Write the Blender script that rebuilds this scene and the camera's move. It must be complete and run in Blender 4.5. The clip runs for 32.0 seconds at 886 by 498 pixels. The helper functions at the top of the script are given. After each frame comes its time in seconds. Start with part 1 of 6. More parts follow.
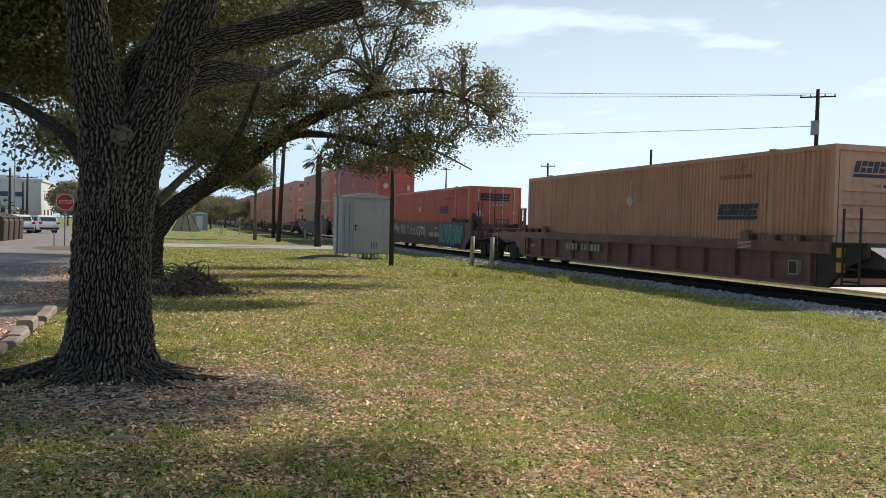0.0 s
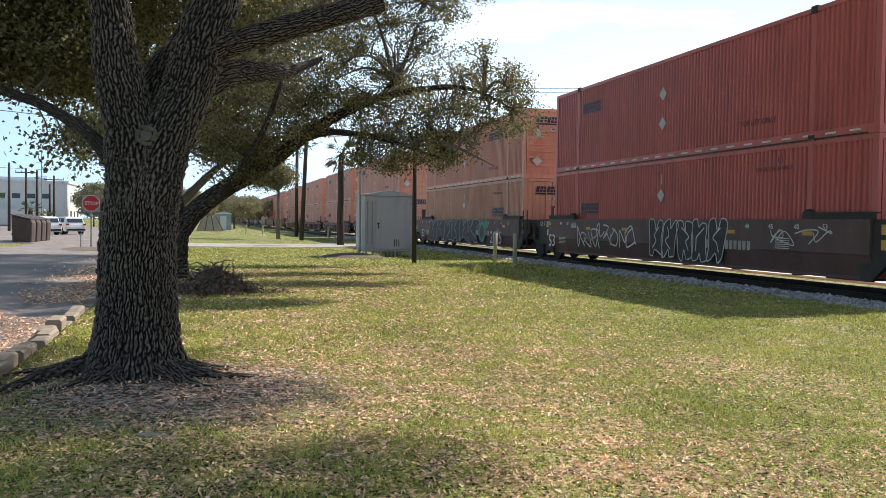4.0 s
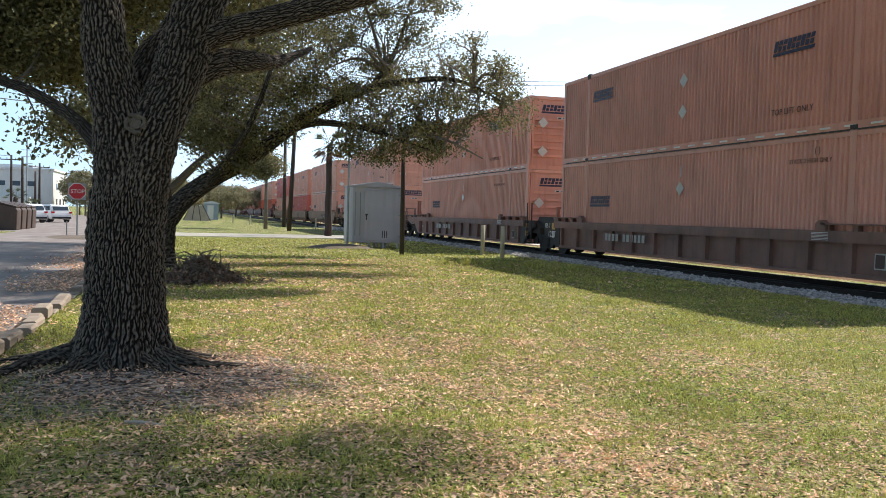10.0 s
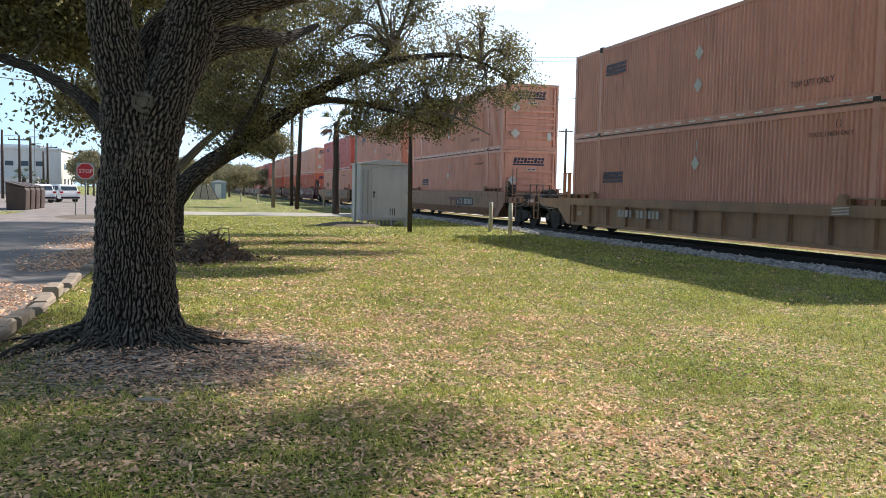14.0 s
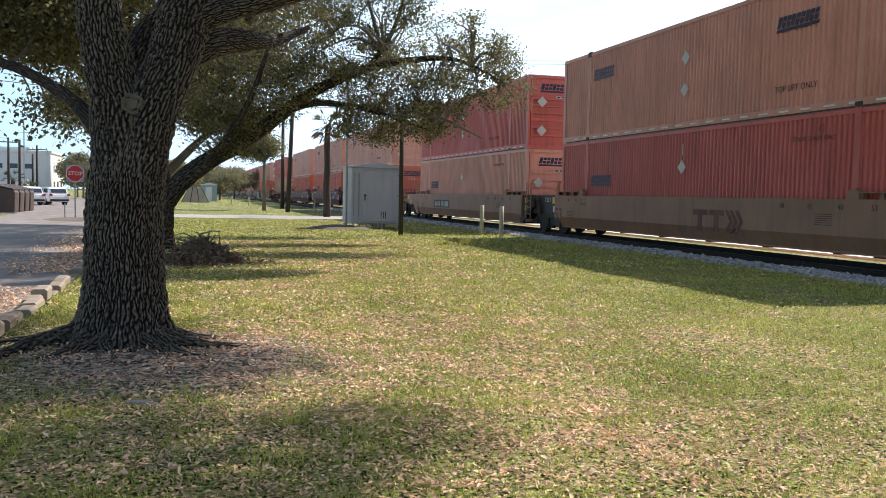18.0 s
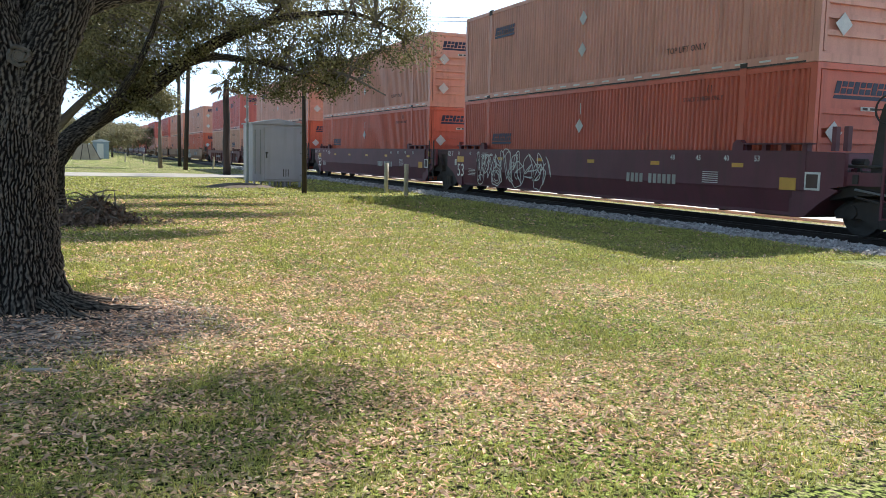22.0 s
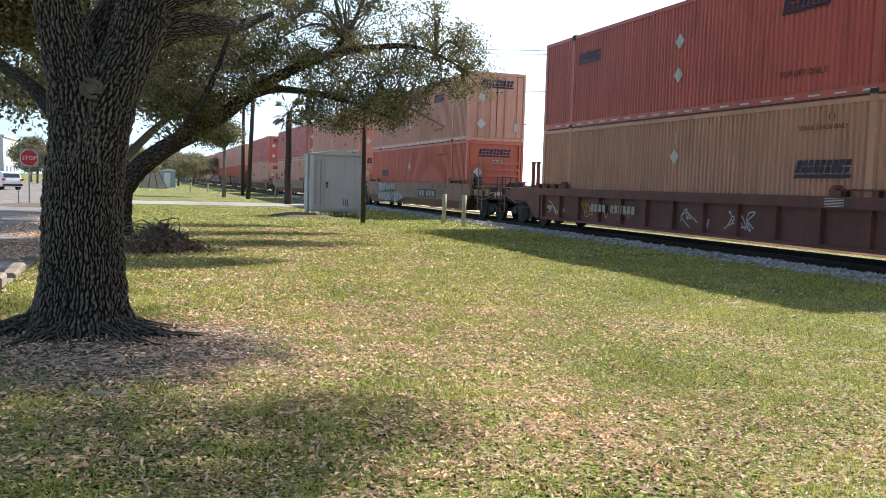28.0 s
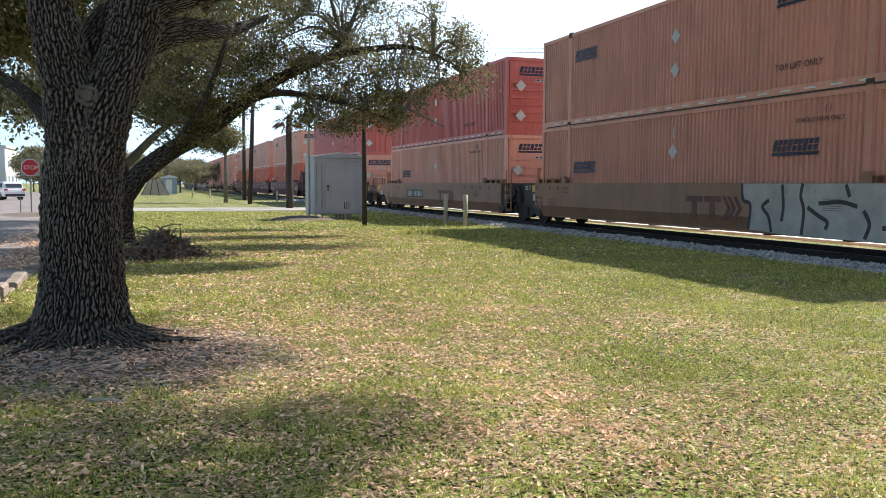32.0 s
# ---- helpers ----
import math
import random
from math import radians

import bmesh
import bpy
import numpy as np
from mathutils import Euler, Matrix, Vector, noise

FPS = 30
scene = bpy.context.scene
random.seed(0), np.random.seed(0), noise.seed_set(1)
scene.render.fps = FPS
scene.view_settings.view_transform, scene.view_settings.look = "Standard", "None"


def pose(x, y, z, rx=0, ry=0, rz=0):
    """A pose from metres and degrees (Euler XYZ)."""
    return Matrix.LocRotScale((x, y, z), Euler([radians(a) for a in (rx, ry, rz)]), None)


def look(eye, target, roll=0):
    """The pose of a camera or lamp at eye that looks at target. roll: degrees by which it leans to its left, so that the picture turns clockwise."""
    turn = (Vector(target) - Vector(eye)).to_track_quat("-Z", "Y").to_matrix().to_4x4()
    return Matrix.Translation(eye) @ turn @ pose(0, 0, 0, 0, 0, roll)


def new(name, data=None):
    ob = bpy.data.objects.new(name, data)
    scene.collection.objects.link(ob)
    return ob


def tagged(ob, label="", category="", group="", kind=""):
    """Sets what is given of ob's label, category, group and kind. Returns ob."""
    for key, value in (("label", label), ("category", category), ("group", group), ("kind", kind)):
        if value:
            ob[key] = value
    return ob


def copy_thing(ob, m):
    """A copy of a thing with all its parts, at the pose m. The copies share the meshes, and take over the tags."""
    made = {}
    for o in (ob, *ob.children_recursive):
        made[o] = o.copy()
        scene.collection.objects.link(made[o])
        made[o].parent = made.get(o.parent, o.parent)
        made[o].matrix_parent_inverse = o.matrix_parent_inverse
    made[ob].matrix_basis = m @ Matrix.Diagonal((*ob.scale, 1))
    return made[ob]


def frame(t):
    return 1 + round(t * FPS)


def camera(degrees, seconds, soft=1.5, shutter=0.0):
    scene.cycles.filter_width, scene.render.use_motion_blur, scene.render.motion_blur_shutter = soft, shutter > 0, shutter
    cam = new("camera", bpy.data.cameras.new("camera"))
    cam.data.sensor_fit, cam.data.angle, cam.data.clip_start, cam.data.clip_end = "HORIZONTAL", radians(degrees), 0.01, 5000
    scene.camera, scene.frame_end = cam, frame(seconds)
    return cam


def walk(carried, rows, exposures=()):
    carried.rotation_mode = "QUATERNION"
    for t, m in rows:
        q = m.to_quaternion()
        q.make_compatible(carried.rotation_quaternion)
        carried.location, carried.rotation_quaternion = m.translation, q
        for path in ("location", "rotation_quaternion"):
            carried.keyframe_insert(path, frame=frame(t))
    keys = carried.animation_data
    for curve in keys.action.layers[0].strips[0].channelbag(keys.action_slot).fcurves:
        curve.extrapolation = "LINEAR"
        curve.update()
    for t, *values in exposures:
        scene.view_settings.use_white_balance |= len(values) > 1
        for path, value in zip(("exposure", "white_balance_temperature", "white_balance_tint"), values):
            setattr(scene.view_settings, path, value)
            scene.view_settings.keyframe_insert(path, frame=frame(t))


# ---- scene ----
cam = camera(54.5, 32.0, soft=0.7)
PATH = [
    (0, (-0.453, -1.022, 1.393), (0.137, 0.888, 1.34), 1.5),
    (0.5, (-0.457, -1.024, 1.399), (0.134, 0.886, 1.34), 1.7),
    (1, (-0.467, -1.017, 1.394), (0.139, 0.888, 1.329), 1.4),
    (1.5, (-0.465, -1.005, 1.391), (0.136, 0.901, 1.316), 1.4),
    (2, (-0.469, -1.001, 1.387), (0.103, 0.914, 1.296), 1.6),
    (2.5, (-0.471, -1.009, 1.392), (0.079, 0.912, 1.314), 1.4),
    (3, (-0.463, -1.005, 1.387), (0.082, 0.918, 1.328), 1.1),
    (3.5, (-0.46, -1.001, 1.383), (0.082, 0.924, 1.324), 0.9),
    (5.5, (-0.456, -1.009, 1.372), (0.08, 0.916, 1.292), 1.0),
    (6, (-0.45, -1.008, 1.368), (0.089, 0.916, 1.277), 1.2),
    (6.5, (-0.446, -1.008, 1.372), (0.095, 0.914, 1.272), 1.3),
    (7, (-0.449, -1.01, 1.37), (0.101, 0.91, 1.265), 1.5),
    (7.5, (-0.455, -1.017, 1.376), (0.103, 0.901, 1.278), 1.7),
    (8, (-0.458, -1.02, 1.376), (0.1, 0.898, 1.291), 1.7),
    (8.5, (-0.458, -1.016, 1.375), (0.098, 0.903, 1.303), 1.8),
    (9, (-0.468, -1.028, 1.379), (0.092, 0.891, 1.316), 1.8),
    (9.5, (-0.468, -1.028, 1.376), (0.11, 0.885, 1.305), 1.7),
    (10, (-0.474, -1.033, 1.376), (0.094, 0.883, 1.298), 1.5),
    (10.5, (-0.478, -1.033, 1.375), (0.073, 0.888, 1.291), 1.4),
    (11, (-0.484, -1.027, 1.369), (0.056, 0.896, 1.277), 1.4),
    (11.5, (-0.483, -1.021, 1.371), (0.035, 0.909, 1.281), 1.4),
    (12, (-0.478, -1.025, 1.37), (0.043, 0.904, 1.283), 1.4),
    (12.5, (-0.474, -1.025, 1.368), (0.059, 0.9, 1.268), 1.0),
    (13, (-0.479, -1.031, 1.368), (0.056, 0.893, 1.25), 0.9),
    (13.5, (-0.48, -1.034, 1.368), (0.061, 0.888, 1.243), 0.9),
    (14, (-0.48, -1.029, 1.371), (0.071, 0.889, 1.24), 1.1),
    (14.5, (-0.479, -1.022, 1.366), (0.073, 0.895, 1.228), 1.2),
    (15, (-0.479, -1.021, 1.362), (0.089, 0.891, 1.22), 1.2),
    (15.5, (-0.473, -1.02, 1.36), (0.105, 0.889, 1.213), 1.2),
    (17.5, (-0.483, -1.025, 1.362), (0.084, 0.889, 1.23), 1.6),
    (18, (-0.476, -1.027, 1.364), (0.095, 0.886, 1.241), 1.2),
    (18.5, (-0.476, -1.028, 1.362), (0.112, 0.879, 1.234), 0.9),
    (19, (-0.473, -1.022, 1.36), (0.126, 0.881, 1.219), 0.9),
    (19.5, (-0.47, -1.019, 1.356), (0.144, 0.878, 1.206), 1.1),
    (20, (-0.471, -1.021, 1.355), (0.179, 0.864, 1.199), 1.5),
    (20.5, (-0.5, -1.015, 1.358), (0.192, 0.854, 1.193), 2.1),
    (21, (-0.525, -0.999, 1.367), (0.219, 0.847, 1.166), 2.0),
    (21.5, (-0.523, -1.005, 1.364), (0.254, 0.826, 1.151), 1.4),
    (22, (-0.514, -1.012, 1.374), (0.266, 0.817, 1.158), 1.3),
    (22.5, (-0.519, -1.02, 1.378), (0.251, 0.813, 1.158), 1.2),
    (23, (-0.526, -1.009, 1.374), (0.214, 0.836, 1.152), 1.3),
    (23.5, (-0.545, -1.004, 1.369), (0.183, 0.845, 1.146), 1.7),
    (24, (-0.558, -0.997, 1.37), (0.181, 0.848, 1.142), 1.8),
    (24.5, (-0.52, -0.998, 1.371), (0.19, 0.86, 1.156), 2.3),
    (25, (-0.498, -1.003, 1.365), (0.194, 0.861, 1.148), 2.5),
    (25.5, (-0.505, -1.005, 1.366), (0.182, 0.862, 1.155), 2.1),
    (27.5, (-0.502, -1.0, 1.376), (0.166, 0.877, 1.207), 1.8),
    (28, (-0.501, -1.011, 1.376), (0.155, 0.872, 1.228), 1.7),
    (28.5, (-0.493, -0.995, 1.371), (0.128, 0.901, 1.231), 1.6),
    (29, (-0.482, -0.983, 1.366), (0.094, 0.928, 1.226), 0.9),
    (29.5, (-0.482, -0.992, 1.371), (0.076, 0.924, 1.243), 0.7),
    (30, (-0.474, -0.998, 1.365), (0.121, 0.908, 1.244), 0.9),
    (30.5, (-0.473, -1.004, 1.375), (0.136, 0.898, 1.258), 0.9),
    (31, (-0.471, -1.008, 1.371), (0.153, 0.889, 1.25), 0.8),
    (31.5, (-0.468, -1.005, 1.367), (0.168, 0.887, 1.24), 0.6),
    (32, (-0.466, -1.007, 1.365), (0.183, 0.879, 1.218), 0.4),
]
EXPOSURES = [(0.0, -0.33, 6600, 10), (2.0, -0.24, 6550, 10), (3.0, -0.06, 6500, 10), (3.5, 0.12, 6500, 10), (5.0, 0.25, 6450, 10), (17.0, 0.28, 6400, 11), (19.0, 0.34, 6350, 11), (20.0, 0.37, 6250, 11), (21.0, 0.32, 6200, 11), (22.0, 0.42, 6150, 10), (23.0, 0.5, 6150, 10), (25.5, 0.54, 6100, 10), (28.0, 0.43, 6250, 10), (32.0, 0.4, 6250, 10)]
walk(cam, [(t, look(eye, target, roll)) for t, eye, target, roll in PATH], EXPOSURES)

# ---- world, sun ----
SUN = Vector((5.5, 2.85, 6.2)).normalized()


def build_light():
    w = bpy.data.worlds.new("world")
    scene.world = w
    w.use_nodes = True
    nt = w.node_tree
    nt.nodes.clear()
    out = nt.nodes.new("ShaderNodeOutputWorld")
    bg = nt.nodes.new("ShaderNodeBackground")
    sky = nt.nodes.new("ShaderNodeTexSky")
    sky.sky_type = "NISHITA"
    sky.sun_disc = False
    sky.sun_elevation = math.asin(SUN.z)
    sky.sun_rotation = math.atan2(SUN.x, SUN.y)
    sky.air_density, sky.dust_density, sky.ozone_density = 1.0, 0.8, 1.5
    # thin drifting cloud
    tc = nt.nodes.new("ShaderNodeTexCoord")
    mp = nt.nodes.new("ShaderNodeMapping")
    mp.inputs["Scale"].default_value = (1.6, 1.6, 7.0)
    no = nt.nodes.new("ShaderNodeTexNoise")
    no.inputs["Scale"].default_value, no.inputs["Detail"].default_value = 2.6, 7.0
    ramp = nt.nodes.new("ShaderNodeValToRGB")
    ramp.color_ramp.elements[0].position, ramp.color_ramp.elements[1].position = 0.5, 0.66
    # white haze that thickens towards the horizon
    sep = nt.nodes.new("ShaderNodeSeparateXYZ")
    hz = nt.nodes.new("ShaderNodeMapRange")
    hz.inputs["From Min"].default_value, hz.inputs["From Max"].default_value = 0.54, 0.06
    cl = nt.nodes.new("ShaderNodeMath")
    cl.operation = "MULTIPLY_ADD"
    cl.use_clamp = True
    cl.inputs[1].default_value = 0.75
    mx = nt.nodes.new("ShaderNodeMix")
    mx.data_type = "RGBA"
    L = nt.links.new
    # the haze is whiter on the sun's side
    dot = nt.nodes.new("ShaderNodeVectorMath")
    dot.operation = "DOT_PRODUCT"
    dot.inputs[1].default_value = Vector((SUN.x, SUN.y, 0)).normalized()
    side = nt.nodes.new("ShaderNodeMapRange")
    side.inputs["From Min"].default_value, side.inputs["From Max"].default_value = 0.22, 0.8
    tint = nt.nodes.new("ShaderNodeMix")
    tint.data_type = "RGBA"
    tint.inputs["A"].default_value = (7.4, 11.2, 15.2, 1)
    tint.inputs["B"].default_value = (15.2, 18.6, 21.4, 1)
    L(tc.outputs["Generated"], dot.inputs[0])
    L(dot.outputs["Value"], side.inputs["Value"])
    L(side.outputs["Result"], tint.inputs["Factor"])
    L(tint.outputs["Result"], mx.inputs["B"])
    L(tc.outputs["Generated"], mp.inputs["Vector"])
    L(tc.outputs["Generated"], sep.inputs["Vector"])
    L(sep.outputs["Z"], hz.inputs["Value"])
    L(mp.outputs["Vector"], no.inputs["Vector"])
    L(no.outputs["Fac"], ramp.inputs["Fac"])
    L(ramp.outputs["Color"], cl.inputs[0])
    L(hz.outputs["Result"], cl.inputs[2])
    L(cl.outputs[0], mx.inputs["Factor"])
    L(sky.outputs["Color"], mx.inputs["A"])
    L(mx.outputs["Result"], bg.inputs["Color"])
    bg.inputs["Strength"].default_value = 0.07
    nt.links.new(bg.outputs["Background"], out.inputs["Surface"])
    la = bpy.data.lights.new("sun", "SUN")
    la.energy, la.angle, la.color = 5.0, radians(0.55), (1.0, 0.95, 0.88)
    sun = new("sun", la)
    sun.matrix_world = look(SUN * 80, (0, 0, 0))


build_light()

# ---- materials ----


def lin(r, g, b):
    return tuple(((c / 255 + 0.055) / 1.055) ** 2.4 if c > 10 else c / 255 / 12.92 for c in (r, g, b))


def mat(name, base, rough=0.7, metal=0.0, var=0.25, scale=3.0, fine=40.0, bump=0.15, dist=0.01, streak=False, dirt=None, dirt_amt=0.5, stretch=(1, 1, 1), trans=0.0, rand=0.0, island=0.0, spec=0.5):
    """Paint, stone, wood or leaf: a base colour with variation at two scales, dirt and fine relief."""
    m = bpy.data.materials.new(name)
    m.use_nodes = True
    nt = m.node_tree
    b = nt.nodes["Principled BSDF"]
    b.inputs["Roughness"].default_value, b.inputs["Metallic"].default_value = rough, metal
    b.inputs["Specular IOR Level"].default_value = spec
    L = nt.links.new
    tc = nt.nodes.new("ShaderNodeTexCoord")
    mp = nt.nodes.new("ShaderNodeMapping")
    mp.inputs["Scale"].default_value = stretch
    L(tc.outputs["Object"], mp.inputs["Vector"])
    n1 = nt.nodes.new("ShaderNodeTexNoise")
    n1.inputs["Scale"].default_value, n1.inputs["Detail"].default_value = scale, 5.0
    n2 = nt.nodes.new("ShaderNodeTexNoise")
    n2.inputs["Scale"].default_value, n2.inputs["Detail"].default_value = fine, 3.0
    L(mp.outputs["Vector"], n1.inputs["Vector"])
    L(mp.outputs["Vector"], n2.inputs["Vector"])
    add = nt.nodes.new("ShaderNodeMath")
    add.operation = "MULTIPLY_ADD"
    add.inputs[1].default_value = 0.45
    L(n2.outputs["Fac"], add.inputs[0])
    L(n1.outputs["Fac"], add.inputs[2])
    rng = nt.nodes.new("ShaderNodeMapRange")
    rng.inputs["From Min"].default_value, rng.inputs["From Max"].default_value = 0.45, 1.0
    rng.inputs["To Min"].default_value, rng.inputs["To Max"].default_value = 1 - var, 1 + var
    L(add.outputs[0], rng.inputs["Value"])
    val = rng.outputs["Result"]
    for amount, node, sock in ((rand, "ShaderNodeObjectInfo", "Random"), (island, "ShaderNodeNewGeometry", "Random Per Island")):
        if amount:
            oi = nt.nodes.new(node)
            r2 = nt.nodes.new("ShaderNodeMapRange")
            r2.inputs["To Min"].default_value, r2.inputs["To Max"].default_value = 1 - amount, 1 + amount
            L(oi.outputs[sock], r2.inputs["Value"])
            mu = nt.nodes.new("ShaderNodeMath")
            mu.operation = "MULTIPLY"
            L(val, mu.inputs[0])
            L(r2.outputs["Result"], mu.inputs[1])
            val = mu.outputs[0]
    vm = nt.nodes.new("ShaderNodeVectorMath")
    vm.operation = "SCALE"
    vm.inputs[0].default_value = base
    L(val, vm.inputs["Scale"])
    col = vm.outputs["Vector"]
    if dirt:
        n3 = nt.nodes.new("ShaderNodeTexNoise")
        n3.inputs["Scale"].default_value, n3.inputs["Detail"].default_value = 1.0, 6.0
        m3 = nt.nodes.new("ShaderNodeMapping")
        m3.inputs["Scale"].default_value = (5.0, 5.0, 0.5) if streak else (1.3, 1.3, 1.3)
        L(tc.outputs["Object"], m3.inputs["Vector"])
        L(m3.outputs["Vector"], n3.inputs["Vector"])
        rp = nt.nodes.new("ShaderNodeValToRGB")
        rp.color_ramp.elements[0].position, rp.color_ramp.elements[1].position = 0.48, 0.78
        rp.color_ramp.elements[1].color = (dirt_amt, dirt_amt, dirt_amt, 1)
        L(n3.outputs["Fac"], rp.inputs["Fac"])
        mx = nt.nodes.new("ShaderNodeMix")
        mx.data_type = "RGBA"
        mx.inputs["B"].default_value = (*dirt, 1)
        L(rp.outputs["Color"], mx.inputs["Factor"])
        L(col, mx.inputs["A"])
        col = mx.outputs["Result"]
    L(col, b.inputs["Base Color"])
    if bump:
        bu = nt.nodes.new("ShaderNodeBump")
        bu.inputs["Strength"].default_value, bu.inputs["Distance"].default_value = bump, dist
        L(add.outputs[0], bu.inputs["Height"])
        L(bu.outputs["Normal"], b.inputs["Normal"])
    if trans:
        tr = nt.nodes.new("ShaderNodeBsdfTranslucent")
        L(col, tr.inputs["Color"])
        ms = nt.nodes.new("ShaderNodeMixShader")
        ms.inputs["Fac"].default_value = trans
        out = nt.nodes["Material Output"]
        L(b.outputs["BSDF"], ms.inputs[1])
        L(tr.outputs["BSDF"], ms.inputs[2])
        L(ms.outputs["Shader"], out.inputs["Surface"])
    return m


GRIME = lin(70, 60, 52)
PAINT = {
    "T": mat("paint_faded_orange", lin(221, 160, 138), 0.45, var=0.12, scale=0.8, fine=30, bump=0.05, streak=True, dirt=lin(150, 100, 78), dirt_amt=0.4, rand=0.08),
    "Y": mat("paint_yellow_tan", lin(214, 158, 130), 0.45, var=0.12, scale=0.8, fine=30, bump=0.05, streak=True, dirt=lin(118, 88, 62), dirt_amt=0.4, rand=0.08),
    "P": mat("paint_salmon_orange", lin(220, 154, 130), 0.45, var=0.12, scale=0.8, fine=30, bump=0.05, streak=True, dirt=lin(150, 92, 74), dirt_amt=0.4, rand=0.08),
    "O": mat("paint_bright_orange", lin(208, 106, 80), 0.4, var=0.12, scale=0.8, fine=30, bump=0.05, streak=True, dirt=lin(130, 62, 40), dirt_amt=0.4, rand=0.06),
    "R": mat("paint_faded_red", lin(204, 104, 92), 0.42, var=0.12, scale=0.8, fine=30, bump=0.05, streak=True, dirt=lin(120, 52, 44), dirt_amt=0.4, rand=0.06),
}
WELLS = {
    "dark": mat("well_paint_dark_grime", lin(106, 79, 72), 0.6, var=0.25, scale=1.5, fine=40, bump=0.1, dirt=GRIME, streak=True),
    "rust": mat("well_paint_rust_maroon", lin(116, 68, 62), 0.6, var=0.25, scale=1.5, fine=40, bump=0.1, dirt=GRIME, streak=True),
    "umber": mat("well_paint_umber", lin(132, 97, 84), 0.6, var=0.25, scale=1.5, fine=40, bump=0.1, dirt=GRIME, streak=True),
    "brown": mat("well_paint_brown", lin(158, 122, 92), 0.6, var=0.22, scale=1.5, fine=40, bump=0.1, dirt=GRIME, streak=True),
    "tan": mat("well_paint_olive_tan", lin(152, 112, 86), 0.55, var=0.2, scale=1.2, fine=40, bump=0.08, dirt=lin(100, 82, 60), streak=True),
    "maroon": mat("well_paint_maroon", lin(104, 57, 64), 0.55, var=0.2, scale=1.2, fine=40, bump=0.08, dirt=GRIME, streak=True),
}
M_BLACK = mat("running_gear_black", lin(60, 55, 52), 0.7, var=0.35, scale=5, fine=50, bump=0.2, dirt=lin(80, 66, 54))
M_NAVY = mat("lettering_navy", lin(38, 40, 66), 0.5, var=0.15)
M_STENCIL = mat("stencil_off_white", lin(178, 172, 162), 0.6, var=0.2, dirt=lin(120, 108, 96))
M_WHITE = mat("lettering_white", lin(226, 222, 214), 0.5, var=0.12, dirt=lin(170, 160, 150))
M_DARKTXT = mat("lettering_dark", lin(84, 64, 56), 0.6, var=0.2)
M_PLAC = mat("placard_grey_white", lin(206, 204, 198), 0.45, var=0.15, dirt=lin(140, 130, 120))
M_YEL = mat("reflector_yellow", lin(214, 160, 60), 0.4, var=0.15)
M_TEAL = mat("spray_teal", lin(84, 142, 128), 0.6, var=0.2)
M_SPRAY = mat("spray_silver", lin(205, 205, 200), 0.5, var=0.2, dirt=lin(150, 150, 150))
M_SPRAYDK = mat("spray_outline_dark", lin(62, 54, 54), 0.6)
M_RAIL = mat("rail_steel", lin(58, 50, 46), 0.45, metal=0.6, var=0.2, fine=60)
M_TIE = mat("sleeper_timber", lin(74, 62, 54), 0.85, var=0.3, scale=6, fine=60, bump=0.4)
M_STONE = mat("ballast_stone", lin(174, 169, 164), 0.85, var=0.2, scale=4, fine=30, bump=0.3, island=0.5)
# oily bed, darkened to paint in shade under wagons and between stones
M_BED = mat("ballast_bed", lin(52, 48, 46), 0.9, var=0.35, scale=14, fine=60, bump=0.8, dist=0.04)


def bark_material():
    """Grey-brown bark: paler crests, lichen patches, furrows with shade put into their colour."""
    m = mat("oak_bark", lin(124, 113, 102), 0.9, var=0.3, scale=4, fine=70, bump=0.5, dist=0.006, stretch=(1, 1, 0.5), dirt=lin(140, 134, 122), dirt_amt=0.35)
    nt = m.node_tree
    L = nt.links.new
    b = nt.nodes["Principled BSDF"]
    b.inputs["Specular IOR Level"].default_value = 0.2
    # pointiness picks out the hollows that take the painted shade
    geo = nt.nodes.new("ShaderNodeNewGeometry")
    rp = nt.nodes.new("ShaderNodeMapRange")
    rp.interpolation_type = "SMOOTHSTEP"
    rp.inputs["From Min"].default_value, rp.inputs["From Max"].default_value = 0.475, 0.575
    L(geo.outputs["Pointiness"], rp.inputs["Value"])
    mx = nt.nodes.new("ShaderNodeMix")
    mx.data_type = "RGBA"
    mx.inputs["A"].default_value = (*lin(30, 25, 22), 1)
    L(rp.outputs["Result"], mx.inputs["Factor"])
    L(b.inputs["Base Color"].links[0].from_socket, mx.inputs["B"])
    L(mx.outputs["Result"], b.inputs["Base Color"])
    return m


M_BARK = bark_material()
M_LEAF = mat("oak_leaf", lin(130, 124, 86), 0.27, var=0.2, scale=1.0, fine=8, bump=0.0, trans=0.5, island=0.6)
M_STEEL = mat("cabinet_painted_steel", lin(184, 179, 186), 0.45, var=0.08, scale=1.5, fine=30, bump=0.04, dirt=lin(150, 146, 140), streak=True, dirt_amt=0.35)
M_WOODPOLE = mat("pole_timber", lin(66, 54, 46), 0.85, var=0.3, scale=3, fine=50, bump=0.5, stretch=(4, 4, 0.5))
M_GALV = mat("galvanised_steel", lin(150, 152, 150), 0.5, metal=0.5, var=0.15)
M_CONC = mat("concrete", lin(176, 168, 156), 0.85, var=0.18, scale=2, fine=40, bump=0.3, dirt=lin(120, 110, 98))
M_ASPH = mat("worn_asphalt", lin(136, 124, 118), 0.9, var=0.22, scale=0.6, fine=60, bump=0.4, dirt=lin(190, 182, 172), dirt_amt=0.5)


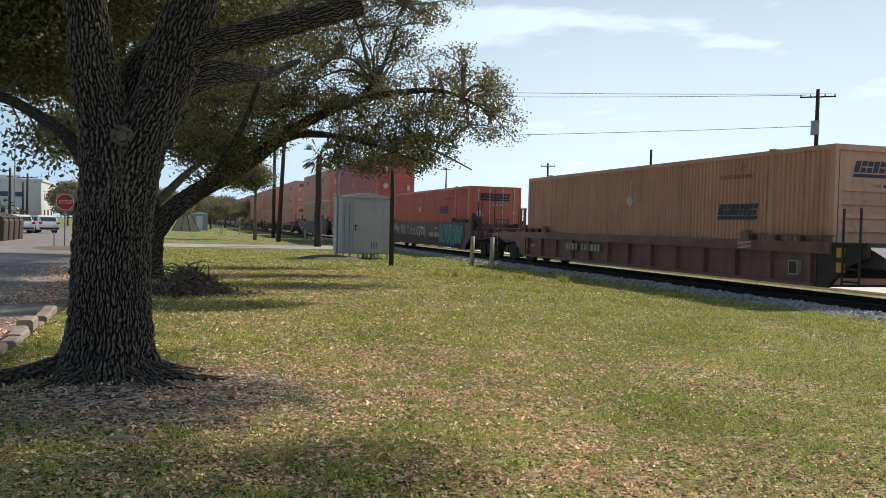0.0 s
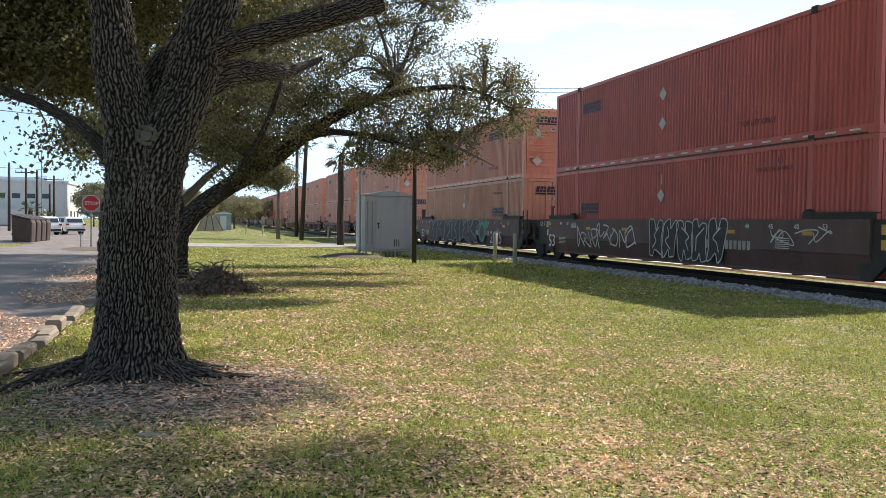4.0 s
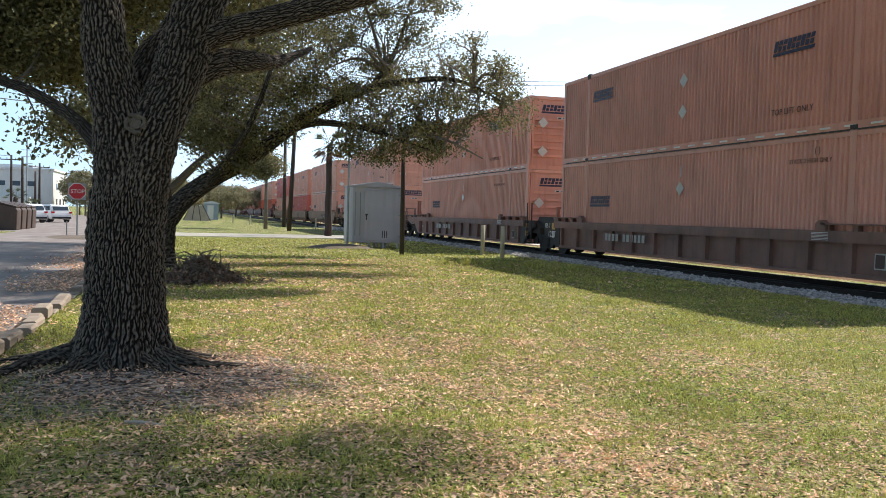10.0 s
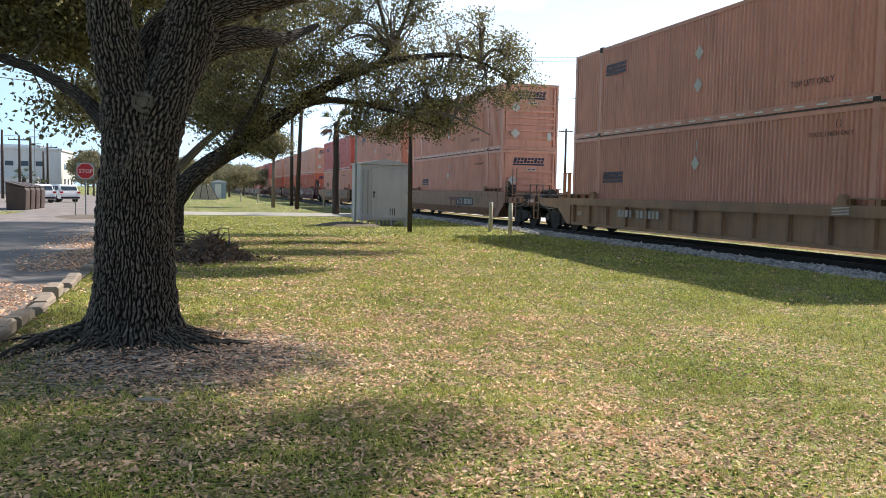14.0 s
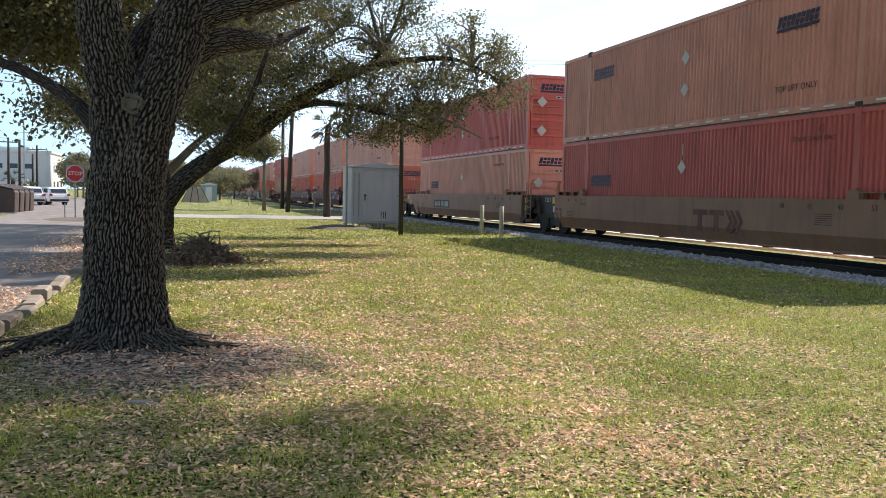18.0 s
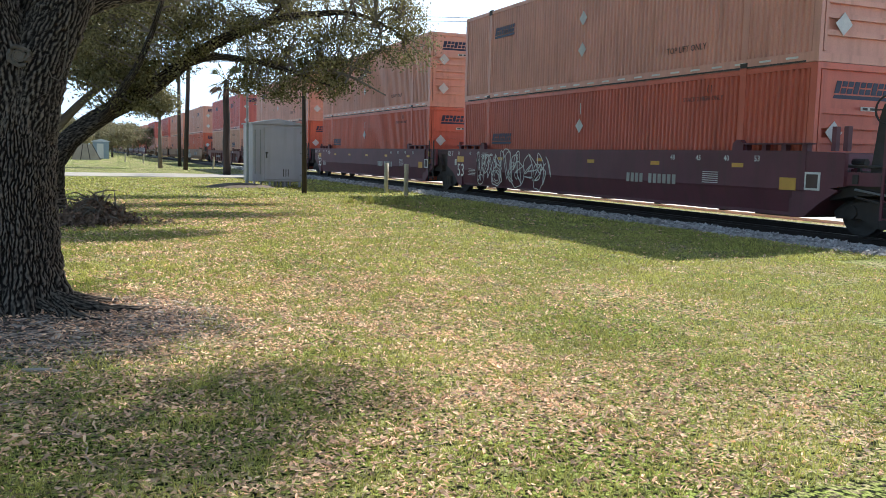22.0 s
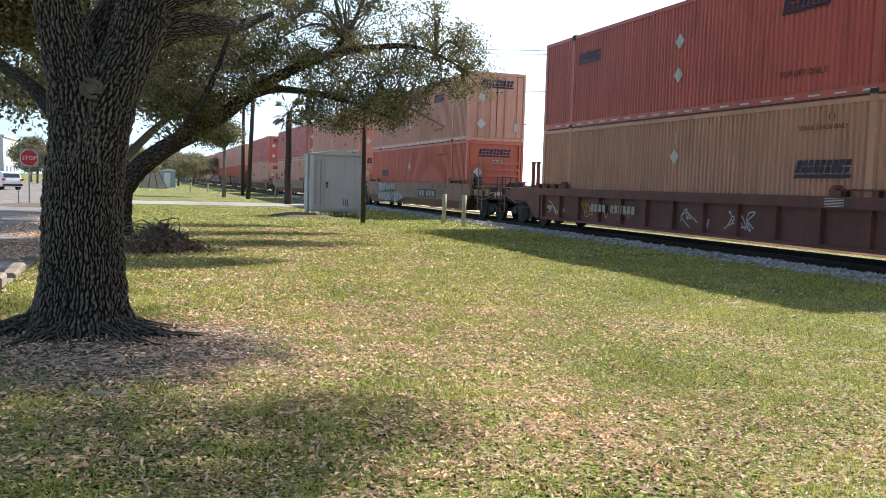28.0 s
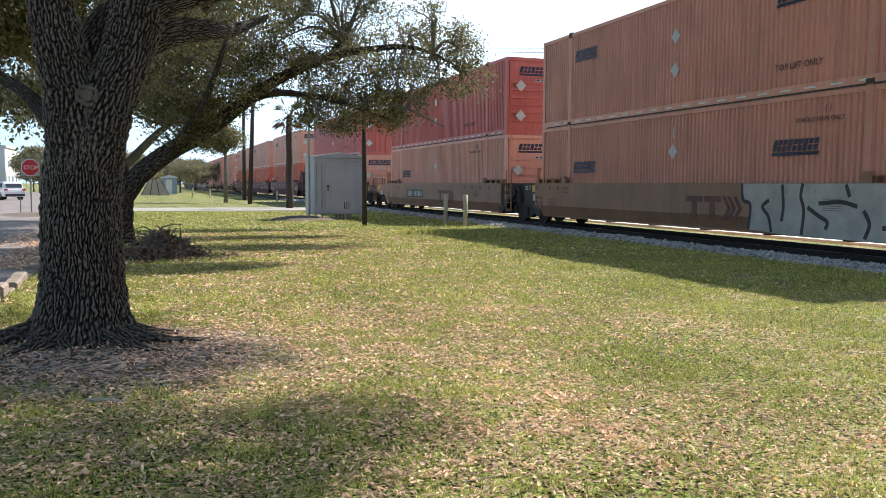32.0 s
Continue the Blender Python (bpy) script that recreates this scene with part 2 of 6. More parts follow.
def ground_material():
    m = bpy.data.materials.new("lawn")
    m.use_nodes = True
    nt = m.node_tree
    L = nt.links.new
    b = nt.nodes["Principled BSDF"]
    b.inputs["Roughness"].default_value = 0.95
    b.inputs["Specular IOR Level"].default_value = 0.1
    tc = nt.nodes.new("ShaderNodeTexCoord")

    def noise_ramp(scale, lo, hi, detail=5.0):
        n = nt.nodes.new("ShaderNodeTexNoise")
        n.inputs["Scale"].default_value, n.inputs["Detail"].default_value = scale, detail
        L(tc.outputs["Object"], n.inputs["Vector"])
        r = nt.nodes.new("ShaderNodeValToRGB")
        r.color_ramp.elements[0].position, r.color_ramp.elements[1].position = lo, hi
        L(n.outputs["Fac"], r.inputs["Fac"])
        return n, r.outputs["Color"]

    def mix(fac, a, c):
        x = nt.nodes.new("ShaderNodeMix")
        x.data_type = "RGBA"
        L(fac, x.inputs["Factor"])
        for s, v in (("A", a), ("B", c)):
            if isinstance(v, tuple):
                x.inputs[s].default_value = (*v, 1)
            else:
                L(v, x.inputs[s])
        return x.outputs["Result"]

    _, big = noise_ramp(0.7, 0.38, 0.7)
    _, mid = noise_ramp(5.5, 0.36, 0.62)
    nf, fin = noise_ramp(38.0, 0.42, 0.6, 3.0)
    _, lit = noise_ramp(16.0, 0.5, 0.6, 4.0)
    # near-black ends paint the shade between blades into the ground colour
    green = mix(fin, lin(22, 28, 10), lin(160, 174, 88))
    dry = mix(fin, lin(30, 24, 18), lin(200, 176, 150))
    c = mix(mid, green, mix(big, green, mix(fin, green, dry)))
    c = mix(lit, c, mix(big, c, lin(232, 206, 170)))
    # trodden bare soil round the large oak
    vd = nt.nodes.new("ShaderNodeVectorMath")
    vd.operation = "DISTANCE"
    vd.inputs[1].default_value = (-0.6, 6.15, 0.0)
    wn = nt.nodes.new("ShaderNodeTexNoise")
    wn.inputs["Scale"].default_value = 2.5
    L(tc.outputs["Object"], wn.inputs["Vector"])
    wv = nt.nodes.new("ShaderNodeVectorMath")
    wv.operation = "ADD"
    L(tc.outputs["Object"], wv.inputs[0])
    sc = nt.nodes.new("ShaderNodeVectorMath")
    sc.operation = "SCALE"
    sc.inputs["Scale"].default_value = 0.9
    L(wn.outputs["Color"], sc.inputs[0])
    sb = nt.nodes.new("ShaderNodeVectorMath")
    sb.operation = "SUBTRACT"
    sb.inputs[1].default_value = (0.45, 0.45, 0.45)
    L(sc.outputs["Vector"], sb.inputs[0])
    L(sb.outputs["Vector"], wv.inputs[1])
    L(wv.outputs["Vector"], vd.inputs[0])
    rr = nt.nodes.new("ShaderNodeMapRange")
    rr.inputs["From Min"].default_value, rr.inputs["From Max"].default_value = 1.7, 0.95
    L(vd.outputs["Value"], rr.inputs["Value"])
    c = mix(rr.outputs["Result"], c, mix(lit, mix(fin, lin(66, 57, 52), lin(142, 128, 120)), lin(204, 192, 182)))
    L(c, b.inputs["Base Color"])
    bu = nt.nodes.new("ShaderNodeBump")
    bu.inputs["Strength"].default_value, bu.inputs["Distance"].default_value = 0.9, 0.03
    L(nf.outputs["Fac"], bu.inputs["Height"])
    L(bu.outputs["Normal"], b.inputs["Normal"])
    return m


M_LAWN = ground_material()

# ---- mesh helpers ----


def box(bm, x0, x1, y0, y1, z0, z1, bevel=0.0):
    vs = [bm.verts.new((x, y, z)) for z in (z0, z1) for y in (y0, y1) for x in (x0, x1)]
    for f in ((0, 2, 3, 1), (4, 5, 7, 6), (0, 1, 5, 4), (2, 6, 7, 3), (0, 4, 6, 2), (1, 3, 7, 5)):
        bm.faces.new([vs[i] for i in f])
    return vs


def prism(bm, outline, axis, a, b):
    """Extrudes an outline (pairs of the two other axes, in order x, y, z) along an axis from a to b."""
    def p(u, v, w):
        return {"x": (w, u, v), "y": (u, w, v), "z": (u, v, w)}[axis]
    lo = [bm.verts.new(p(u, v, a)) for u, v in outline]
    hi = [bm.verts.new(p(u, v, b)) for u, v in outline]
    n = len(outline)
    bm.faces.new(lo)
    bm.faces.new(hi[::-1])
    for i in range(n):
        bm.faces.new((lo[i], hi[i], hi[(i + 1) % n], lo[(i + 1) % n]))


def tube(bm, pts, radii, seg=8, cap=True):
    """A round bar through points, with a radius at each."""
    pts = [Vector(p) for p in pts]
    if not isinstance(radii, (list, tuple)):
        radii = [radii] * len(pts)
    rings = []
    ref = Vector((0.31, 0.17, 0.93))
    for i, p in enumerate(pts):
        d = (pts[min(i + 1, len(pts) - 1)] - pts[max(i - 1, 0)]).normalized()
        u = d.cross(ref if abs(d.dot(ref)) < 0.95 else Vector((1, 0, 0))).normalized()
        v = d.cross(u)
        rings.append([bm.verts.new(p + (u * math.cos(a) + v * math.sin(a)) * radii[i]) for a in (2 * math.pi * k / seg for k in range(seg))])
    for r0, r1 in zip(rings, rings[1:]):
        for k in range(seg):
            bm.faces.new((r0[k], r0[(k + 1) % seg], r1[(k + 1) % seg], r1[k]))
    if cap:
        bm.faces.new(rings[0][::-1])
        bm.faces.new(rings[-1])


def disc(bm, c, axis, r, half, seg=20, r2=None):
    d = {"x": Vector((1, 0, 0)), "y": Vector((0, 1, 0)), "z": Vector((0, 0, 1))}[axis]
    c = Vector(c)
    tube(bm, [c - d * half, c + d * half], [r, r2 or r], seg)


def finish(bm, name, material, smooth=False):
    bmesh.ops.recalc_face_normals(bm, faces=bm.faces)
    me = bpy.data.meshes.new(name)
    bm.to_mesh(me)
    bm.free()
    me.materials.append(material)
    if smooth:
        me.polygons.foreach_set("use_smooth", [True] * len(me.polygons))
    return me


def part(name, bm, material, parent, label="", smooth=False):
    ob = new(name, finish(bm, name, material, smooth))
    ob.parent = parent
    return tagged(ob, label) if label else ob


def thing(name, label, category, group="", kind="", at=None):
    ob = new(name)
    tagged(ob, label, category, group, kind)
    if at is not None:
        ob.matrix_world = at
    return ob


def solid(name, bm, material, label, category="", group="", kind="", smooth=False):
    return tagged(new(name, finish(bm, name, material, smooth)), label, category, group, kind)


def cloud(name, verts, faces, material, label, category="", kind="", parent=None, smooth=False):
    """One mesh from arrays: verts (n, 3) and faces (m, k)."""
    verts, faces = np.asarray(verts, np.float32), np.asarray(faces, np.int32)
    me = bpy.data.meshes.new(name)
    k = faces.shape[1]
    me.vertices.add(len(verts))
    me.vertices.foreach_set("co", verts.ravel())
    me.loops.add(faces.size)
    me.loops.foreach_set("vertex_index", faces.ravel())
    me.polygons.add(len(faces))
    me.polygons.foreach_set("loop_start", np.arange(0, faces.size, k, dtype=np.int32))
    me.polygons.foreach_set("use_smooth", np.full(len(faces), smooth))
    me.update(calc_edges=True)
    me.validate()
    me.materials.append(material)
    ob = new(name, me)
    if parent:
        ob.parent = parent
    return tagged(ob, label, category, "", kind)


def letters(bm, text, size, m):
    """Adds a word in the built-in font, lying in its own x, y plane, moved by m."""
    cu = bpy.data.curves.new("word", "FONT")
    cu.body, cu.size, cu.extrude, cu.resolution_u = text, size, 0.002, 2
    ob = bpy.data.objects.new("word", cu)
    me = ob.to_mesh()
    tmp = me.copy()
    ob.to_mesh_clear()
    tmp.transform(m)
    bm.from_mesh(tmp)
    bpy.data.meshes.remove(tmp)
    bpy.data.objects.remove(ob)
    bpy.data.curves.remove(cu)


def side_plane(x, y, z, slant=0.0):
    """Places writing on a side that faces -x, reading towards -y."""
    return Matrix(((0, 0, -1, x), (-1, 0, 0, y), (slant, 1, 0, z), (0, 0, 0, 1)))


def end_plane(x, y, z):
    """Places writing on an end that faces -y, reading towards +x."""
    return Matrix(((1, 0, 0, x), (0, 0, -1, y), (0, 1, 0, z), (0, 0, 0, 1)))

# ---- the ground, road and track ----
TRACK_X = 13.695
KERB_X = -2.1
TREE_A = Vector((-1.01, 6.85, 0))
TREE_B = Vector((-0.95, 20.0, 0))
ROAD_Y0, ROAD_Y1 = 44.0, 50.0


def lawn_height(x, y):
    h = 0.035 * noise.noise((x * 0.35, y * 0.35, 0)) + 0.012 * noise.noise((x * 1.7, y * 1.7, 3))
    d = math.hypot(x - TREE_A.x, y - TREE_A.y)
    h += 0.07 * math.exp(-(d / 0.9) ** 2)
    fade = max(0.0, min(1.0, (11.2 - x) / 2.0)) * max(0.0, min(1.0, (42 - y) / 4.0)) * max(0.0, min(1.0, (x - KERB_X) / 0.5))
    h *= fade
    if x > 10.7:
        h -= 0.16 * min(1.0, (x - 10.7) / 0.6)
    if x < KERB_X - 0.04:
        h = -0.12
    return h


def build_ground():
    xs = sorted({-2500, -900, -300, -120, -60, -40, -25, -15, -10, -6, -4, -3, KERB_X - 0.05, KERB_X, *[round(-1.8 + 0.3 * i, 2) for i in range(48)], 13, 14, 16, 18, 22, 30, 45, 70, 120, 300, 900, 2500})
    ys = sorted({-300, -60, -20, -8, *[round(-3 + 0.35 * i, 2) for i in range(90)], *range(29, 56, 2), 60, 70, 85, 110, 150, 220, 400, 900, 2600})
    vs = [(x, y, lawn_height(x, y)) for y in ys for x in xs]
    n = len(xs)
    fs = [(j * n + i, j * n + i + 1, (j + 1) * n + i + 1, (j + 1) * n + i) for j in range(len(ys) - 1) for i in range(n - 1)]
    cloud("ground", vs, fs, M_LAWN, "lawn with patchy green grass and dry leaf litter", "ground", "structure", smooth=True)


build_ground()


def build_roads():
    bm = bmesh.new()
    box(bm, -9.5, KERB_X - 0.19, -40, 240, -0.2, -0.105)
    solid("road", bm, M_ASPH, "worn pale asphalt street with leaf litter", "road", kind="structure")
    bm = bmesh.new()
    box(bm, KERB_X - 0.05, 11.0, ROAD_Y0, ROAD_Y1, -0.15, 0.02)
    solid("road_2", bm, M_CONC, "pale concrete side road to the level crossing", "road", kind="structure")


build_roads()


def build_track():
    bm = bmesh.new()
    t = TRACK_X
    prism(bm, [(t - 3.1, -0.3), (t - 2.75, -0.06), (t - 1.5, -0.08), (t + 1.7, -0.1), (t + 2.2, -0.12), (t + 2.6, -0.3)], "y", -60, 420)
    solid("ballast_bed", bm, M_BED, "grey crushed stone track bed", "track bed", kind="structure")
    for s in (-1, 1):
        bm = bmesh.new()
        c = t + s * 0.753
        prism(bm, [(c - 0.07, -0.12), (c + 0.07, -0.12), (c + 0.07, -0.105), (c + 0.012, -0.09), (c + 0.012, 0.0), (c + 0.037, 0.015), (c + 0.037, 0.05), (c - 0.037, 0.05), (c - 0.037, 0.015), (c - 0.012, 0.0), (c - 0.012, -0.09), (c - 0.07, -0.105)], "y", -60, 420)
        solid("rail", bm, M_RAIL, "worn steel rail on timber sleepers", "rail", kind="structure")


build_track()

# ---- the train ----
LEN, WID, HIGH = 16.15, 2.59, 2.9
SPEED = 10.73
movers = []


def bars(bm, n, x0, wide, high, slant, gap, m):
    """A row of slanted blocks over an underline: a mark with no letters."""
    w = wide / n
    for i in range(n):
        a, b = x0 + i * w, x0 + (i + 1) * w - gap
        for u, v in ((0, 0.44), (0.56, 1)) if i % 3 else ((0, 1),):
            vs = [bm.verts.new(m @ Vector(p)) for p in ((a + slant * u, high * u, 0), (b + slant * u, high * u, 0), (b + slant * v, high * v, 0), (a + slant * v, high * v, 0))]
            bm.faces.new(vs)
    vs = [bm.verts.new(m @ Vector(p)) for p in ((x0 - 0.03, -high * 0.42, 0), (x0 + wide, -high * 0.42, 0), (x0 + wide + 0.04, -high * 0.12, 0), (x0 + 0.01, -high * 0.12, 0))]
    bm.faces.new(vs)


def thick(bm, d):
    """Gives flat marks a thickness along d."""
    faces = list(bm.faces)
    r = bmesh.ops.extrude_face_region(bm, geom=faces)
    for v in (g for g in r["geom"] if isinstance(g, bmesh.types.BMVert)):
        v.co += Vector(d)


def diamond(bm, c, r, plane):
    m = plane(*c)
    vs = [bm.verts.new(m @ Vector((r * a, r * b, 0))) for a, b in ((0, -1), (1, 0), (0, 1), (-1, 0))]
    bm.faces.new(vs)


def corrugated(x, out):
    """One side sheet between the posts, with upright trapezoid ribs."""
    bm = bmesh.new()
    pts = []
    y = 0.18
    while y < LEN - 0.2:
        for d, o in ((0.0, -0.015), (0.022, 0.032), (0.075, 0.032), (0.097, -0.015)):
            pts.append((y + d, o))
        y += 0.152
    pts = [(min(q, LEN - 0.16), o) for q, o in pts]
    lo = [bm.verts.new((x + out * (o - 0.045), q, 0.2)) for q, o in pts]
    hi = [bm.verts.new((x + out * (o - 0.045), q, HIGH - 0.1)) for q, o in pts]
    for i in range(len(pts) - 1):
        if pts[i + 1][0] > pts[i][0]:
            bm.faces.new((lo[i], lo[i + 1], hi[i + 1], hi[i]))
    return bm


def build_container(color, upper, doors):
    m = PAINT[color]
    word = {"T": "faded tan-orange", "Y": "yellowish tan", "P": "salmon-orange", "O": "bright orange", "R": "faded red"}[color]
    c = thing("shipping_container", f"{word} corrugated container {'stacked on another' if upper else 'in a well wagon'}{', door end forward' if doors else ''}", "container", "containers on the train")
    h = WID / 2
    bm = bmesh.new()
    for s in (-1, 1):
        for y0, y1 in ((0, 0.17), (LEN - 0.17, LEN)):
            box(bm, s * h - 0.09 if s > 0 else -h, s * h if s > 0 else -h + 0.09, y0, y1, 0, HIGH)
        box(bm, h - 0.07 if s > 0 else -h, h if s > 0 else -h + 0.07, 0.17, LEN - 0.17, 0.0, 0.2)
        box(bm, h - 0.06 if s > 0 else -h, h if s > 0 else -h + 0.06, 0.17, LEN - 0.17, HIGH - 0.1, HIGH)
    for y0, y1 in ((0, 0.1), (LEN - 0.1, LEN)):
        box(bm, -h + 0.09, h - 0.09, y0, y1, 0, 0.16)
        box(bm, -h + 0.09, h - 0.09, y0, y1, HIGH - 0.12, HIGH)
    part("frame", bm, m, c)
    for s in (-1, 1):
        part("side_panel", corrugated(s * h, s), m, c)
    bm = bmesh.new()
    box(bm, -h + 0.06, h - 0.06, 0.1, LEN - 0.1, HIGH - 0.06, HIGH - 0.02)
    part("roof", bm, m, c)
    bm = bmesh.new()
    box(bm, -h + 0.07, h - 0.07, 0.1, LEN - 0.1, 0.08, 0.14)
    part("floor_pan", bm, M_BLACK, c)
    # lifting posts and castings
    for y in (1.98, LEN - 1.98):
        for s in (-1, 1):
            bm = bmesh.new()
            x0, x1 = (h - 0.05, h + 0.003) if s > 0 else (-h - 0.003, -h + 0.05)
            box(bm, x0, x1, y - 0.09, y + 0.09, 0.2, HIGH - 0.1)
            part("lifting_post", bm, m, c)
            bm = bmesh.new()
            box(bm, x0 - 0.01, x1 + 0.01, y - 0.1, y + 0.1, HIGH - 0.13, HIGH + 0.035)
            part("corner_casting", bm, m if not upper else M_BLACK, c)
            bm = bmesh.new()
            box(bm, x0 - 0.01, x1 + 0.01, y - 0.1, y + 0.1, -0.0, 0.12)
            part("corner_casting", bm, m if not upper else M_BLACK, c)
    # ends
    for end, y, out in ((0, 0.0, -1), (1, LEN, 1)):
        if (end == 0) == doors:
            for s in (-1, 1):
                bm = bmesh.new()
                xa, xb = (0.02, h - 0.1) if s > 0 else (-h + 0.1, -0.02)
                ya = y + 0.03 if out < 0 else y - 0.07
                box(bm, xa, xb, ya, ya + 0.04, 0.17, HIGH - 0.13)
                d = part("door", bm, m, c)
                for f in (0.3, 0.78):
                    bm = bmesh.new()
                    xr = xa + (xb - xa) * f
                    yr = y - 0.0 if out < 0 else y
                    tube(bm, [(xr, yr, 0.1), (xr, yr, HIGH - 0.08)], 0.02, 8)
                    for z in (0.16, 0.9, 1.7, HIGH - 0.2):
                        box(bm, xr - 0.05, xr + 0.05, yr - 0.02, yr + 0.03, z - 0.025, z + 0.025)
                    part("lock_rod", bm, M_PLAC if color == "O" else m, d)
        else:
            bm = bmesh.new()
            ya, yb = (y + 0.09, y + 0.13) if out < 0 else (y - 0.13, y - 0.09)
            box(bm, -h + 0.09, h - 0.09, ya, yb, 0.16, HIGH - 0.12)
            yo = (y + 0.005, ya) if out < 0 else (yb, y - 0.005)
            wall = part("end_wall", bm, m, c)
            for z in (0.5, 0.82, 1.1, 1.38, 1.66, 1.94):
                bm = bmesh.new()
                box(bm, -h + 0.2, h - 0.2, *yo, z, z + 0.1)
                part("rib", bm, m, wall)
            for xa in (-h + 0.12, h - 0.2):
                bm = bmesh.new()
                box(bm, xa, xa + 0.08, *yo, 0.2, HIGH - 0.14)
                part("stile", bm, m, wall)
    # marks
    sx = -h - 0.004
    bm = bmesh.new()
    if color == "O" and doors:
        box(bm, sx - 0.003, sx, LEN - 2.9, LEN - 2.75, 2.4, 2.62)
    elif color == "Y" and not upper:
        bars(bm, 9, 0, 1.5, 0.26, 0.07, 0.035, side_plane(sx, 3.95, 1.45))
    else:
        bars(bm, 9, 0, 1.35, 0.24, 0.07, 0.035, side_plane(sx, LEN - 2.35, 1.5 if not upper else 2.05))
    if color != "Y" and (doors or color == "P"):
        thick(bm, (-0.003, 0, 0))
        part("company_mark", bm, M_NAVY, c, "dark blue slanted mark")
        bm = bmesh.new()
        bars(bm, 9, 0, 1.35, 0.24, 0.07, 0.035, side_plane(sx, 4.6, 1.75 if not upper else 2.0))
    thick(bm, (-0.003, 0, 0))
    part("company_mark", bm, M_NAVY, c, "dark blue slanted mark")
    bm = bmesh.new()
    bars(bm, 9, 0, 1.45, 0.24, 0.06, 0.03, end_plane(-0.75, 0.087 if not doors else -0.005, 2.34))
    thick(bm, (0, -0.004, 0))
    part("company_mark", bm, M_NAVY, c, "dark blue slanted mark")
    for z in ((1.05, 1.9) if upper else (1.88,)):
        bm = bmesh.new()
        diamond(bm, (sx - 0.02, LEN * 0.515, z), 0.2, side_plane)
        thick(bm, (-0.004, 0, 0))
        part("placard", bm, M_PLAC, c, "white diamond placard")
    if not upper:
        bm = bmesh.new()
        box(bm, sx - 0.004, sx, LEN * 0.515 - 0.02, LEN * 0.515 + 0.02, 2.2, 2.5)
        part("placard_holder", bm, M_PLAC, c)
    for x, z in (((-0.72, 1.85), (-0.72, 0.72)) if upper else () if color == "Y" else ((-0.8, 1.58),)):
        bm = bmesh.new()
        diamond(bm, (x, -0.012 if not doors else -0.03, z), 0.22, end_plane)
        thick(bm, (0, -0.005, 0))
        part("placard", bm, M_PLAC, c, "grey diamond placard")
    bm = bmesh.new()
    box(bm, -0.12, 0.3, -0.014, 0.006, 2.02, 2.1)
    vent = part("vent_plate", bm, M_PLAC, c)
    for xa in (-0.08, 0.12):
        bm = bmesh.new()
        box(bm, xa, xa + 0.13, -0.018, -0.012, 2.035, 2.085)
        part("vent_slot", bm, M_BLACK, vent)
    bm = bmesh.new()
    if upper:
        box(bm, 0.8, 0.98, -0.016, 0.004, 0.45, 0.8)
        part("document_box", bm, M_PLAC, c, "white document box")
        bm = bmesh.new()
        letters(bm, "TOP LIFT ONLY", 0.2, side_plane(sx, 4.6, 0.55))
        part("lettering", bm, M_DARKTXT, c)["kind"] = "stuff"
        bm = bmesh.new()
        y = 0.5
        while y < LEN - 0.6:
            box(bm, -h - 0.004, -h, y, y + 0.32, 0.09, 0.13)
            y += 0.72
        part("reflective_strip", bm, M_WHITE, c, "white reflective dashes")["kind"] = "stuff"
        # thin black strip that paints the shaded gap at the stacking seam
        bm = bmesh.new()
        box(bm, -h - 0.003, -h, 0.3, LEN - 0.3, 0.005, 0.04)
        part("painted_seam_shadow", bm, M_BLACK, c)
    else:
        letters(bm, "STACK 2 HIGH ONLY", 0.14, side_plane(sx, 3.9, 2.32))
        part("lettering", bm, M_DARKTXT, c)["kind"] = "stuff"
        bm = bmesh.new()
        letters(bm, "( )", 0.2, side_plane(sx, 3.1, 2.52))
        part("lettering", bm, M_DARKTXT, c)["kind"] = "stuff"
    return c


def truck(parent, y, name="bogie"):
    """Two wheelsets in side frames."""
    for s in (-1, 1):
        bm = bmesh.new()
        x = s * 0.98
        prism(bm, [(y - 1.3, 0.5), (y - 1.1, 0.66), (y - 0.5, 0.72), (y + 0.5, 0.72), (y + 1.1, 0.66), (y + 1.3, 0.5), (y + 1.25, 0.36), (y + 0.7, 0.4), (y + 0.38, 0.24), (y - 0.38, 0.24), (y - 0.7, 0.4), (y - 1.25, 0.36)], "x", x - 0.08, x + 0.08)
        for k in (-0.18, 0, 0.18):
            tube(bm, [(x + s * 0.1, y + k, 0.28), (x + s * 0.1, y + k, 0.62)], 0.07, 8)
        part("side_frame", bm, M_BLACK, parent)
    for d in (-0.89, 0.89):
        for s in (-1, 1):
            bm = bmesh.new()
            disc(bm, (s * 0.75, y + d, 0.5), "x", 0.45, 0.06, 24)
            disc(bm, (s * 0.68, y + d, 0.5), "x", 0.49, 0.012, 24)
            disc(bm, (s * 0.93, y + d, 0.5), "x", 0.13, 0.17, 12)
            part("wheel", bm, M_BLACK, parent)
        bm = bmesh.new()
        disc(bm, (0, y + d, 0.5), "x", 0.08, 0.7, 10)
        part("axle", bm, M_BLACK, parent)
    bm = bmesh.new()
    box(bm, -1.0, 1.0, y - 0.2, y + 0.2, 0.45, 0.8)
    part("bolster", bm, M_BLACK, parent)


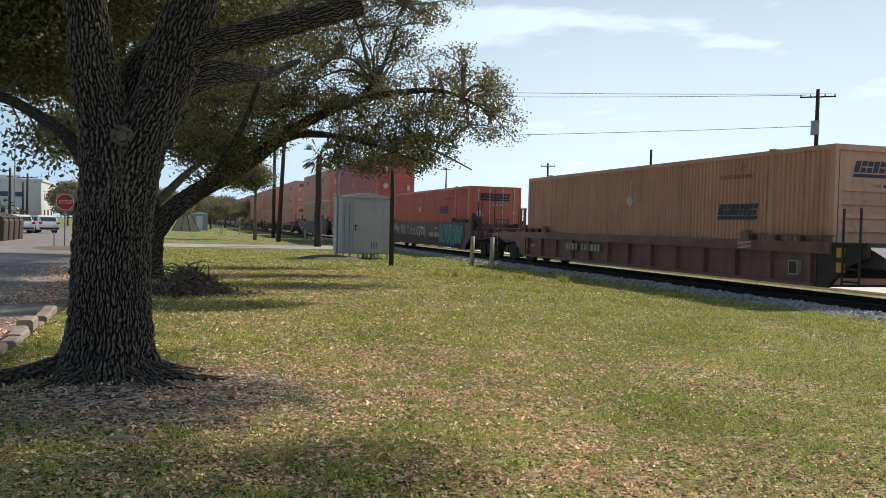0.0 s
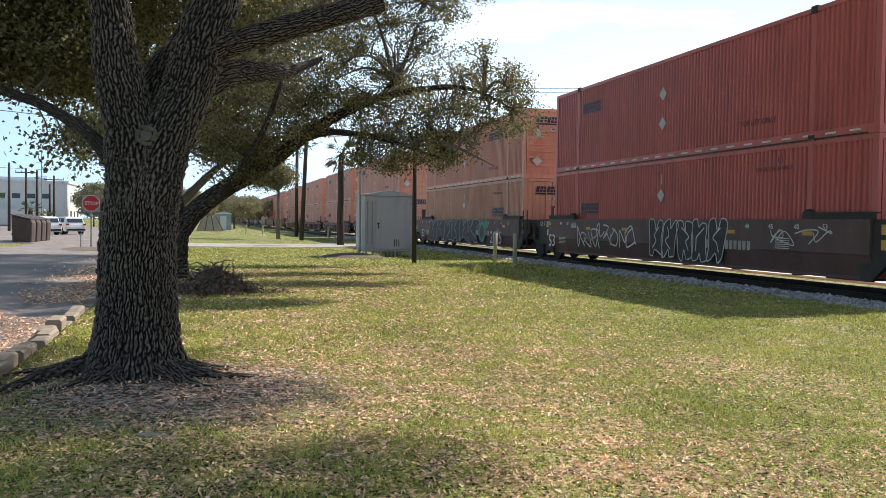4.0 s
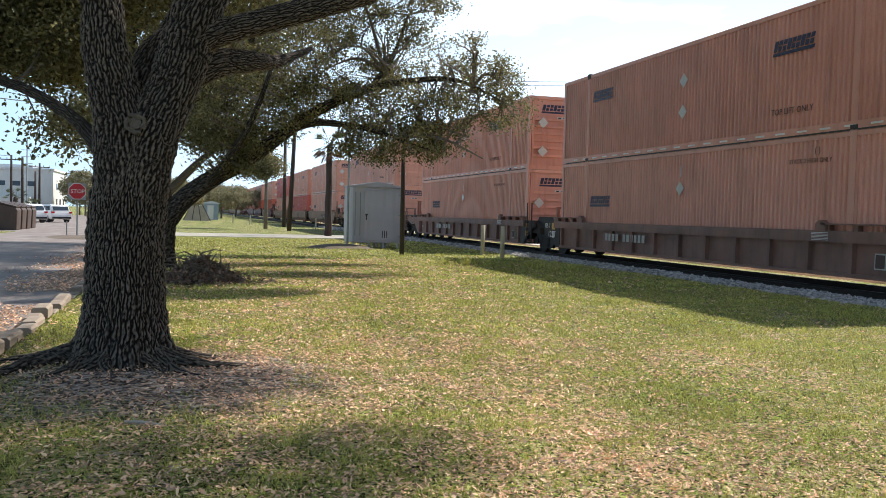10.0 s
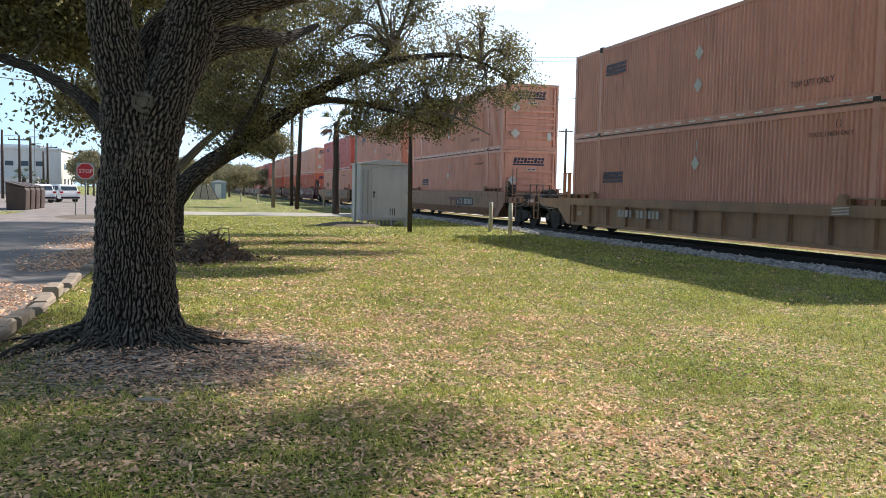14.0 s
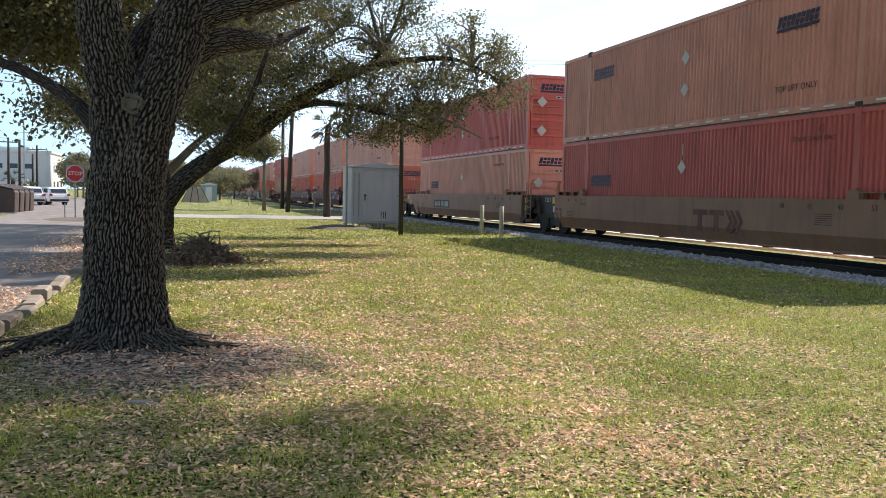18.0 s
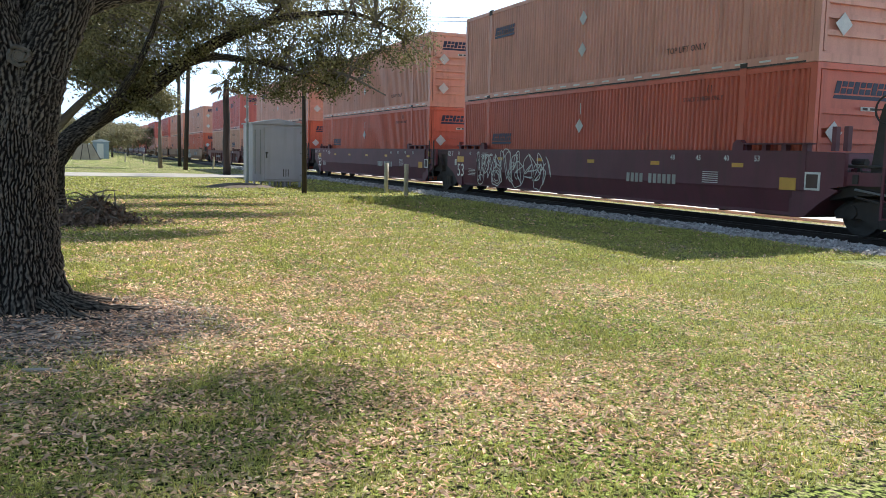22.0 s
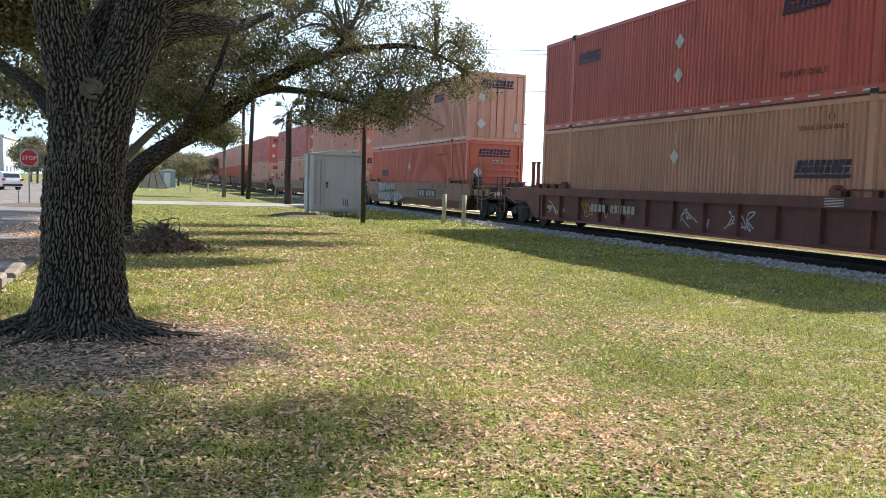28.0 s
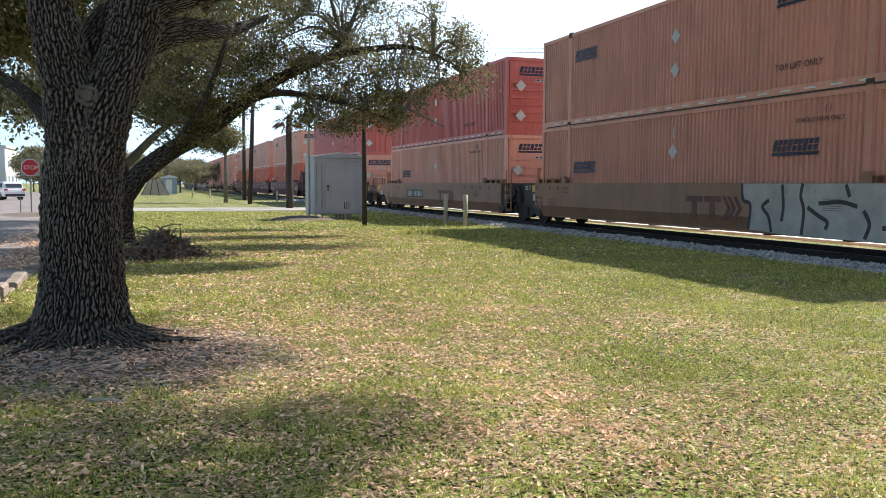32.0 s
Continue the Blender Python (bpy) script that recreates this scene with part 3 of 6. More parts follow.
def build_well(style, paint, front, rear):
    """One well of a wagon; the box sits from y = 0 to 16.15. front, rear: 'c' coupled end, 'a' joint end with its bogie, 'n' joint end without."""
    m = WELLS[paint]
    top = {"maroon": 1.62, "tan": 1.47, "rust": 1.38, "brown": 1.27, "umber": 1.27, "dark": 1.58}[paint]
    fold = 0.88 if paint in ("maroon", "dark") else 0.72
    word = {"dark": "dark grimy", "rust": "rusty maroon ribbed", "brown": "brown ribbed", "umber": "dark umber ribbed", "tan": "olive-tan", "maroon": "maroon"}[paint]
    w = thing("well_wagon", f"{word} steel double-stack well wagon on the rails", "rail wagon", "wagons of the train")
    hx = 1.5
    y0, y1 = -0.15, LEN + 0.15
    for s in (-1, 1):
        bm = bmesh.new()
        a, b = s * hx, s * (hx - 0.14)
        if style == "rib":
            prism(bm, [(a, top), (b, top), (b, top - 0.24), (a, top - 0.24)], "y", y0, y1)
            part("top_chord", bm, m, w)
            bm = bmesh.new()
            prism(bm, [(a, 0.42), (b - s * 0.1, 0.42), (b - s * 0.1, 0.34), (a, 0.34)], "y", y0 + 0.5, y1 - 0.5)
            part("bottom_chord", bm, m, w)
            bm = bmesh.new()
            q = s * (hx - 0.12)
            prism(bm, [(q, top - 0.24), (q - s * 0.03, top - 0.24), (q - s * 0.03, 0.42), (q, 0.42)], "y", y0 + 0.5, y1 - 0.5)
        else:
            prism(bm, [(a, top), (b, top), (b, 0.36), (s * (hx - 0.16), 0.36), (a - s * 0.02, fold - 0.04), (a, fold)], "y", y0 + 0.1, y1 - 0.05)
        side = part("side_sill", bm, m, w)
        if style == "rib":
            n = 12
            for i in range(n + 1):
                bm = bmesh.new()
                yy = y0 + 0.6 + (y1 - y0 - 1.2) * i / n
                box(bm, min(a - s * 0.015, a - s * 0.13), max(a - s * 0.015, a - s * 0.13), yy - 0.045, yy + 0.045, 0.42, top - 0.24)
                part("rib", bm, m, side)
        # raised guides at both ends
        gm = M_BLACK if paint == "dark" else m
        for ya, yb, tip in ((-0.1, 2.6, 2.6) if style == "rib" else (-0.1, 1.8, 1.8), (LEN - 2.0, LEN + 0.1, LEN - 2.0)):
            bm = bmesh.new()
            box(bm, min(s * hx, s * (hx - 0.2)), max(s * hx, s * (hx - 0.2)), ya, yb, top + 0.12, top + 0.15)
            guide = part("corner_guide", bm, gm, w)
            if paint == "dark":
                bm = bmesh.new()
                box(bm, min(s * (hx - 0.02), s * (hx - 0.06)), max(s * (hx - 0.02), s * (hx - 0.06)), ya, yb, top, top + 0.12)
                part("guide_plate", bm, gm, guide)
            for k in range(4):
                bm = bmesh.new()
                yk = ya + 0.15 + (yb - ya - 0.3) * k / 3
                box(bm, min(s * (hx - 0.06), s * (hx - 0.18)), max(s * (hx - 0.06), s * (hx - 0.18)), yk - 0.06, yk + 0.06, top, top + 0.12)
                part("gusset", bm, gm, guide)
            bm = bmesh.new()
            prism(bm, [(tip - 0.16, top), (tip + 0.16, top), (tip + 0.15, top + 0.14), (tip + 0.05, top + 0.22), (tip - 0.06, top + 0.22), (tip - 0.16, top + 0.13)], "x", min(s * hx, s * (hx - 0.12)), max(s * hx, s * (hx - 0.12)))
            part("guide_horn", bm, gm, guide)
    bm = bmesh.new()
    box(bm, -1.3, 1.3, 0.3, 1.4, 0.33, 0.39)
    box(bm, -1.3, 1.3, LEN - 1.4, LEN - 0.3, 0.33, 0.39)
    box(bm, -0.2, 0.2, 1.4, LEN - 1.4, 0.33, 0.39)
    for k in range(6):
        box(bm, -1.3, 1.3, 2.3 + k * 2.3, 2.5 + k * 2.3, 0.33, 0.39)
    part("well_floor", bm, M_BLACK, w)
    # ends
    for kind, y, out in ((front, y0, -1), (rear, y1, 1)):
        reach = 3.3 if kind == "c" else 1.25
        bm = bmesh.new()
        if kind != "c":
            prism(bm, [(y + out * 0.0, top), (y + out * reach * 0.55, top - 0.02), (y + out * reach, 1.0), (y + out * reach, 0.78), (y + out * 0.35, 0.78), (y - out * 0.5, 0.36), (y - out * 0.5, top)], "x", -1.3, 1.3)
            part("end_platform", bm, M_BLACK, w)
        else:
            prism(bm, [(y - out * 0.5, 1.15), (y + out * 0.6, 1.12), (y + out * reach, 1.05), (y + out * reach, 0.76), (y + out * 0.5, 0.74), (y - out * 0.5, 0.45)], "x", -0.42, 0.42)
            part("centre_sill", bm, M_BLACK, w)
            bm = bmesh.new()
            prism(bm, [(y + out * 0.3, 1.16), (y + out * 1.0, 1.12), (y + out * 2.9, 1.04), (y + out * 2.9, 0.86), (y + out * 0.9, 0.82), (y + out * 0.3, 0.7)], "x", -1.25, 1.25)
            part("end_platform", bm, M_BLACK, w)
            for s in (-1, 1):
                bm = bmesh.new()
                far = 0.8 if out < 0 else 2.1
                prism(bm, [(y - out * 0.4, top), (y + out * far, top - 0.04), (y + out * far, 0.98), (y + out * (far - 0.3), 0.93), (y + out * 0.7, 0.9), (y + out * 0.3, 0.66), (y - out * 0.1, 0.36), (y - out * 0.4, 0.34)], "x", min(s * 1.485, s * 1.4), max(s * 1.485, s * 1.4))
                part("end_skirt", bm, m, w)
                if out > 0:
                    tall = 0.85 if style == "rib" else 0.55
                    for q0 in (0.1, 0.5):
                        bm = bmesh.new()
                        box(bm, s * 1.3 - 0.05, s * 1.3 + 0.05, y + q0, y + q0 + 0.07, top, top + tall)
                        box(bm, s * 1.3 - 0.06, s * 1.3 + 0.06, y + q0 - 0.02, y + q0 + 0.09, top + tall, top + tall + 0.05)
                        post = part("end_post", bm, gm, w)
                        if style != "rib":
                            continue
                        bm = bmesh.new()
                        prism(bm, [(y + q0 + 0.07, top), (y + q0 + 0.2, top), (y + q0 + 0.07, top + 0.3)], "x", s * 1.3 - 0.02, s * 1.3 + 0.02)
                        part("gusset", bm, gm, post)
                # side beam of the end platform
                bm = bmesh.new()
                box(bm, s * 1.36 - 0.05, s * 1.36 + 0.05, min(y + out * 0.7, y + out * 2.6), max(y + out * 0.7, y + out * 2.6), 1.0, 1.24)
                beam = part("platform_beam", bm, m, w)
                for k in range(3):
                    bm = bmesh.new()
                    q = y + out * (1.0 + 0.6 * k)
                    box(bm, s * 1.42 - 0.012, s * 1.42 + 0.012, q - 0.06, q + 0.06, 1.03, 1.2)
                    part("bracket", bm, M_BLACK, beam)
            bm = bmesh.new()
            prism(bm, [(y - out * 0.5, top), (y + out * 0.25, top - 0.03), (y + out * 0.45, 0.95), (y - out * 0.1, 0.4), (y - out * 0.5, 0.36)], "x", -1.44, 1.44)
            part("bulkhead", bm, m, w)
            for q, z in ((reach - 0.1, 0.92), (1.9, 0.96)):
                bm = bmesh.new()
                box(bm, -1.32, 1.32, min(y + out * q, y + out * (q - 0.16)), max(y + out * q, y + out * (q - 0.16)), z, z + 0.12)
                part("cross_beam", bm, m if paint == "tan" else M_BLACK, w)
            for s in (-1, 1):
                bm = bmesh.new()
                box(bm, s * 1.0 - 0.3, s * 1.0 + 0.3, min(y + out * 0.5, y + out * 1.85), max(y + out * 0.5, y + out * 1.85), 1.03, 1.07)
                part("step_grating", bm, M_BLACK, w)
        if kind == "c":
            truck(w, y + out * 1.55)
            bm = bmesh.new()
            box(bm, -0.14, 0.14, min(y + out * reach, y + out * (reach + 0.42)), max(y + out * reach, y + out * (reach + 0.42)), 0.74, 1.0)
            box(bm, -0.25, 0.25, min(y + out * (reach + 0.3), y + out * (reach + 0.46)), max(y + out * (reach + 0.3), y + out * (reach + 0.46)), 0.7, 1.02)
            part("coupler", bm, M_BLACK, w)
            for s in (-1, 1):
                bm = bmesh.new()
                qa, qb = (1.6, 2.05) if out < 0 else (2.65, 3.1)
                for q in (qa, qb):
                    yy = y + out * q
                    box(bm, s * 1.44 - 0.016, s * 1.44 + 0.016, yy - 0.025, yy + 0.025, 0.42, top + (0.95 if out < 0 else 0.3))
                for z in (0.45, 0.75, 1.05, 1.35, 1.65, 1.95) if out < 0 else (0.45, 0.75, 1.05, 1.35):
                    tube(bm, [(s * 1.44, y + out * qa, z), (s * 1.44, y + out * qb, z)], 0.014, 6)
                part("ladder", bm, M_BLACK if paint == "dark" else m, w)
                bm = bmesh.new()
                tube(bm, [(s * 1.3, y + out * (reach - 0.05), 0.9), (s * 1.3, y + out * (reach - 0.05), 1.75), (s * 0.75, y + out * (reach - 0.05), 1.75), (s * 0.75, y + out * (reach - 0.05), 0.95)], 0.025, 6)
                tube(bm, [(s * 1.3, y + out * (reach - 0.05), 1.35), (s * 0.75, y + out * (reach - 0.05), 1.35)], 0.02, 6)
                part("handrail", bm, M_BLACK, w)
                bm = bmesh.new()
                tube(bm, [(s * 1.33, y + out * 0.2, 1.36), (s * 1.33, y + out * 2.9, 1.32)], 0.03, 6)
                part("grab_iron", bm, M_BLACK, w)
            for k, (q, xx, r, hh) in enumerate(((0.55, -0.9, 0.1, 0.24), (0.8, -1.1, 0.07, 0.3), (1.05, -0.7, 0.12, 0.2), (1.3, -1.05, 0.09, 0.18), (1.55, -0.8, 0.06, 0.3), (2.2, -1.0, 0.1, 0.16), (2.5, -0.7, 0.07, 0.22))):
                bm = bmesh.new()
                qy = y + out * q
                if k % 2:
                    disc(bm, (xx, qy, 1.12 + hh), "y", r, 0.14, 10)
                    box(bm, xx - 0.03, xx + 0.03, qy - 0.03, qy + 0.03, 1.05, 1.12 + hh)
                else:
                    disc(bm, (xx, qy, 1.06 + hh / 2), "z", r, hh / 2, 10)
                    disc(bm, (xx, qy, 1.08 + hh), "z", r * 0.5, 0.04, 8)
                part("brake_valve", bm, m if k in (0, 3) else M_BLACK, w)
            bm = bmesh.new()
            for k, xx in enumerate((-1.2, -0.95, -0.5)):
                tube(bm, [(xx, y + out * 0.4, 1.2 + 0.06 * k), (xx, y + out * 1.5, 1.17 + 0.07 * k), (xx + 0.05, y + out * 2.7, 1.12 + 0.05 * k)], 0.02, 6)
            part("brake_pipe", bm, M_GALV, w)["kind"] = "stuff"
            for k in range(3):
                bm = bmesh.new()
                zz = 0.8 + 0.13 * k
                tube(bm, [(-1.3, y + out * 0.9, zz), (-1.34, y + out * (1.6 + 0.2 * k), zz - 0.1), (-1.3, y + out * (2.4 + 0.3 * k), zz + 0.06)], 0.022, 6)
                part("air_hose", bm, M_GALV if k == 1 else M_BLACK, w)
            bm = bmesh.new()
            disc(bm, (0.5, y + out * 0.9, 1.4), "y", 0.2, 0.4, 14)
            part("air_tank", bm, M_BLACK, w)
            if out < 0:
                bm = bmesh.new()
                q, up = (1.45, 0.72) if paint == "maroon" else (0.75, 0.14)
                c = Vector((-1.28, y + out * q, top + up))
                ring = [c + Vector((0, 0.25 * math.cos(k * math.pi / 8), 0.25 * math.sin(k * math.pi / 8))) for k in range(17)]
                tube(bm, ring, 0.02, 6, False)
                for k in range(4):
                    tube(bm, [c, ring[k * 4]], 0.013, 5)
                disc(bm, c, "x", 0.06, 0.05, 10)
                wheel = part("hand_brake", bm, M_BLACK, w)
                bm = bmesh.new()
                prism(bm, [(c.y - 0.1, 1.05), (c.y + 0.34, 1.05), (c.y + 0.2, c.z - 0.1), (c.y + 0.13, c.z + 0.1), (c.y - 0.05, c.z + 0.16), (c.y - 0.12, c.z)], "x", -1.22, -0.98)
                part("gear_case", bm, M_BLACK, wheel)
                for q in (0.35, 0.62):
                    bm = bmesh.new()
                    box(bm, -1.3, -1.2, y + out * q - 0.05, y + out * q + 0.05, top, top + 0.45)
                    part("end_post", bm, gm, w)
        else:
            if kind == "a":
                truck(w, y + out * 1.575)
                bm = bmesh.new()
                prism(bm, [(y + 0.75, 0.62), (y + 2.3, 0.62), (y + 2.45, 1.0), (y + 2.2, 1.42), (y + 0.85, 1.42), (y + 0.6, 1.0)] if out > 0 else [(y - 0.75, 0.62), (y - 2.3, 0.62), (y - 2.45, 1.0), (y - 2.2, 1.42), (y - 0.85, 1.42), (y - 0.6, 1.0)], "x", -1.15, 1.15)
                part("joint_casting", bm, M_BLACK, w)
            # side skirt over the bogie, sloped
            for s in (-1, 1):
                bm = bmesh.new()
                prism(bm, [(y - out * 0.4, top), (y + out * 0.95, top), (y + out * 0.95, 1.0), (y + out * 0.35, 0.75), (y - out * 0.1, 0.34), (y - out * 0.4, 0.34)], "x", min(s * 1.44, s * 1.36), max(s * 1.44, s * 1.36))
                part("end_skirt", bm, m if paint == "maroon" else M_BLACK, w)
                if out < 0:
                    bm = bmesh.new()
                    for q in (0.35, 0.8):
                        tube(bm, [(s * 1.48, y + out * q, 0.42), (s * 1.48, y + out * q, 1.95)], 0.026, 6)
                    for z in (0.5, 0.75, 1.0, 1.25):
                        tube(bm, [(s * 1.48, y + out * 0.35, z), (s * 1.48, y + out * 0.8, z)], 0.02, 6)
                    part("ladder", bm, m if paint == "tan" else M_BLACK, w)
                else:
                    hh = 0.2 if paint == "maroon" else 0.45
                    for xa in (s * 1.1 - 0.15, s * 1.1 + 0.15):
                        bm = bmesh.new()
                        box(bm, xa - 0.045, xa + 0.045, y + 0.15, y + 0.25, top, top + hh)
                        post = part("end_post", bm, m, w)
                    bm = bmesh.new()
                    box(bm, s * 1.1 - 0.195, s * 1.1 + 0.195, y + 0.15, y + 0.25, top + hh, top + hh + 0.07)
                    part("end_post_cap", bm, m, post)
                if s < 0:
                    spots = ((0.14, top - 0.3, 0.24, 0.2, M_YEL), (0.14, top - 0.6, 0.24, 0.2, M_YEL)) if out < 0 else ((0.0, top - 0.3, 0.28, 0.24, M_YEL), (0.06, top - 0.6, 0.16, 0.22, M_PLAC)) if paint != "maroon" else ((0.1, top - 0.58, 0.16, 0.22, M_PLAC),)
                    for q, za, ww, hh, mm in spots:
                        bm = bmesh.new()
                        box(bm, -1.446, -1.43, min(y + out * q, y + out * (q + ww)), max(y + out * q, y + out * (q + ww)), za, za + hh)
                        part("warning_plate", bm, mm, w)
    # marks on the near side
    sx = -hx - 0.004
    if paint == "maroon":
        for ya, za, ww, hh, mm, nm in ((0.15, 0.86, 0.42, 0.24, M_YEL, "warning_plate"), (-0.42, 0.88, 0.36, 0.34, M_WHITE, "sign_frame"), (-0.38, 0.92, 0.28, 0.26, M_DARKTXT, "sign_panel")):
            bm = bmesh.new()
            d = 0.001 if nm == "sign_panel" else 0
            box(bm, sx - 0.003 - d, sx + 0.02, ya, ya + ww, za, za + hh)
            part(nm, bm, mm, w)
    if style == "rib":
        for d, mm, nm in ((0, M_STENCIL, "sign_frame"), (0.025, M_DARKTXT, "sign_panel")):
            bm = bmesh.new()
            box(bm, -hx - 0.006 - d * 0.1, -hx + 0.13, 0.78 + d, 1.06 - d, 0.55 + d, 0.86 - d)
            part(nm, bm, mm, w)
    if style != "rib":
        spots = ((LEN + 1.75, top - 0.34, 0.34, 0.24, M_YEL), (LEN + 1.3, top - 0.62, 0.15, 0.24, M_PLAC)) if rear == "c" else ((LEN - 0.5, top - 0.46, 0.55, 0.2, M_YEL),) if paint == "maroon" else ()
        for ya, za, ww, hh, mm in spots:
            bm = bmesh.new()
            box(bm, (-1.489 if rear == "c" else sx) - 0.002, -1.44, ya, ya + ww, za, za + hh)
            part("warning_plate", bm, mm, w)
    for k, yy in enumerate((1.6, 4.4, 7.2, 10.0, 12.6) if paint in ("maroon", "dark") else ()):
        bm = bmesh.new()
        box(bm, sx - 0.002, sx + 0.002, yy, yy + 0.34, top - 0.35 if style != "rib" else top - 0.15, top - 0.26 if style != "rib" else top - 0.06)
        part("reflector", bm, M_YEL, w, "yellow reflector")
    txt = M_WHITE if paint in ("maroon", "dark", "brown", "umber", "rust") else M_DARKTXT
    zb = 0.72 if style != "rib" else 0.6
    xb = sx if style != "rib" else -hx + 0.02
    bm = bmesh.new()
    if style != "rib":
        letters(bm, "53", 0.64, side_plane(sx, LEN + 0.06, 0.66 if paint == "maroon" else 0.58))
        for k, t in enumerate(("53", "40", "45")):
            letters(bm, t, 0.15, side_plane(sx, LEN + 0.02 - (0, 1.0, 1.6)[k], top - 0.2))
        for k in range(5):
            box(bm, sx - 0.002, sx + 0.002, LEN - 2.4, LEN - 2.0 + 0.06 * (k % 2), top - 0.3 + 0.04 * k, top - 0.286 + 0.04 * k)
            box(bm, sx - 0.002, sx + 0.002, LEN - 1.5, LEN - 0.9 - 0.07 * (k % 2), 0.92 - 0.05 * k, 0.936 - 0.05 * k)
    else:
        letters(bm, "125T", 0.32 if rear != "c" else 0.16, side_plane(-1.446 if rear != "c" else sx, LEN + 0.75 if rear != "c" else LEN - 0.9, 0.7))
    part("lettering", bm, txt, w)["kind"] = "stuff"
    if rear != "c":
        bm = bmesh.new()
        letters(bm, "125 T", 0.22, side_plane(-1.446, LEN + 1.08, top - 0.24))
        part("lettering", bm, M_WHITE, w, "white stencilled load class")
    bm = bmesh.new()
    for i, t in enumerate(("48", "45", "40", "53")):
        if style != "rib":
            letters(bm, t, 0.17, side_plane(sx, 4.0 - 0.9 * i, top - 0.22))
    for i in range(6):
        box(bm, sx - 0.002, sx + 0.002, 2.35, 2.85, 0.92 + 0.045 * i, 0.935 + 0.045 * i) if style != "rib" else box(bm, sx - 0.002, sx + 0.002, 2.35, 2.85, top - 0.2 + 0.03 * i, top - 0.19 + 0.03 * i)
    part("stencil", bm, txt, w)["kind"] = "stuff"
    yp = 9.7 if rear == "c" else 3.4
    if "c" in (front, rear) or paint != "tan":
        if paint == "tan":
            bm = bmesh.new()
            box(bm, xb - 0.0005, xb + 0.003, yp, yp + 2.75, zb + 0.06, zb + 0.44)
            part("number_plate", bm, M_SPRAYDK, w, "black painted panel")
        bm = bmesh.new()
        y9, pitch, tall = (yp + 2.55, 0.22, 0.26) if paint == "tan" else (12.3, 0.23, 0.22) if style == "rib" else (5.7, 0.18, 0.22)
        for i in range(11):
            if i != 4:
                box(bm, xb - 0.0015, xb + 0.003, y9 - pitch * (i + 0.68), y9 - pitch * i, zb + 0.12, zb + 0.12 + tall)
        part("number_mark", bm, M_STENCIL, w, "off-white stencilled bars")["kind"] = "stuff"
    return w


UNITS = [  # place of the front end at the start, lower, upper, doors of lower and upper, well style, paint, ends
    (13.5, "Y", "", 0, 0, "rib", "umber", "nc"),
    (36.7, "O", "", 1, 0, "smooth", "dark", "ca"),
    (56.0, "R", "R", 0, 0, "smooth", "dark", "na"),
    (75.5, "Y", "P", 1, 0, "smooth", "dark", "nc"),
    (99.1, "T", "P", 0, 0, "rib", "umber", "ca"),
    (118.7, "T", "P", 0, 0, "rib", "umber", "na"),
    (138.1, "T", "P", 0, 0, "rib", "umber", "nc"),
    (161.3, "T", "T", 0, 0, "rib", "brown", "cc"),
    (184.9, "T", "T", 0, 0, "smooth", "tan", "ca"),
    (204.4, "R", "P", 0, 0, "smooth", "tan", "na"),
    (223.9, "T", "R", 0, 0, "smooth", "tan", "nc"),
    (247.5, "O", "T", 0, 0, "smooth", "maroon", "ca"),
    (267.0, "O", "T", 0, 0, "smooth", "maroon", "na"),
    (286.6, "O", "T", 0, 0, "smooth", "maroon", "nc"),
    (310.2, "Y", "R", 0, 1, "rib", "rust", "cc"),
    (333.7, "O", "T", 0, 1, "smooth", "tan", "ca"),
    (353.2, "P", "P", 0, 0, "smooth", "tan", "na"),
    (372.5, "T", "R", 0, 0, "smooth", "tan", "nc"),
    (396.0, "T", "R", 0, 1, "rib", "brown", "cc"),
]
y = 419.6
for k, (lo, up, st, pa) in enumerate((("O", "T", "smooth", "maroon"), ("T", "P", "rib", "brown"), ("P", "T", "smooth", "tan"), ("O", "R", "smooth", "dark"))):
    for e in ("ca", "na", "nc"):
        UNITS.append((round(y, 1), lo, up, 0, 0, st, pa, e))
        y += 19.55 if e != "nc" else 23.6
made = {}
wagons = []


def from_stock(key, build, at):
    """The first of a kind is built, the others are copies of it."""
    if key in made:
        ob = copy_thing(made[key], at)
    else:
        ob = made[key] = build(*key[1:])
        ob.matrix_basis = at
    return ob


for front, lower, upper, dl, du, style, paint, ends in UNITS:
    at = pose(TRACK_X, front, 0)
    wagons.append(from_stock(("well", style, paint, *ends), build_well, at))
    movers.append((wagons[-1], at))
    at = pose(TRACK_X, front, 0.4)
    movers.append((from_stock(("box", lower, False, bool(dl)), build_container, at), at))
    if upper:
        at = pose(TRACK_X, front, 3.31)
        movers.append((from_stock(("box", upper, True, bool(du)), build_container, at), at))

# ---- trees ----
rng = np.random.default_rng(7)


def spline(pts, n):
    """Points eased through a polyline of (x, y, z, radius)."""
    p = np.array([pts[0], *pts, pts[-1]], float)
    out = []
    for i in range(1, len(p) - 2):
        for t in np.linspace(0, 1, n, endpoint=False):
            a, b, c, d = p[i - 1], p[i], p[i + 1], p[i + 2]
            out.append(0.5 * (2 * b + (c - a) * t + (2 * a - 5 * b + 4 * c - d) * t * t + (3 * b - a - 3 * c + d) * t ** 3))
    out.append(p[-2])
    return np.array(out)


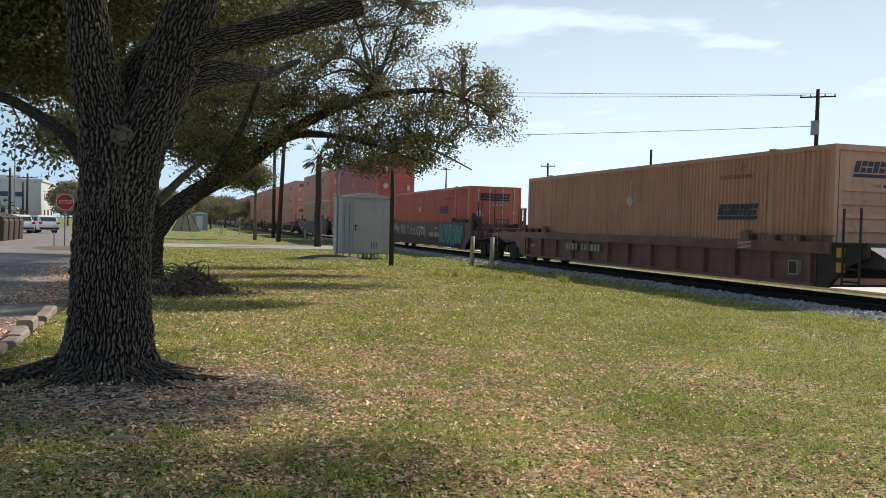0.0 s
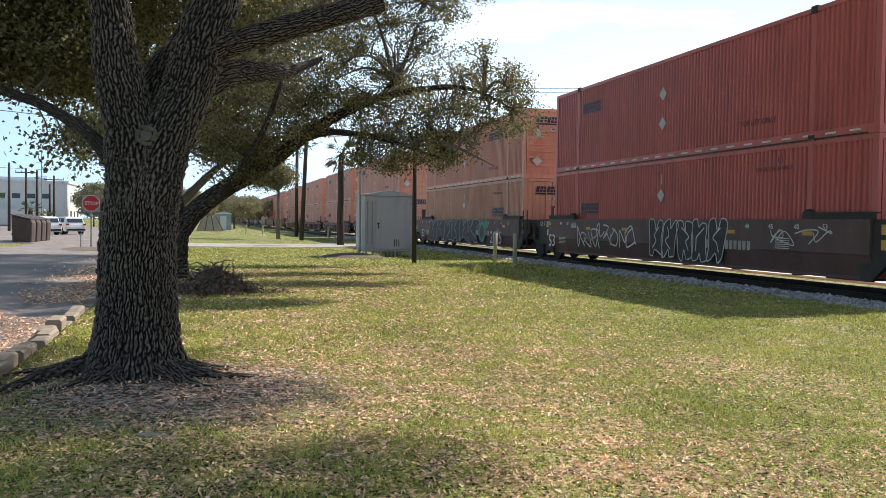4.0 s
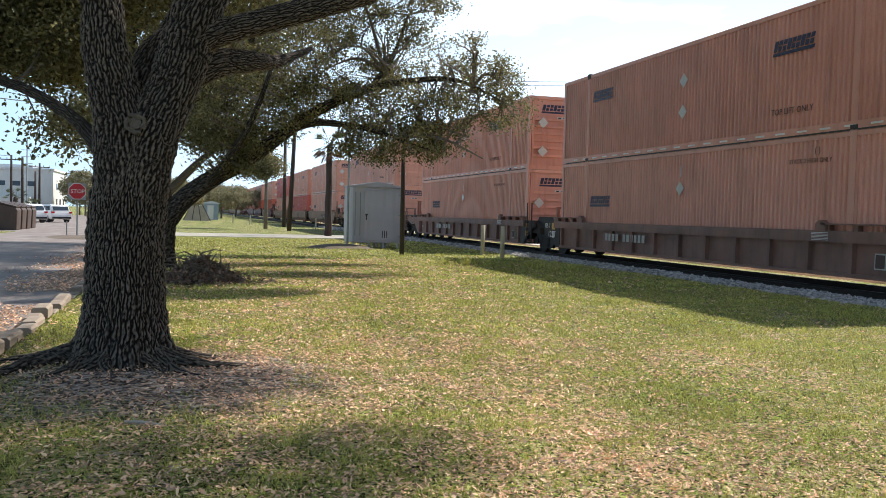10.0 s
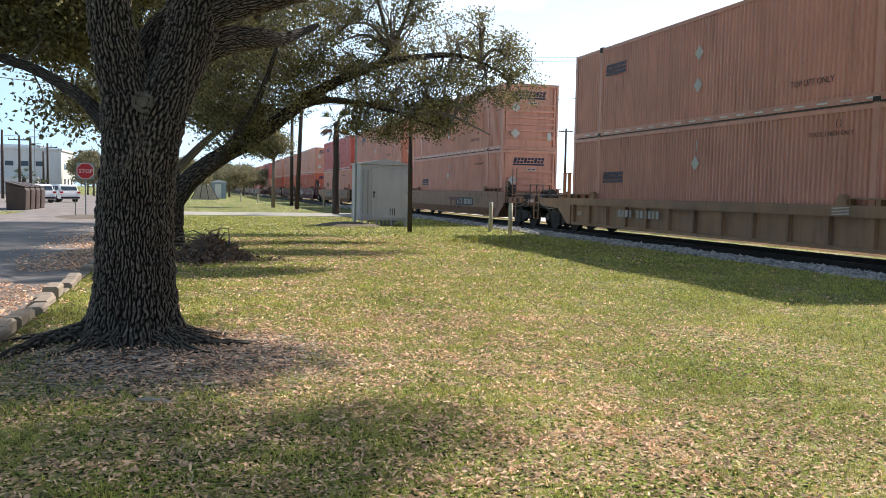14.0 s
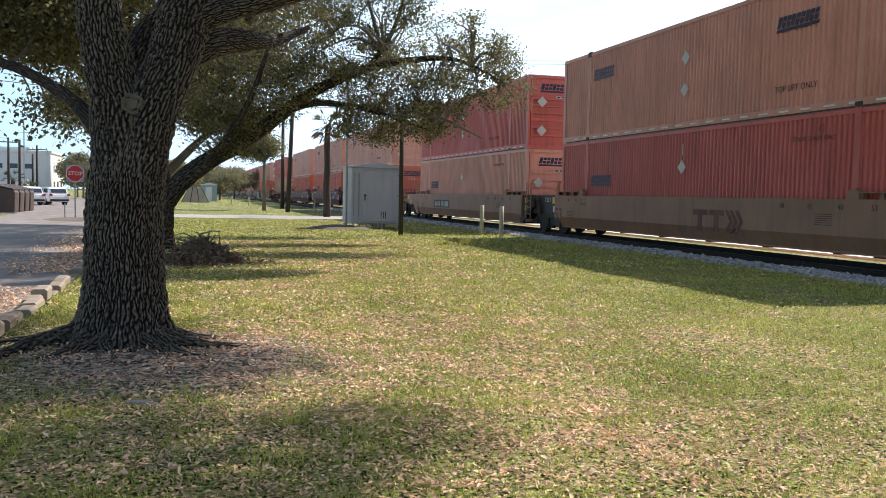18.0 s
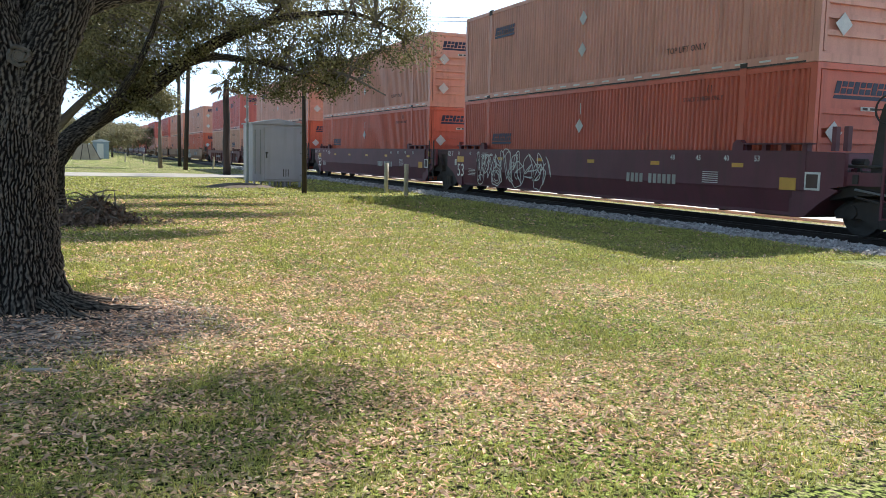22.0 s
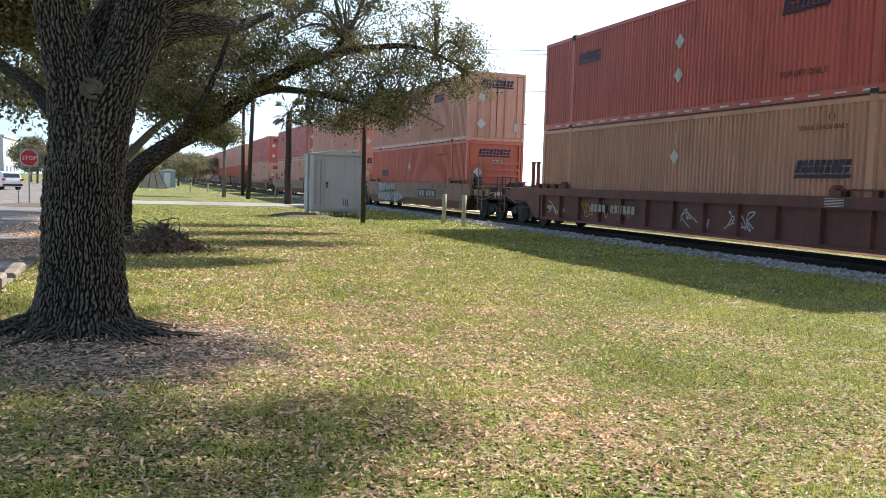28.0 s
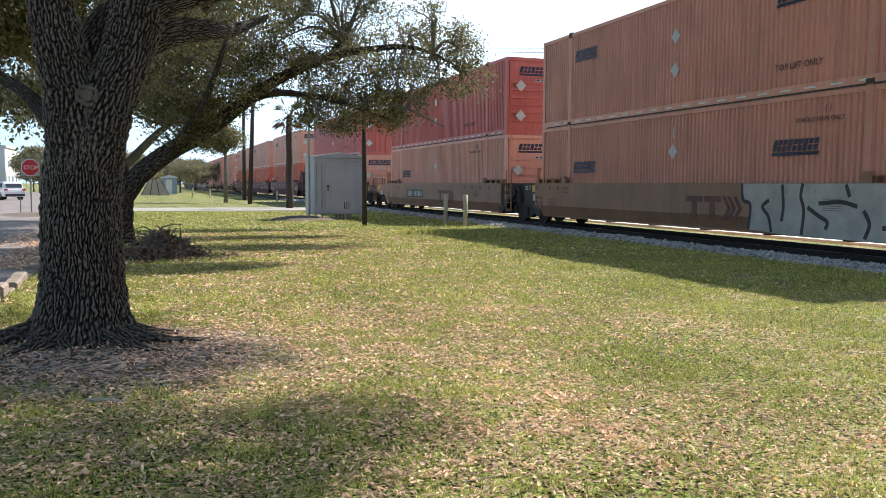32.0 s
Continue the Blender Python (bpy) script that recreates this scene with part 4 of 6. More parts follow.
def bark_height(q):
    """Relief of the bark: long upright plates parted by furrows, cracked across here and there."""
    wx = 0.014 * noise.noise((q.x * 9, q.y * 9, q.z * 5)) + 0.011 * noise.noise((q.x * 20, q.y * 20, q.z * 13))
    wy = 0.014 * noise.noise((q.x * 9 + 7, q.y * 9, q.z * 5 + 3)) + 0.011 * noise.noise((q.x * 20, q.y * 20 + 9, q.z * 13))
    d = noise.voronoi(((q.x + wx) * 34, (q.y + wy) * 34, q.z * 5.2))[0]
    e = max(0.0, min(1.0, (d[1] - d[0]) / 0.55))
    plate = e * (2 - e)
    fine = noise.noise((q.x * 70, q.y * 70, q.z * 34))
    crack = noise.noise((q.x * 22, q.y * 22, q.z * 24 + 5))
    return plate * (0.85 + 0.5 * crack) - 0.72 + 0.2 * fine + 0.3 * min(0.0, abs(crack) * 6 - 0.8)


def bark_tube(name, pts, parent, seg=48, n=14, rough=0.03, flare=None, blunt=False, label=""):
    """A limb whose bark has raised, interlaced ridges. pts: (x, y, z, radius)."""
    path = spline(pts, n)
    verts, faces = [], []
    up = Vector((0.2, 0.97, 0.1))
    run = 0.0
    for i, row in enumerate(path):
        c = Vector(row[:3])
        d = (Vector(path[min(i + 1, len(path) - 1)][:3]) - Vector(path[max(i - 1, 0)][:3])).normalized()
        u = d.cross(up).normalized()
        v = d.cross(u)
        if i:
            run += (c - Vector(path[i - 1][:3])).length
        r0 = row[3]
        rq = max(r0, 0.31) if flare else r0
        for k in range(seg):
            a = 2 * math.pi * k / seg
            q = Vector((math.cos(a) * rq, math.sin(a) * rq, run))
            h = bark_height(q)
            r = r0 * (1 + 0.05 * noise.noise((math.cos(a) * 1.3, math.sin(a) * 1.3, run * 1.2))) + rough * h
            if flare:
                r += flare(a, run)
            verts.append(c + (u * math.cos(a) + v * math.sin(a)) * r)
    m = len(path)
    for i in range(m - 1):
        for k in range(seg):
            faces.append((i * seg + k, i * seg + (k + 1) % seg, (i + 1) * seg + (k + 1) % seg, (i + 1) * seg + k))
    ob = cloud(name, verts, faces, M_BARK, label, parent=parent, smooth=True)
    if blunt:
        bm = bmesh.new()
        last = [bm.verts.new(x) for x in verts[-seg:]]
        bm.faces.new(last)
        part("cut_face", bm, M_BARK, ob)
    return ob


def leaf_cloud(centres, per, sigma, size, lean=0.0):
    n = len(centres) * per
    c = np.repeat(np.asarray(centres), per, 0) + rng.normal(0, 1, (n, 3)) * np.array(sigma)
    a = rng.normal(0, 1, (n, 3))
    a[:, 2] -= lean
    a /= np.linalg.norm(a, axis=1)[:, None]
    b = np.cross(a, rng.normal(0, 1, (n, 3)))
    b /= np.linalg.norm(b, axis=1)[:, None]
    nn = np.cross(a, b)
    l = rng.uniform(0.7, 1.3, (n, 1)) * size
    w = l * rng.uniform(0.24, 0.36, (n, 1))
    v = np.stack([c, c + a * l * 0.45 + b * w + nn * w * 0.35, c + a * l, c + a * l * 0.45 - b * w + nn * w * 0.35], 1)
    return v.reshape(-1, 3), np.arange(n * 4).reshape(-1, 4)


def in_lobe(centre, radii, count):
    p = rng.normal(0, 1, (count, 3))
    p /= np.linalg.norm(p, axis=1)[:, None]
    p *= rng.uniform(0.15, 1, (count, 1)) ** (1 / 2.2)
    return np.asarray(centre) + p * np.asarray(radii)


def oak(name, at, limbs, lobes, per, sigma, size, label, flare=None, twig=0.012, seg=40):
    t = thing(name, label, "tree", "oaks along the street", at=None)
    t.location = at
    nodes = []
    for i, pts in enumerate(limbs):
        local = [(x - at.x, y - at.y, z, r) for x, y, z, r in pts]
        first = i == 0
        bark_tube("trunk" if first else "limb", local, t, seg=seg * 10 if first and flare else seg * 4 if flare else seg, n=56 if first and flare else 36 if flare else 26 if seg > 40 else 12, rough=0.034 if first and flare else min(0.028, pts[0][3] * 0.12), flare=flare if first else None, blunt=pts[-1][3] > 0.1 and not first)
        if not first and pts[-1][3] < 0.1:
            nodes.append(spline(local, 6)[:, :3])
    for c, r, k in lobes:
        if k >= 60:
            c = np.array(c) - np.array(at)
            allp = np.concatenate(nodes)
            s = allp[int(np.argmin(((allp - c) ** 2).sum(1)))]
            for q in range(5):
                e = c + rng.normal(0, 0.5, 3) * np.array(r)
                m = s * 0.5 + e * 0.5 + np.array((0, 0, 0.25))
                pts = [(*s, 0.05), (*m, 0.035), (*e, 0.015)]
                bark_tube("limb", pts, t, seg=8, n=6, rough=0.004)
                nodes.append(spline(pts, 6)[:, :3])
    nodes = np.concatenate(nodes)
    clumps = np.concatenate([in_lobe(np.array(c) - np.array(at), r, k) for c, r, k in lobes])
    bm = bmesh.new()
    for c in clumps:
        j = int(np.argmin(((nodes - c) ** 2).sum(1)))
        s = Vector(nodes[j])
        e = Vector(c)
        mid = s.lerp(e, 0.5) + Vector(rng.normal(0, 0.12, 3)) * (e - s).length * 0.6
        tube(bm, [s, mid, e], [twig * 2.2, twig * 1.4, twig * 0.5], 4, False)
    tw = part("twig_mass", bm, M_BARK, t, "thin grey-brown twigs")
    tw["kind"] = "stuff"
    v, f = leaf_cloud(clumps, per, sigma, size)
    cloud("crown", v, f, M_LEAF, "small dark olive-green oak leaves", kind="stuff", parent=t)
    return t


def flare_a(a, z):
    f = math.exp(-z / 0.19)
    wave = 0.4 + 0.5 * math.cos(6 * a + 0.8) + 0.35 * math.cos(4 * a - 0.5)
    return f * (0.2 + 0.22 * max(0.0, wave)) + 0.025 * math.exp(-z / 0.5)


M_SCAR = mat("healed_wood", lin(102, 94, 84), 0.85, var=0.3, scale=12, fine=60, bump=0.6)


def build_oaks():
    x, y = TREE_A.x, TREE_A.y
    a = oak("oak_tree", TREE_A, [
        [(x - 0.01, y, -0.08, 0.325), (x + 0.01, y, 0.5, 0.325), (x + 0.02, y, 1.05, 0.318), (x + 0.06, y, 1.6, 0.306), (x + 0.11, y + 0.02, 2.0, 0.28), (x + 0.13, y + 0.05, 2.25, 0.2), (x + 0.15, y + 0.1, 2.45, 0.08)],
        [(x + 0.02, y - 0.04, 1.45, 0.25), (x - 0.01, y - 0.06, 1.8, 0.245), (x - 0.03, y - 0.06, 2.1, 0.23), (x - 0.1, y - 0.03, 2.42, 0.205), (x - 0.16, y, 2.72, 0.188), (x - 0.21, y + 0.03, 3.17, 0.165), (x - 0.42, y - 0.1, 4.2, 0.13), (x - 0.9, y - 0.6, 5.8, 0.06)],
        [(x + 0.1, y - 0.04, 1.45, 0.25), (x + 0.16, y - 0.06, 1.8, 0.245), (x + 0.26, y - 0.06, 2.12, 0.225), (x + 0.4, y - 0.03, 2.45, 0.212), (x + 0.5, y + 0.01, 2.78, 0.225), (x + 0.62, y + 0.05, 3.2, 0.21), (x + 0.85, y + 0.2, 3.9, 0.16), (x + 1.4, y + 0.4, 5.4, 0.07)],
        [(x + 0.55, y - 0.02, 2.84, 0.15), (x + 0.84, y - 0.04, 2.95, 0.118), (x + 1.2, y - 0.06, 3.07, 0.112), (x + 1.58, y - 0.08, 3.2, 0.108), (x + 1.85, y - 0.09, 3.29, 0.1), (x + 2.11, y - 0.1, 3.385, 0.098)],
        [(x + 0.5, y + 0.1, 2.56, 0.15), (x + 0.78, y + 0.2, 2.7, 0.13), (x + 1.08, y + 0.6, 2.8, 0.1), (x + 1.4, y + 1.4, 2.95, 0.07), (x + 1.9, y + 2.4, 3.3, 0.03)],
        [(x - 0.15, y + 0.1, 1.8, 0.085), (x - 0.42, y + 0.4, 2.12, 0.062), (x - 0.85, y + 0.75, 2.4, 0.05), (x - 1.4, y + 1.0, 2.62, 0.042), (x - 2.6, y + 1.5, 3.3, 0.03)],
        [(x + 1.0, y + 0.3, 4.6, 0.09), (x + 2.4, y - 0.2, 5.0, 0.07), (x + 4.2, y - 0.8, 5.2, 0.05), (x + 5.6, y - 1.2, 5.2, 0.03)],
        [(x + 0.05, y + 0.25, 2.3, 0.2), (x + 0.22, y + 0.6, 2.75, 0.18), (x + 0.42, y + 1.0, 3.15, 0.15), (x + 0.6, y + 1.6, 3.9, 0.1), (x + 0.7, y + 2.4, 5.0, 0.05)],
    ], [
        ((-1.6, 6.6, 6.3), (4.6, 4.6, 1.5), 420),
        # next two are unseen, added to dim the trunk and shade the street
        ((-3.5, 2.5, 6.0), (3.5, 3.5, 1.2), 150),
        ((0.2, 11.5, 6.6), (3.6, 2.6, 0.9), 130),
        # next four sit out of view, placed to cast the near lawn's shade
        ((2.4, 7.2, 5.2), (1.7, 1.8, 0.7), 120),
        ((4.2, 5.8, 5.2), (1.5, 1.3, 0.6), 104),
        ((3.3, 8.2, 5.3), (1.1, 1.2, 0.6), 78),
        ((4.4, 8.4, 5.9), (1.4, 1.1, 0.6), 70),
        # unseen leaves overhead, added to keep skylight off the trunk
        ((-1.0, 1.0, 5.4), (4.0, 3.6, 0.9), 380),
        ((-2.5, 8.6, 3.5), (1.25, 1.1, 0.5), 200),
        ((-2.05, 8.6, 3.0), (1.0, 0.8, 0.36), 130),
        ((-3.0, 9.4, 4.4), (1.7, 1.4, 0.7), 170),
        ((-1.62, 8.0, 2.14), (0.32, 0.25, 0.14), 6),
        ((-3.7, 8.6, 3.4), (1.2, 1.0, 0.42), 140),
        ((-0.6, 9.3, 4.0), (1.3, 1.2, 0.7), 110),
        # last two are unseen, added to shade trunk and street
        ((3.0, 10.2, 6.4), (2.6, 2.0, 0.7), 150),
        ((0.6, 14.0, 7.2), (3.2, 2.4, 0.8), 150),
    ], 150, (0.17, 0.17, 0.12), 0.052, "large old oak with furrowed grey-brown bark beside the kerb", flare=flare_a, twig=0.006)
    # the old pruning scar and a hanging vine
    bm = bmesh.new()
    disc(bm, (0.1, -0.28, 2.07), "y", 0.05, 0.04, 18, 0.056)
    for rad, fat in ((0.072, 0.019), (0.04, 0.009)):
        ring = [(0.1 + rad * (1 + 0.16 * math.sin(k * 2.1)) * math.cos(k * 0.524), -0.315, 2.07 + rad * (1 + 0.12 * math.cos(k * 1.3)) * math.sin(k * 0.524)) for k in range(13)]
        tube(bm, ring, fat, 6, False)
    part("pruning_scar", bm, M_SCAR, a, "pale healed pruning scar")
    bm = bmesh.new()
    tube(bm, [(0.47, -0.2, 2.45), (0.45, -0.22, 2.2), (0.42, -0.24, 1.98), (0.38, -0.26, 1.9), (0.33, -0.3, 1.92), (0.3, -0.32, 2.0)], 0.005, 6)
    part("vine", bm, M_SCAR, a, "thin bare hanging vine")
    x, y = TREE_B.x - 0.2, TREE_B.y
    oak("oak_tree", TREE_B, [
        [(x, y, -0.1, 0.5), (x, y, 0.35, 0.38), (x + 0.03, y, 0.9, 0.36), (x - 0.05, y, 1.6, 0.36), (x - 0.2, y, 2.4, 0.28), (x - 0.5, y, 4.0, 0.2), (x - 0.8, y, 6.5, 0.1)],
        [(x + 0.1, y, 0.95, 0.26), (x + 0.5, y - 0.1, 1.53, 0.235), (x + 1.2, y - 0.2, 2.1, 0.21), (x + 1.95, y - 0.2, 2.55, 0.185), (x + 2.7, y - 0.2, 3.12, 0.16), (x + 3.5, y - 0.2, 3.75, 0.135), (x + 4.6, y - 0.3, 4.3, 0.105), (x + 5.6, y - 0.4, 4.6, 0.09), (x + 7.0, y - 0.4, 4.75, 0.055), (x + 8.2, y - 0.5, 4.3, 0.025)],
        [(x + 2.9, y - 0.2, 3.3, 0.1), (x + 3.6, y - 0.5, 3.5, 0.085), (x + 4.6, y - 0.8, 3.4, 0.065), (x + 5.5, y - 1.0, 3.15, 0.04), (x + 6.3, y - 1.1, 2.9, 0.02)],
        [(x - 0.05, y + 0.1, 1.3, 0.2), (x + 0.1, y + 0.4, 2.6, 0.15), (x + 1.0, y + 0.8, 4.2, 0.1), (x + 2.6, y + 1.0, 6.2, 0.06)],
        [(x + 4.8, y - 0.3, 4.35, 0.07), (x + 5.4, y - 0.3, 5.2, 0.055), (x + 5.8, y - 0.2, 6.3, 0.03)],
        # two unseen high limbs, added to carry the shading clumps
        [(x - 0.6, y, 5.4, 0.14), (x - 0.2, y - 0.4, 7.2, 0.12), (x + 1.6, y - 1.0, 8.0, 0.1), (x + 4.5, y - 1.6, 8.4, 0.07), (x + 7.0, y - 2.0, 8.5, 0.04)],
        [(x - 0.2, y + 0.4, 6.5, 0.1), (x + 0.6, y + 2.4, 8.6, 0.09), (x + 2.4, y + 4.2, 9.7, 0.07), (x + 5.8, y + 4.2, 9.9, 0.04)],
        [(x - 0.2, y, 2.2, 0.2), (x - 1.2, y + 0.3, 3.6, 0.14), (x - 2.8, y + 0.4, 5.0, 0.07)],
        [(x + 1.0, y - 0.1, 1.9, 0.12), (x + 1.5, y - 0.8, 2.5, 0.1), (x + 2.0, y - 1.4, 3.4, 0.07), (x + 2.4, y - 1.8, 4.6, 0.04)],
    ], [
        ((0.7, 20.0, 3.95), (1.8, 2.0, 1.3), 210),
        ((3.5, 20.2, 5.2), (2.2, 2.4, 1.4), 150),
        ((4.2, 19.2, 3.15), (1.75, 1.2, 0.62), 100),
        ((6.3, 19.7, 4.75), (1.25, 1.4, 1.15), 66),
        ((7.3, 19.6, 4.0), (0.7, 0.8, 0.5), 16),
        ((3.0, 19.5, 4.05), (2.0, 1.3, 0.6), 60),
        ((5.4, 19.4, 3.9), (1.2, 1.2, 0.6), 40),
        ((2.6, 20.3, 7.3), (4.2, 3.6, 1.5), 260),
        ((-2.6, 20.2, 6.4), (2.4, 2.6, 1.5), 150),
        # unseen clump added above the view to shade the street
        ((0.8, 15.6, 6.8), (3.4, 2.4, 0.9), 110),
        ((0.3, 19.6, 2.75), (0.85, 1.0, 0.55), 50),
        # from here on unseen clumps, added to cast shade bands on lawn and street
        ((6.6, 17.2, 8.2), (2.4, 0.8, 0.4), 260),
        ((6.2, 19.2, 8.6), (2.6, 0.7, 0.4), 210),
        ((5.6, 24.0, 9.8), (3.4, 1.0, 0.5), 210),
        ((2.0, 25.0, 9.8), (3.0, 2.0, 0.5), 200),
        ((9.8, 25.3, 9.7), (3.4, 0.7, 0.4), 190),
        ((10.6, 30.0, 11.2), (3.6, 1.0, 0.4), 200),
    ], 92, (0.15, 0.15, 0.1), 0.066, "spreading oak with a low heavy limb over the lawn", seg=64)
    x, y = -1.6, 36.0
    oak("oak_tree", Vector((x, y, 0)), [
        [(x, y, -0.1, 0.5), (x, y, 0.5, 0.36), (x, y, 1.6, 0.33), (x + 0.2, y, 3.2, 0.24), (x + 0.6, y, 6.0, 0.1)],
        [(x + 0.1, y, 1.8, 0.2), (x + 1.6, y, 3.4, 0.15), (x + 3.6, y - 0.3, 5.0, 0.07)],
        [(x - 0.1, y, 1.9, 0.2), (x - 1.6, y, 3.6, 0.14), (x - 3.4, y - 0.3, 5.0, 0.07)],
    # clumps set far off this trunk are added only to shade the street
    ], [((x + 0.3, y, 5.9), (4.0, 3.6, 1.8), 300), ((x + 2.6, y - 7.5, 6.9), (3.4, 4.0, 0.9), 120), ((x + 3.0, y, 4.4), (1.4, 1.6, 0.8), 60), ((x - 3.0, y, 4.6), (1.6, 1.8, 0.9), 70), ((2.5, 28.0, 9.6), (3.4, 3.0, 0.7), 120), ((2.5, 33.5, 11.0), (3.6, 3.0, 0.8), 120), ((0.8, 29.0, 6.2), (2.4, 3.5, 0.8), 110)], 60, (0.3, 0.3, 0.22), 0.12, "street oak standing behind the other oaks", seg=18)


build_oaks()


def small_tree(name, at, trunk_h, lobes, per, size, label, lean=0.0, leaf=None):
    t = thing(name, label, "tree")
    t.location = at
    bm = bmesh.new()
    tube(bm, [(0, 0, -0.1), (lean * 0.4, 0, trunk_h * 0.5), (lean, 0, trunk_h)], [0.16, 0.13, 0.08], 9)
    part("trunk", bm, M_BARK, t, smooth=True)
    clumps = np.concatenate([in_lobe(c, r, k) for c, r, k in lobes])
    bm = bmesh.new()
    for c in clumps[::4]:
        tube(bm, [(lean, 0, trunk_h * 0.85), tuple(c)], [0.035, 0.01], 4, False)
    part("brushwood", bm, M_BARK, t)["kind"] = "stuff"
    v, f = leaf_cloud(clumps, per, (0.35, 0.35, 0.25), size)
    cloud("crown", v, f, leaf or M_LEAF, "loose green foliage", kind="stuff", parent=t)
    return t


def palm(at, h, r=0.19, skirt=True, fan=1.1):
    t = thing("palm_tree", "tall fan palm with a hanging skirt of dry fronds" if skirt else "fan palm with green fronds", "palm")
    t.location = at
    bm = bmesh.new()
    n = 14
    tube(bm, [(0.02 * math.sin(i), 0, h * i / n - 0.1 * (i == 0)) for i in range(n + 1)], [r * (1.25 - 0.35 * i / n) * (1 + 0.06 * (i % 2)) for i in range(n + 1)], 12)
    part("trunk", bm, M_WOODPOLE, t, smooth=True)
    g = np.random.default_rng(int(h * 10))
    for k in range(26 if skirt else 18):
        bm = bmesh.new()
        dry = skirt and k % 2
        a = g.uniform(0, 2 * math.pi)
        el = g.uniform(-1.2, -0.5) if dry else g.uniform(-0.4, 1.2)
        d = Vector((math.cos(a) * math.cos(el), math.sin(a) * math.cos(el), math.sin(el)))
        s = d.cross(Vector((0, 0, 1))).normalized()
        o = Vector((0, 0, h))
        e = o + d * fan * 0.55
        tube(bm, [o, e], [0.02, 0.012], 4)
        for q in range(-5, 6):
            dd = (d + s * q * 0.2 + Vector((0, 0, -0.05 * abs(q)))).normalized()
            p1 = e + dd * fan * 0.55
            w = s.cross(dd).normalized() * 0.02 + s * 0.02
            bm.faces.new([bm.verts.new(z) for z in (e, e + dd * fan * 0.25 + w, p1 - Vector((0, 0, 0.06)), e + dd * fan * 0.25 - w)])
        part("frond", bm, M_DRYLEAF if dry else M_PALM, t)
    return t


M_PALM = mat("palm_frond", lin(92, 100, 62), 0.45, var=0.2, bump=0.0, trans=0.25, island=0.4)
M_DRYLEAF = mat("dry_leaf", lin(118, 92, 70), 0.75, var=0.3, scale=2, fine=12, bump=0.0, trans=0.15, island=0.45)
palm(Vector((7.3, 48.8, 0)), 5.3, 0.17)
small_tree("small_tree", Vector((5.05, 64.5, 0)), 4.2, [((-0.6, 0, 4.7), (1.7, 1.2, 1.0), 110)], 90, 0.14, "slim street tree with a small round crown")

# ---- things on the lawn ----


def build_cabinet():
    c = thing("signal_cabinet", "grey steel railway signal cabinet on short legs", "cabinet")
    c.matrix_world = pose(5.7, 32.4, 0, 0, 0, 3)
    w, d = 1.98, 1.5
    bm = bmesh.new()
    box(bm, 0, w, 0, d, 0.22, 2.42)
    bmesh.ops.bevel(bm, geom=bm.edges[:], offset=0.02, segments=1, affect="EDGES")
    part("body", bm, M_STEEL, c)
    bm = bmesh.new()
    prism(bm, [(-0.06, 2.42), (w + 0.06, 2.42), (w + 0.06, 2.47), (w / 2, 2.64), (-0.06, 2.47)], "y", -0.08, d + 0.08)
    part("roof", bm, M_STEEL, c)
    bm = bmesh.new()
    box(bm, 0.46, w - 0.1, -0.035, 0.0, 0.3, 2.3)
    bmesh.ops.bevel(bm, geom=bm.edges[:], offset=0.012, segments=1, affect="EDGES")
    door = part("door", bm, M_STEEL, c)
    bm = bmesh.new()
    tube(bm, [(0.54, -0.07, 1.12), (0.54, -0.07, 1.36)], 0.022, 8)
    box(bm, 0.5, 0.6, -0.06, -0.035, 1.3, 1.36)
    part("handle", bm, M_BLACK, door, "dark door handle")
    for k in range(3):
        bm = bmesh.new()
        box(bm, 1.2 + 0.09 * k, 1.23 + 0.09 * k, -0.042, -0.03, 0.42, 0.7)
        part("vent_slot", bm, M_BLACK, door)
    for z in (0.45, 1.3, 2.1):
        bm = bmesh.new()
        box(bm, w - 0.12, w - 0.02, -0.05, -0.03, z, z + 0.05)
        part("hinge", bm, M_GALV, door)
    for i in range(4):
        for j in range(2):
            bm = bmesh.new()
            box(bm, 0.06 + i * 0.6, 0.12 + i * 0.6, 0.05 + j * (d - 0.16), 0.13 + j * (d - 0.16), -0.02, 0.22)
            part("leg", bm, M_STEEL, c)
    for k in range(4):
        bm = bmesh.new()
        tube(bm, [(0.95 + 0.16 * k, 0.3, -0.05), (0.95 + 0.16 * k, 0.3, 0.23)], 0.035, 8)
        part("conduit", bm, M_GALV, c)
    for xx in (0.1, 0.3):
        bm = bmesh.new()
        tube(bm, [(xx, -0.03, 0.5), (xx, -0.03, 2.2)], 0.018, 6)
        part("seam_strip", bm, M_GALV, c)
    bm = bmesh.new()
    box(bm, w, w + 0.2, 0.2, 0.5, 1.75, 2.15)
    part("junction_box", bm, M_STEEL, c, "small pale junction box")
    bm = bmesh.new()
    tube(bm, [(-0.12, 0.3, 0.0), (-0.12, 0.3, 5.4)], 0.045, 10)
    solid("mast", bm, M_GALV, "slim galvanised antenna mast beside the signal cabinet", "mast").matrix_world = c.matrix_world


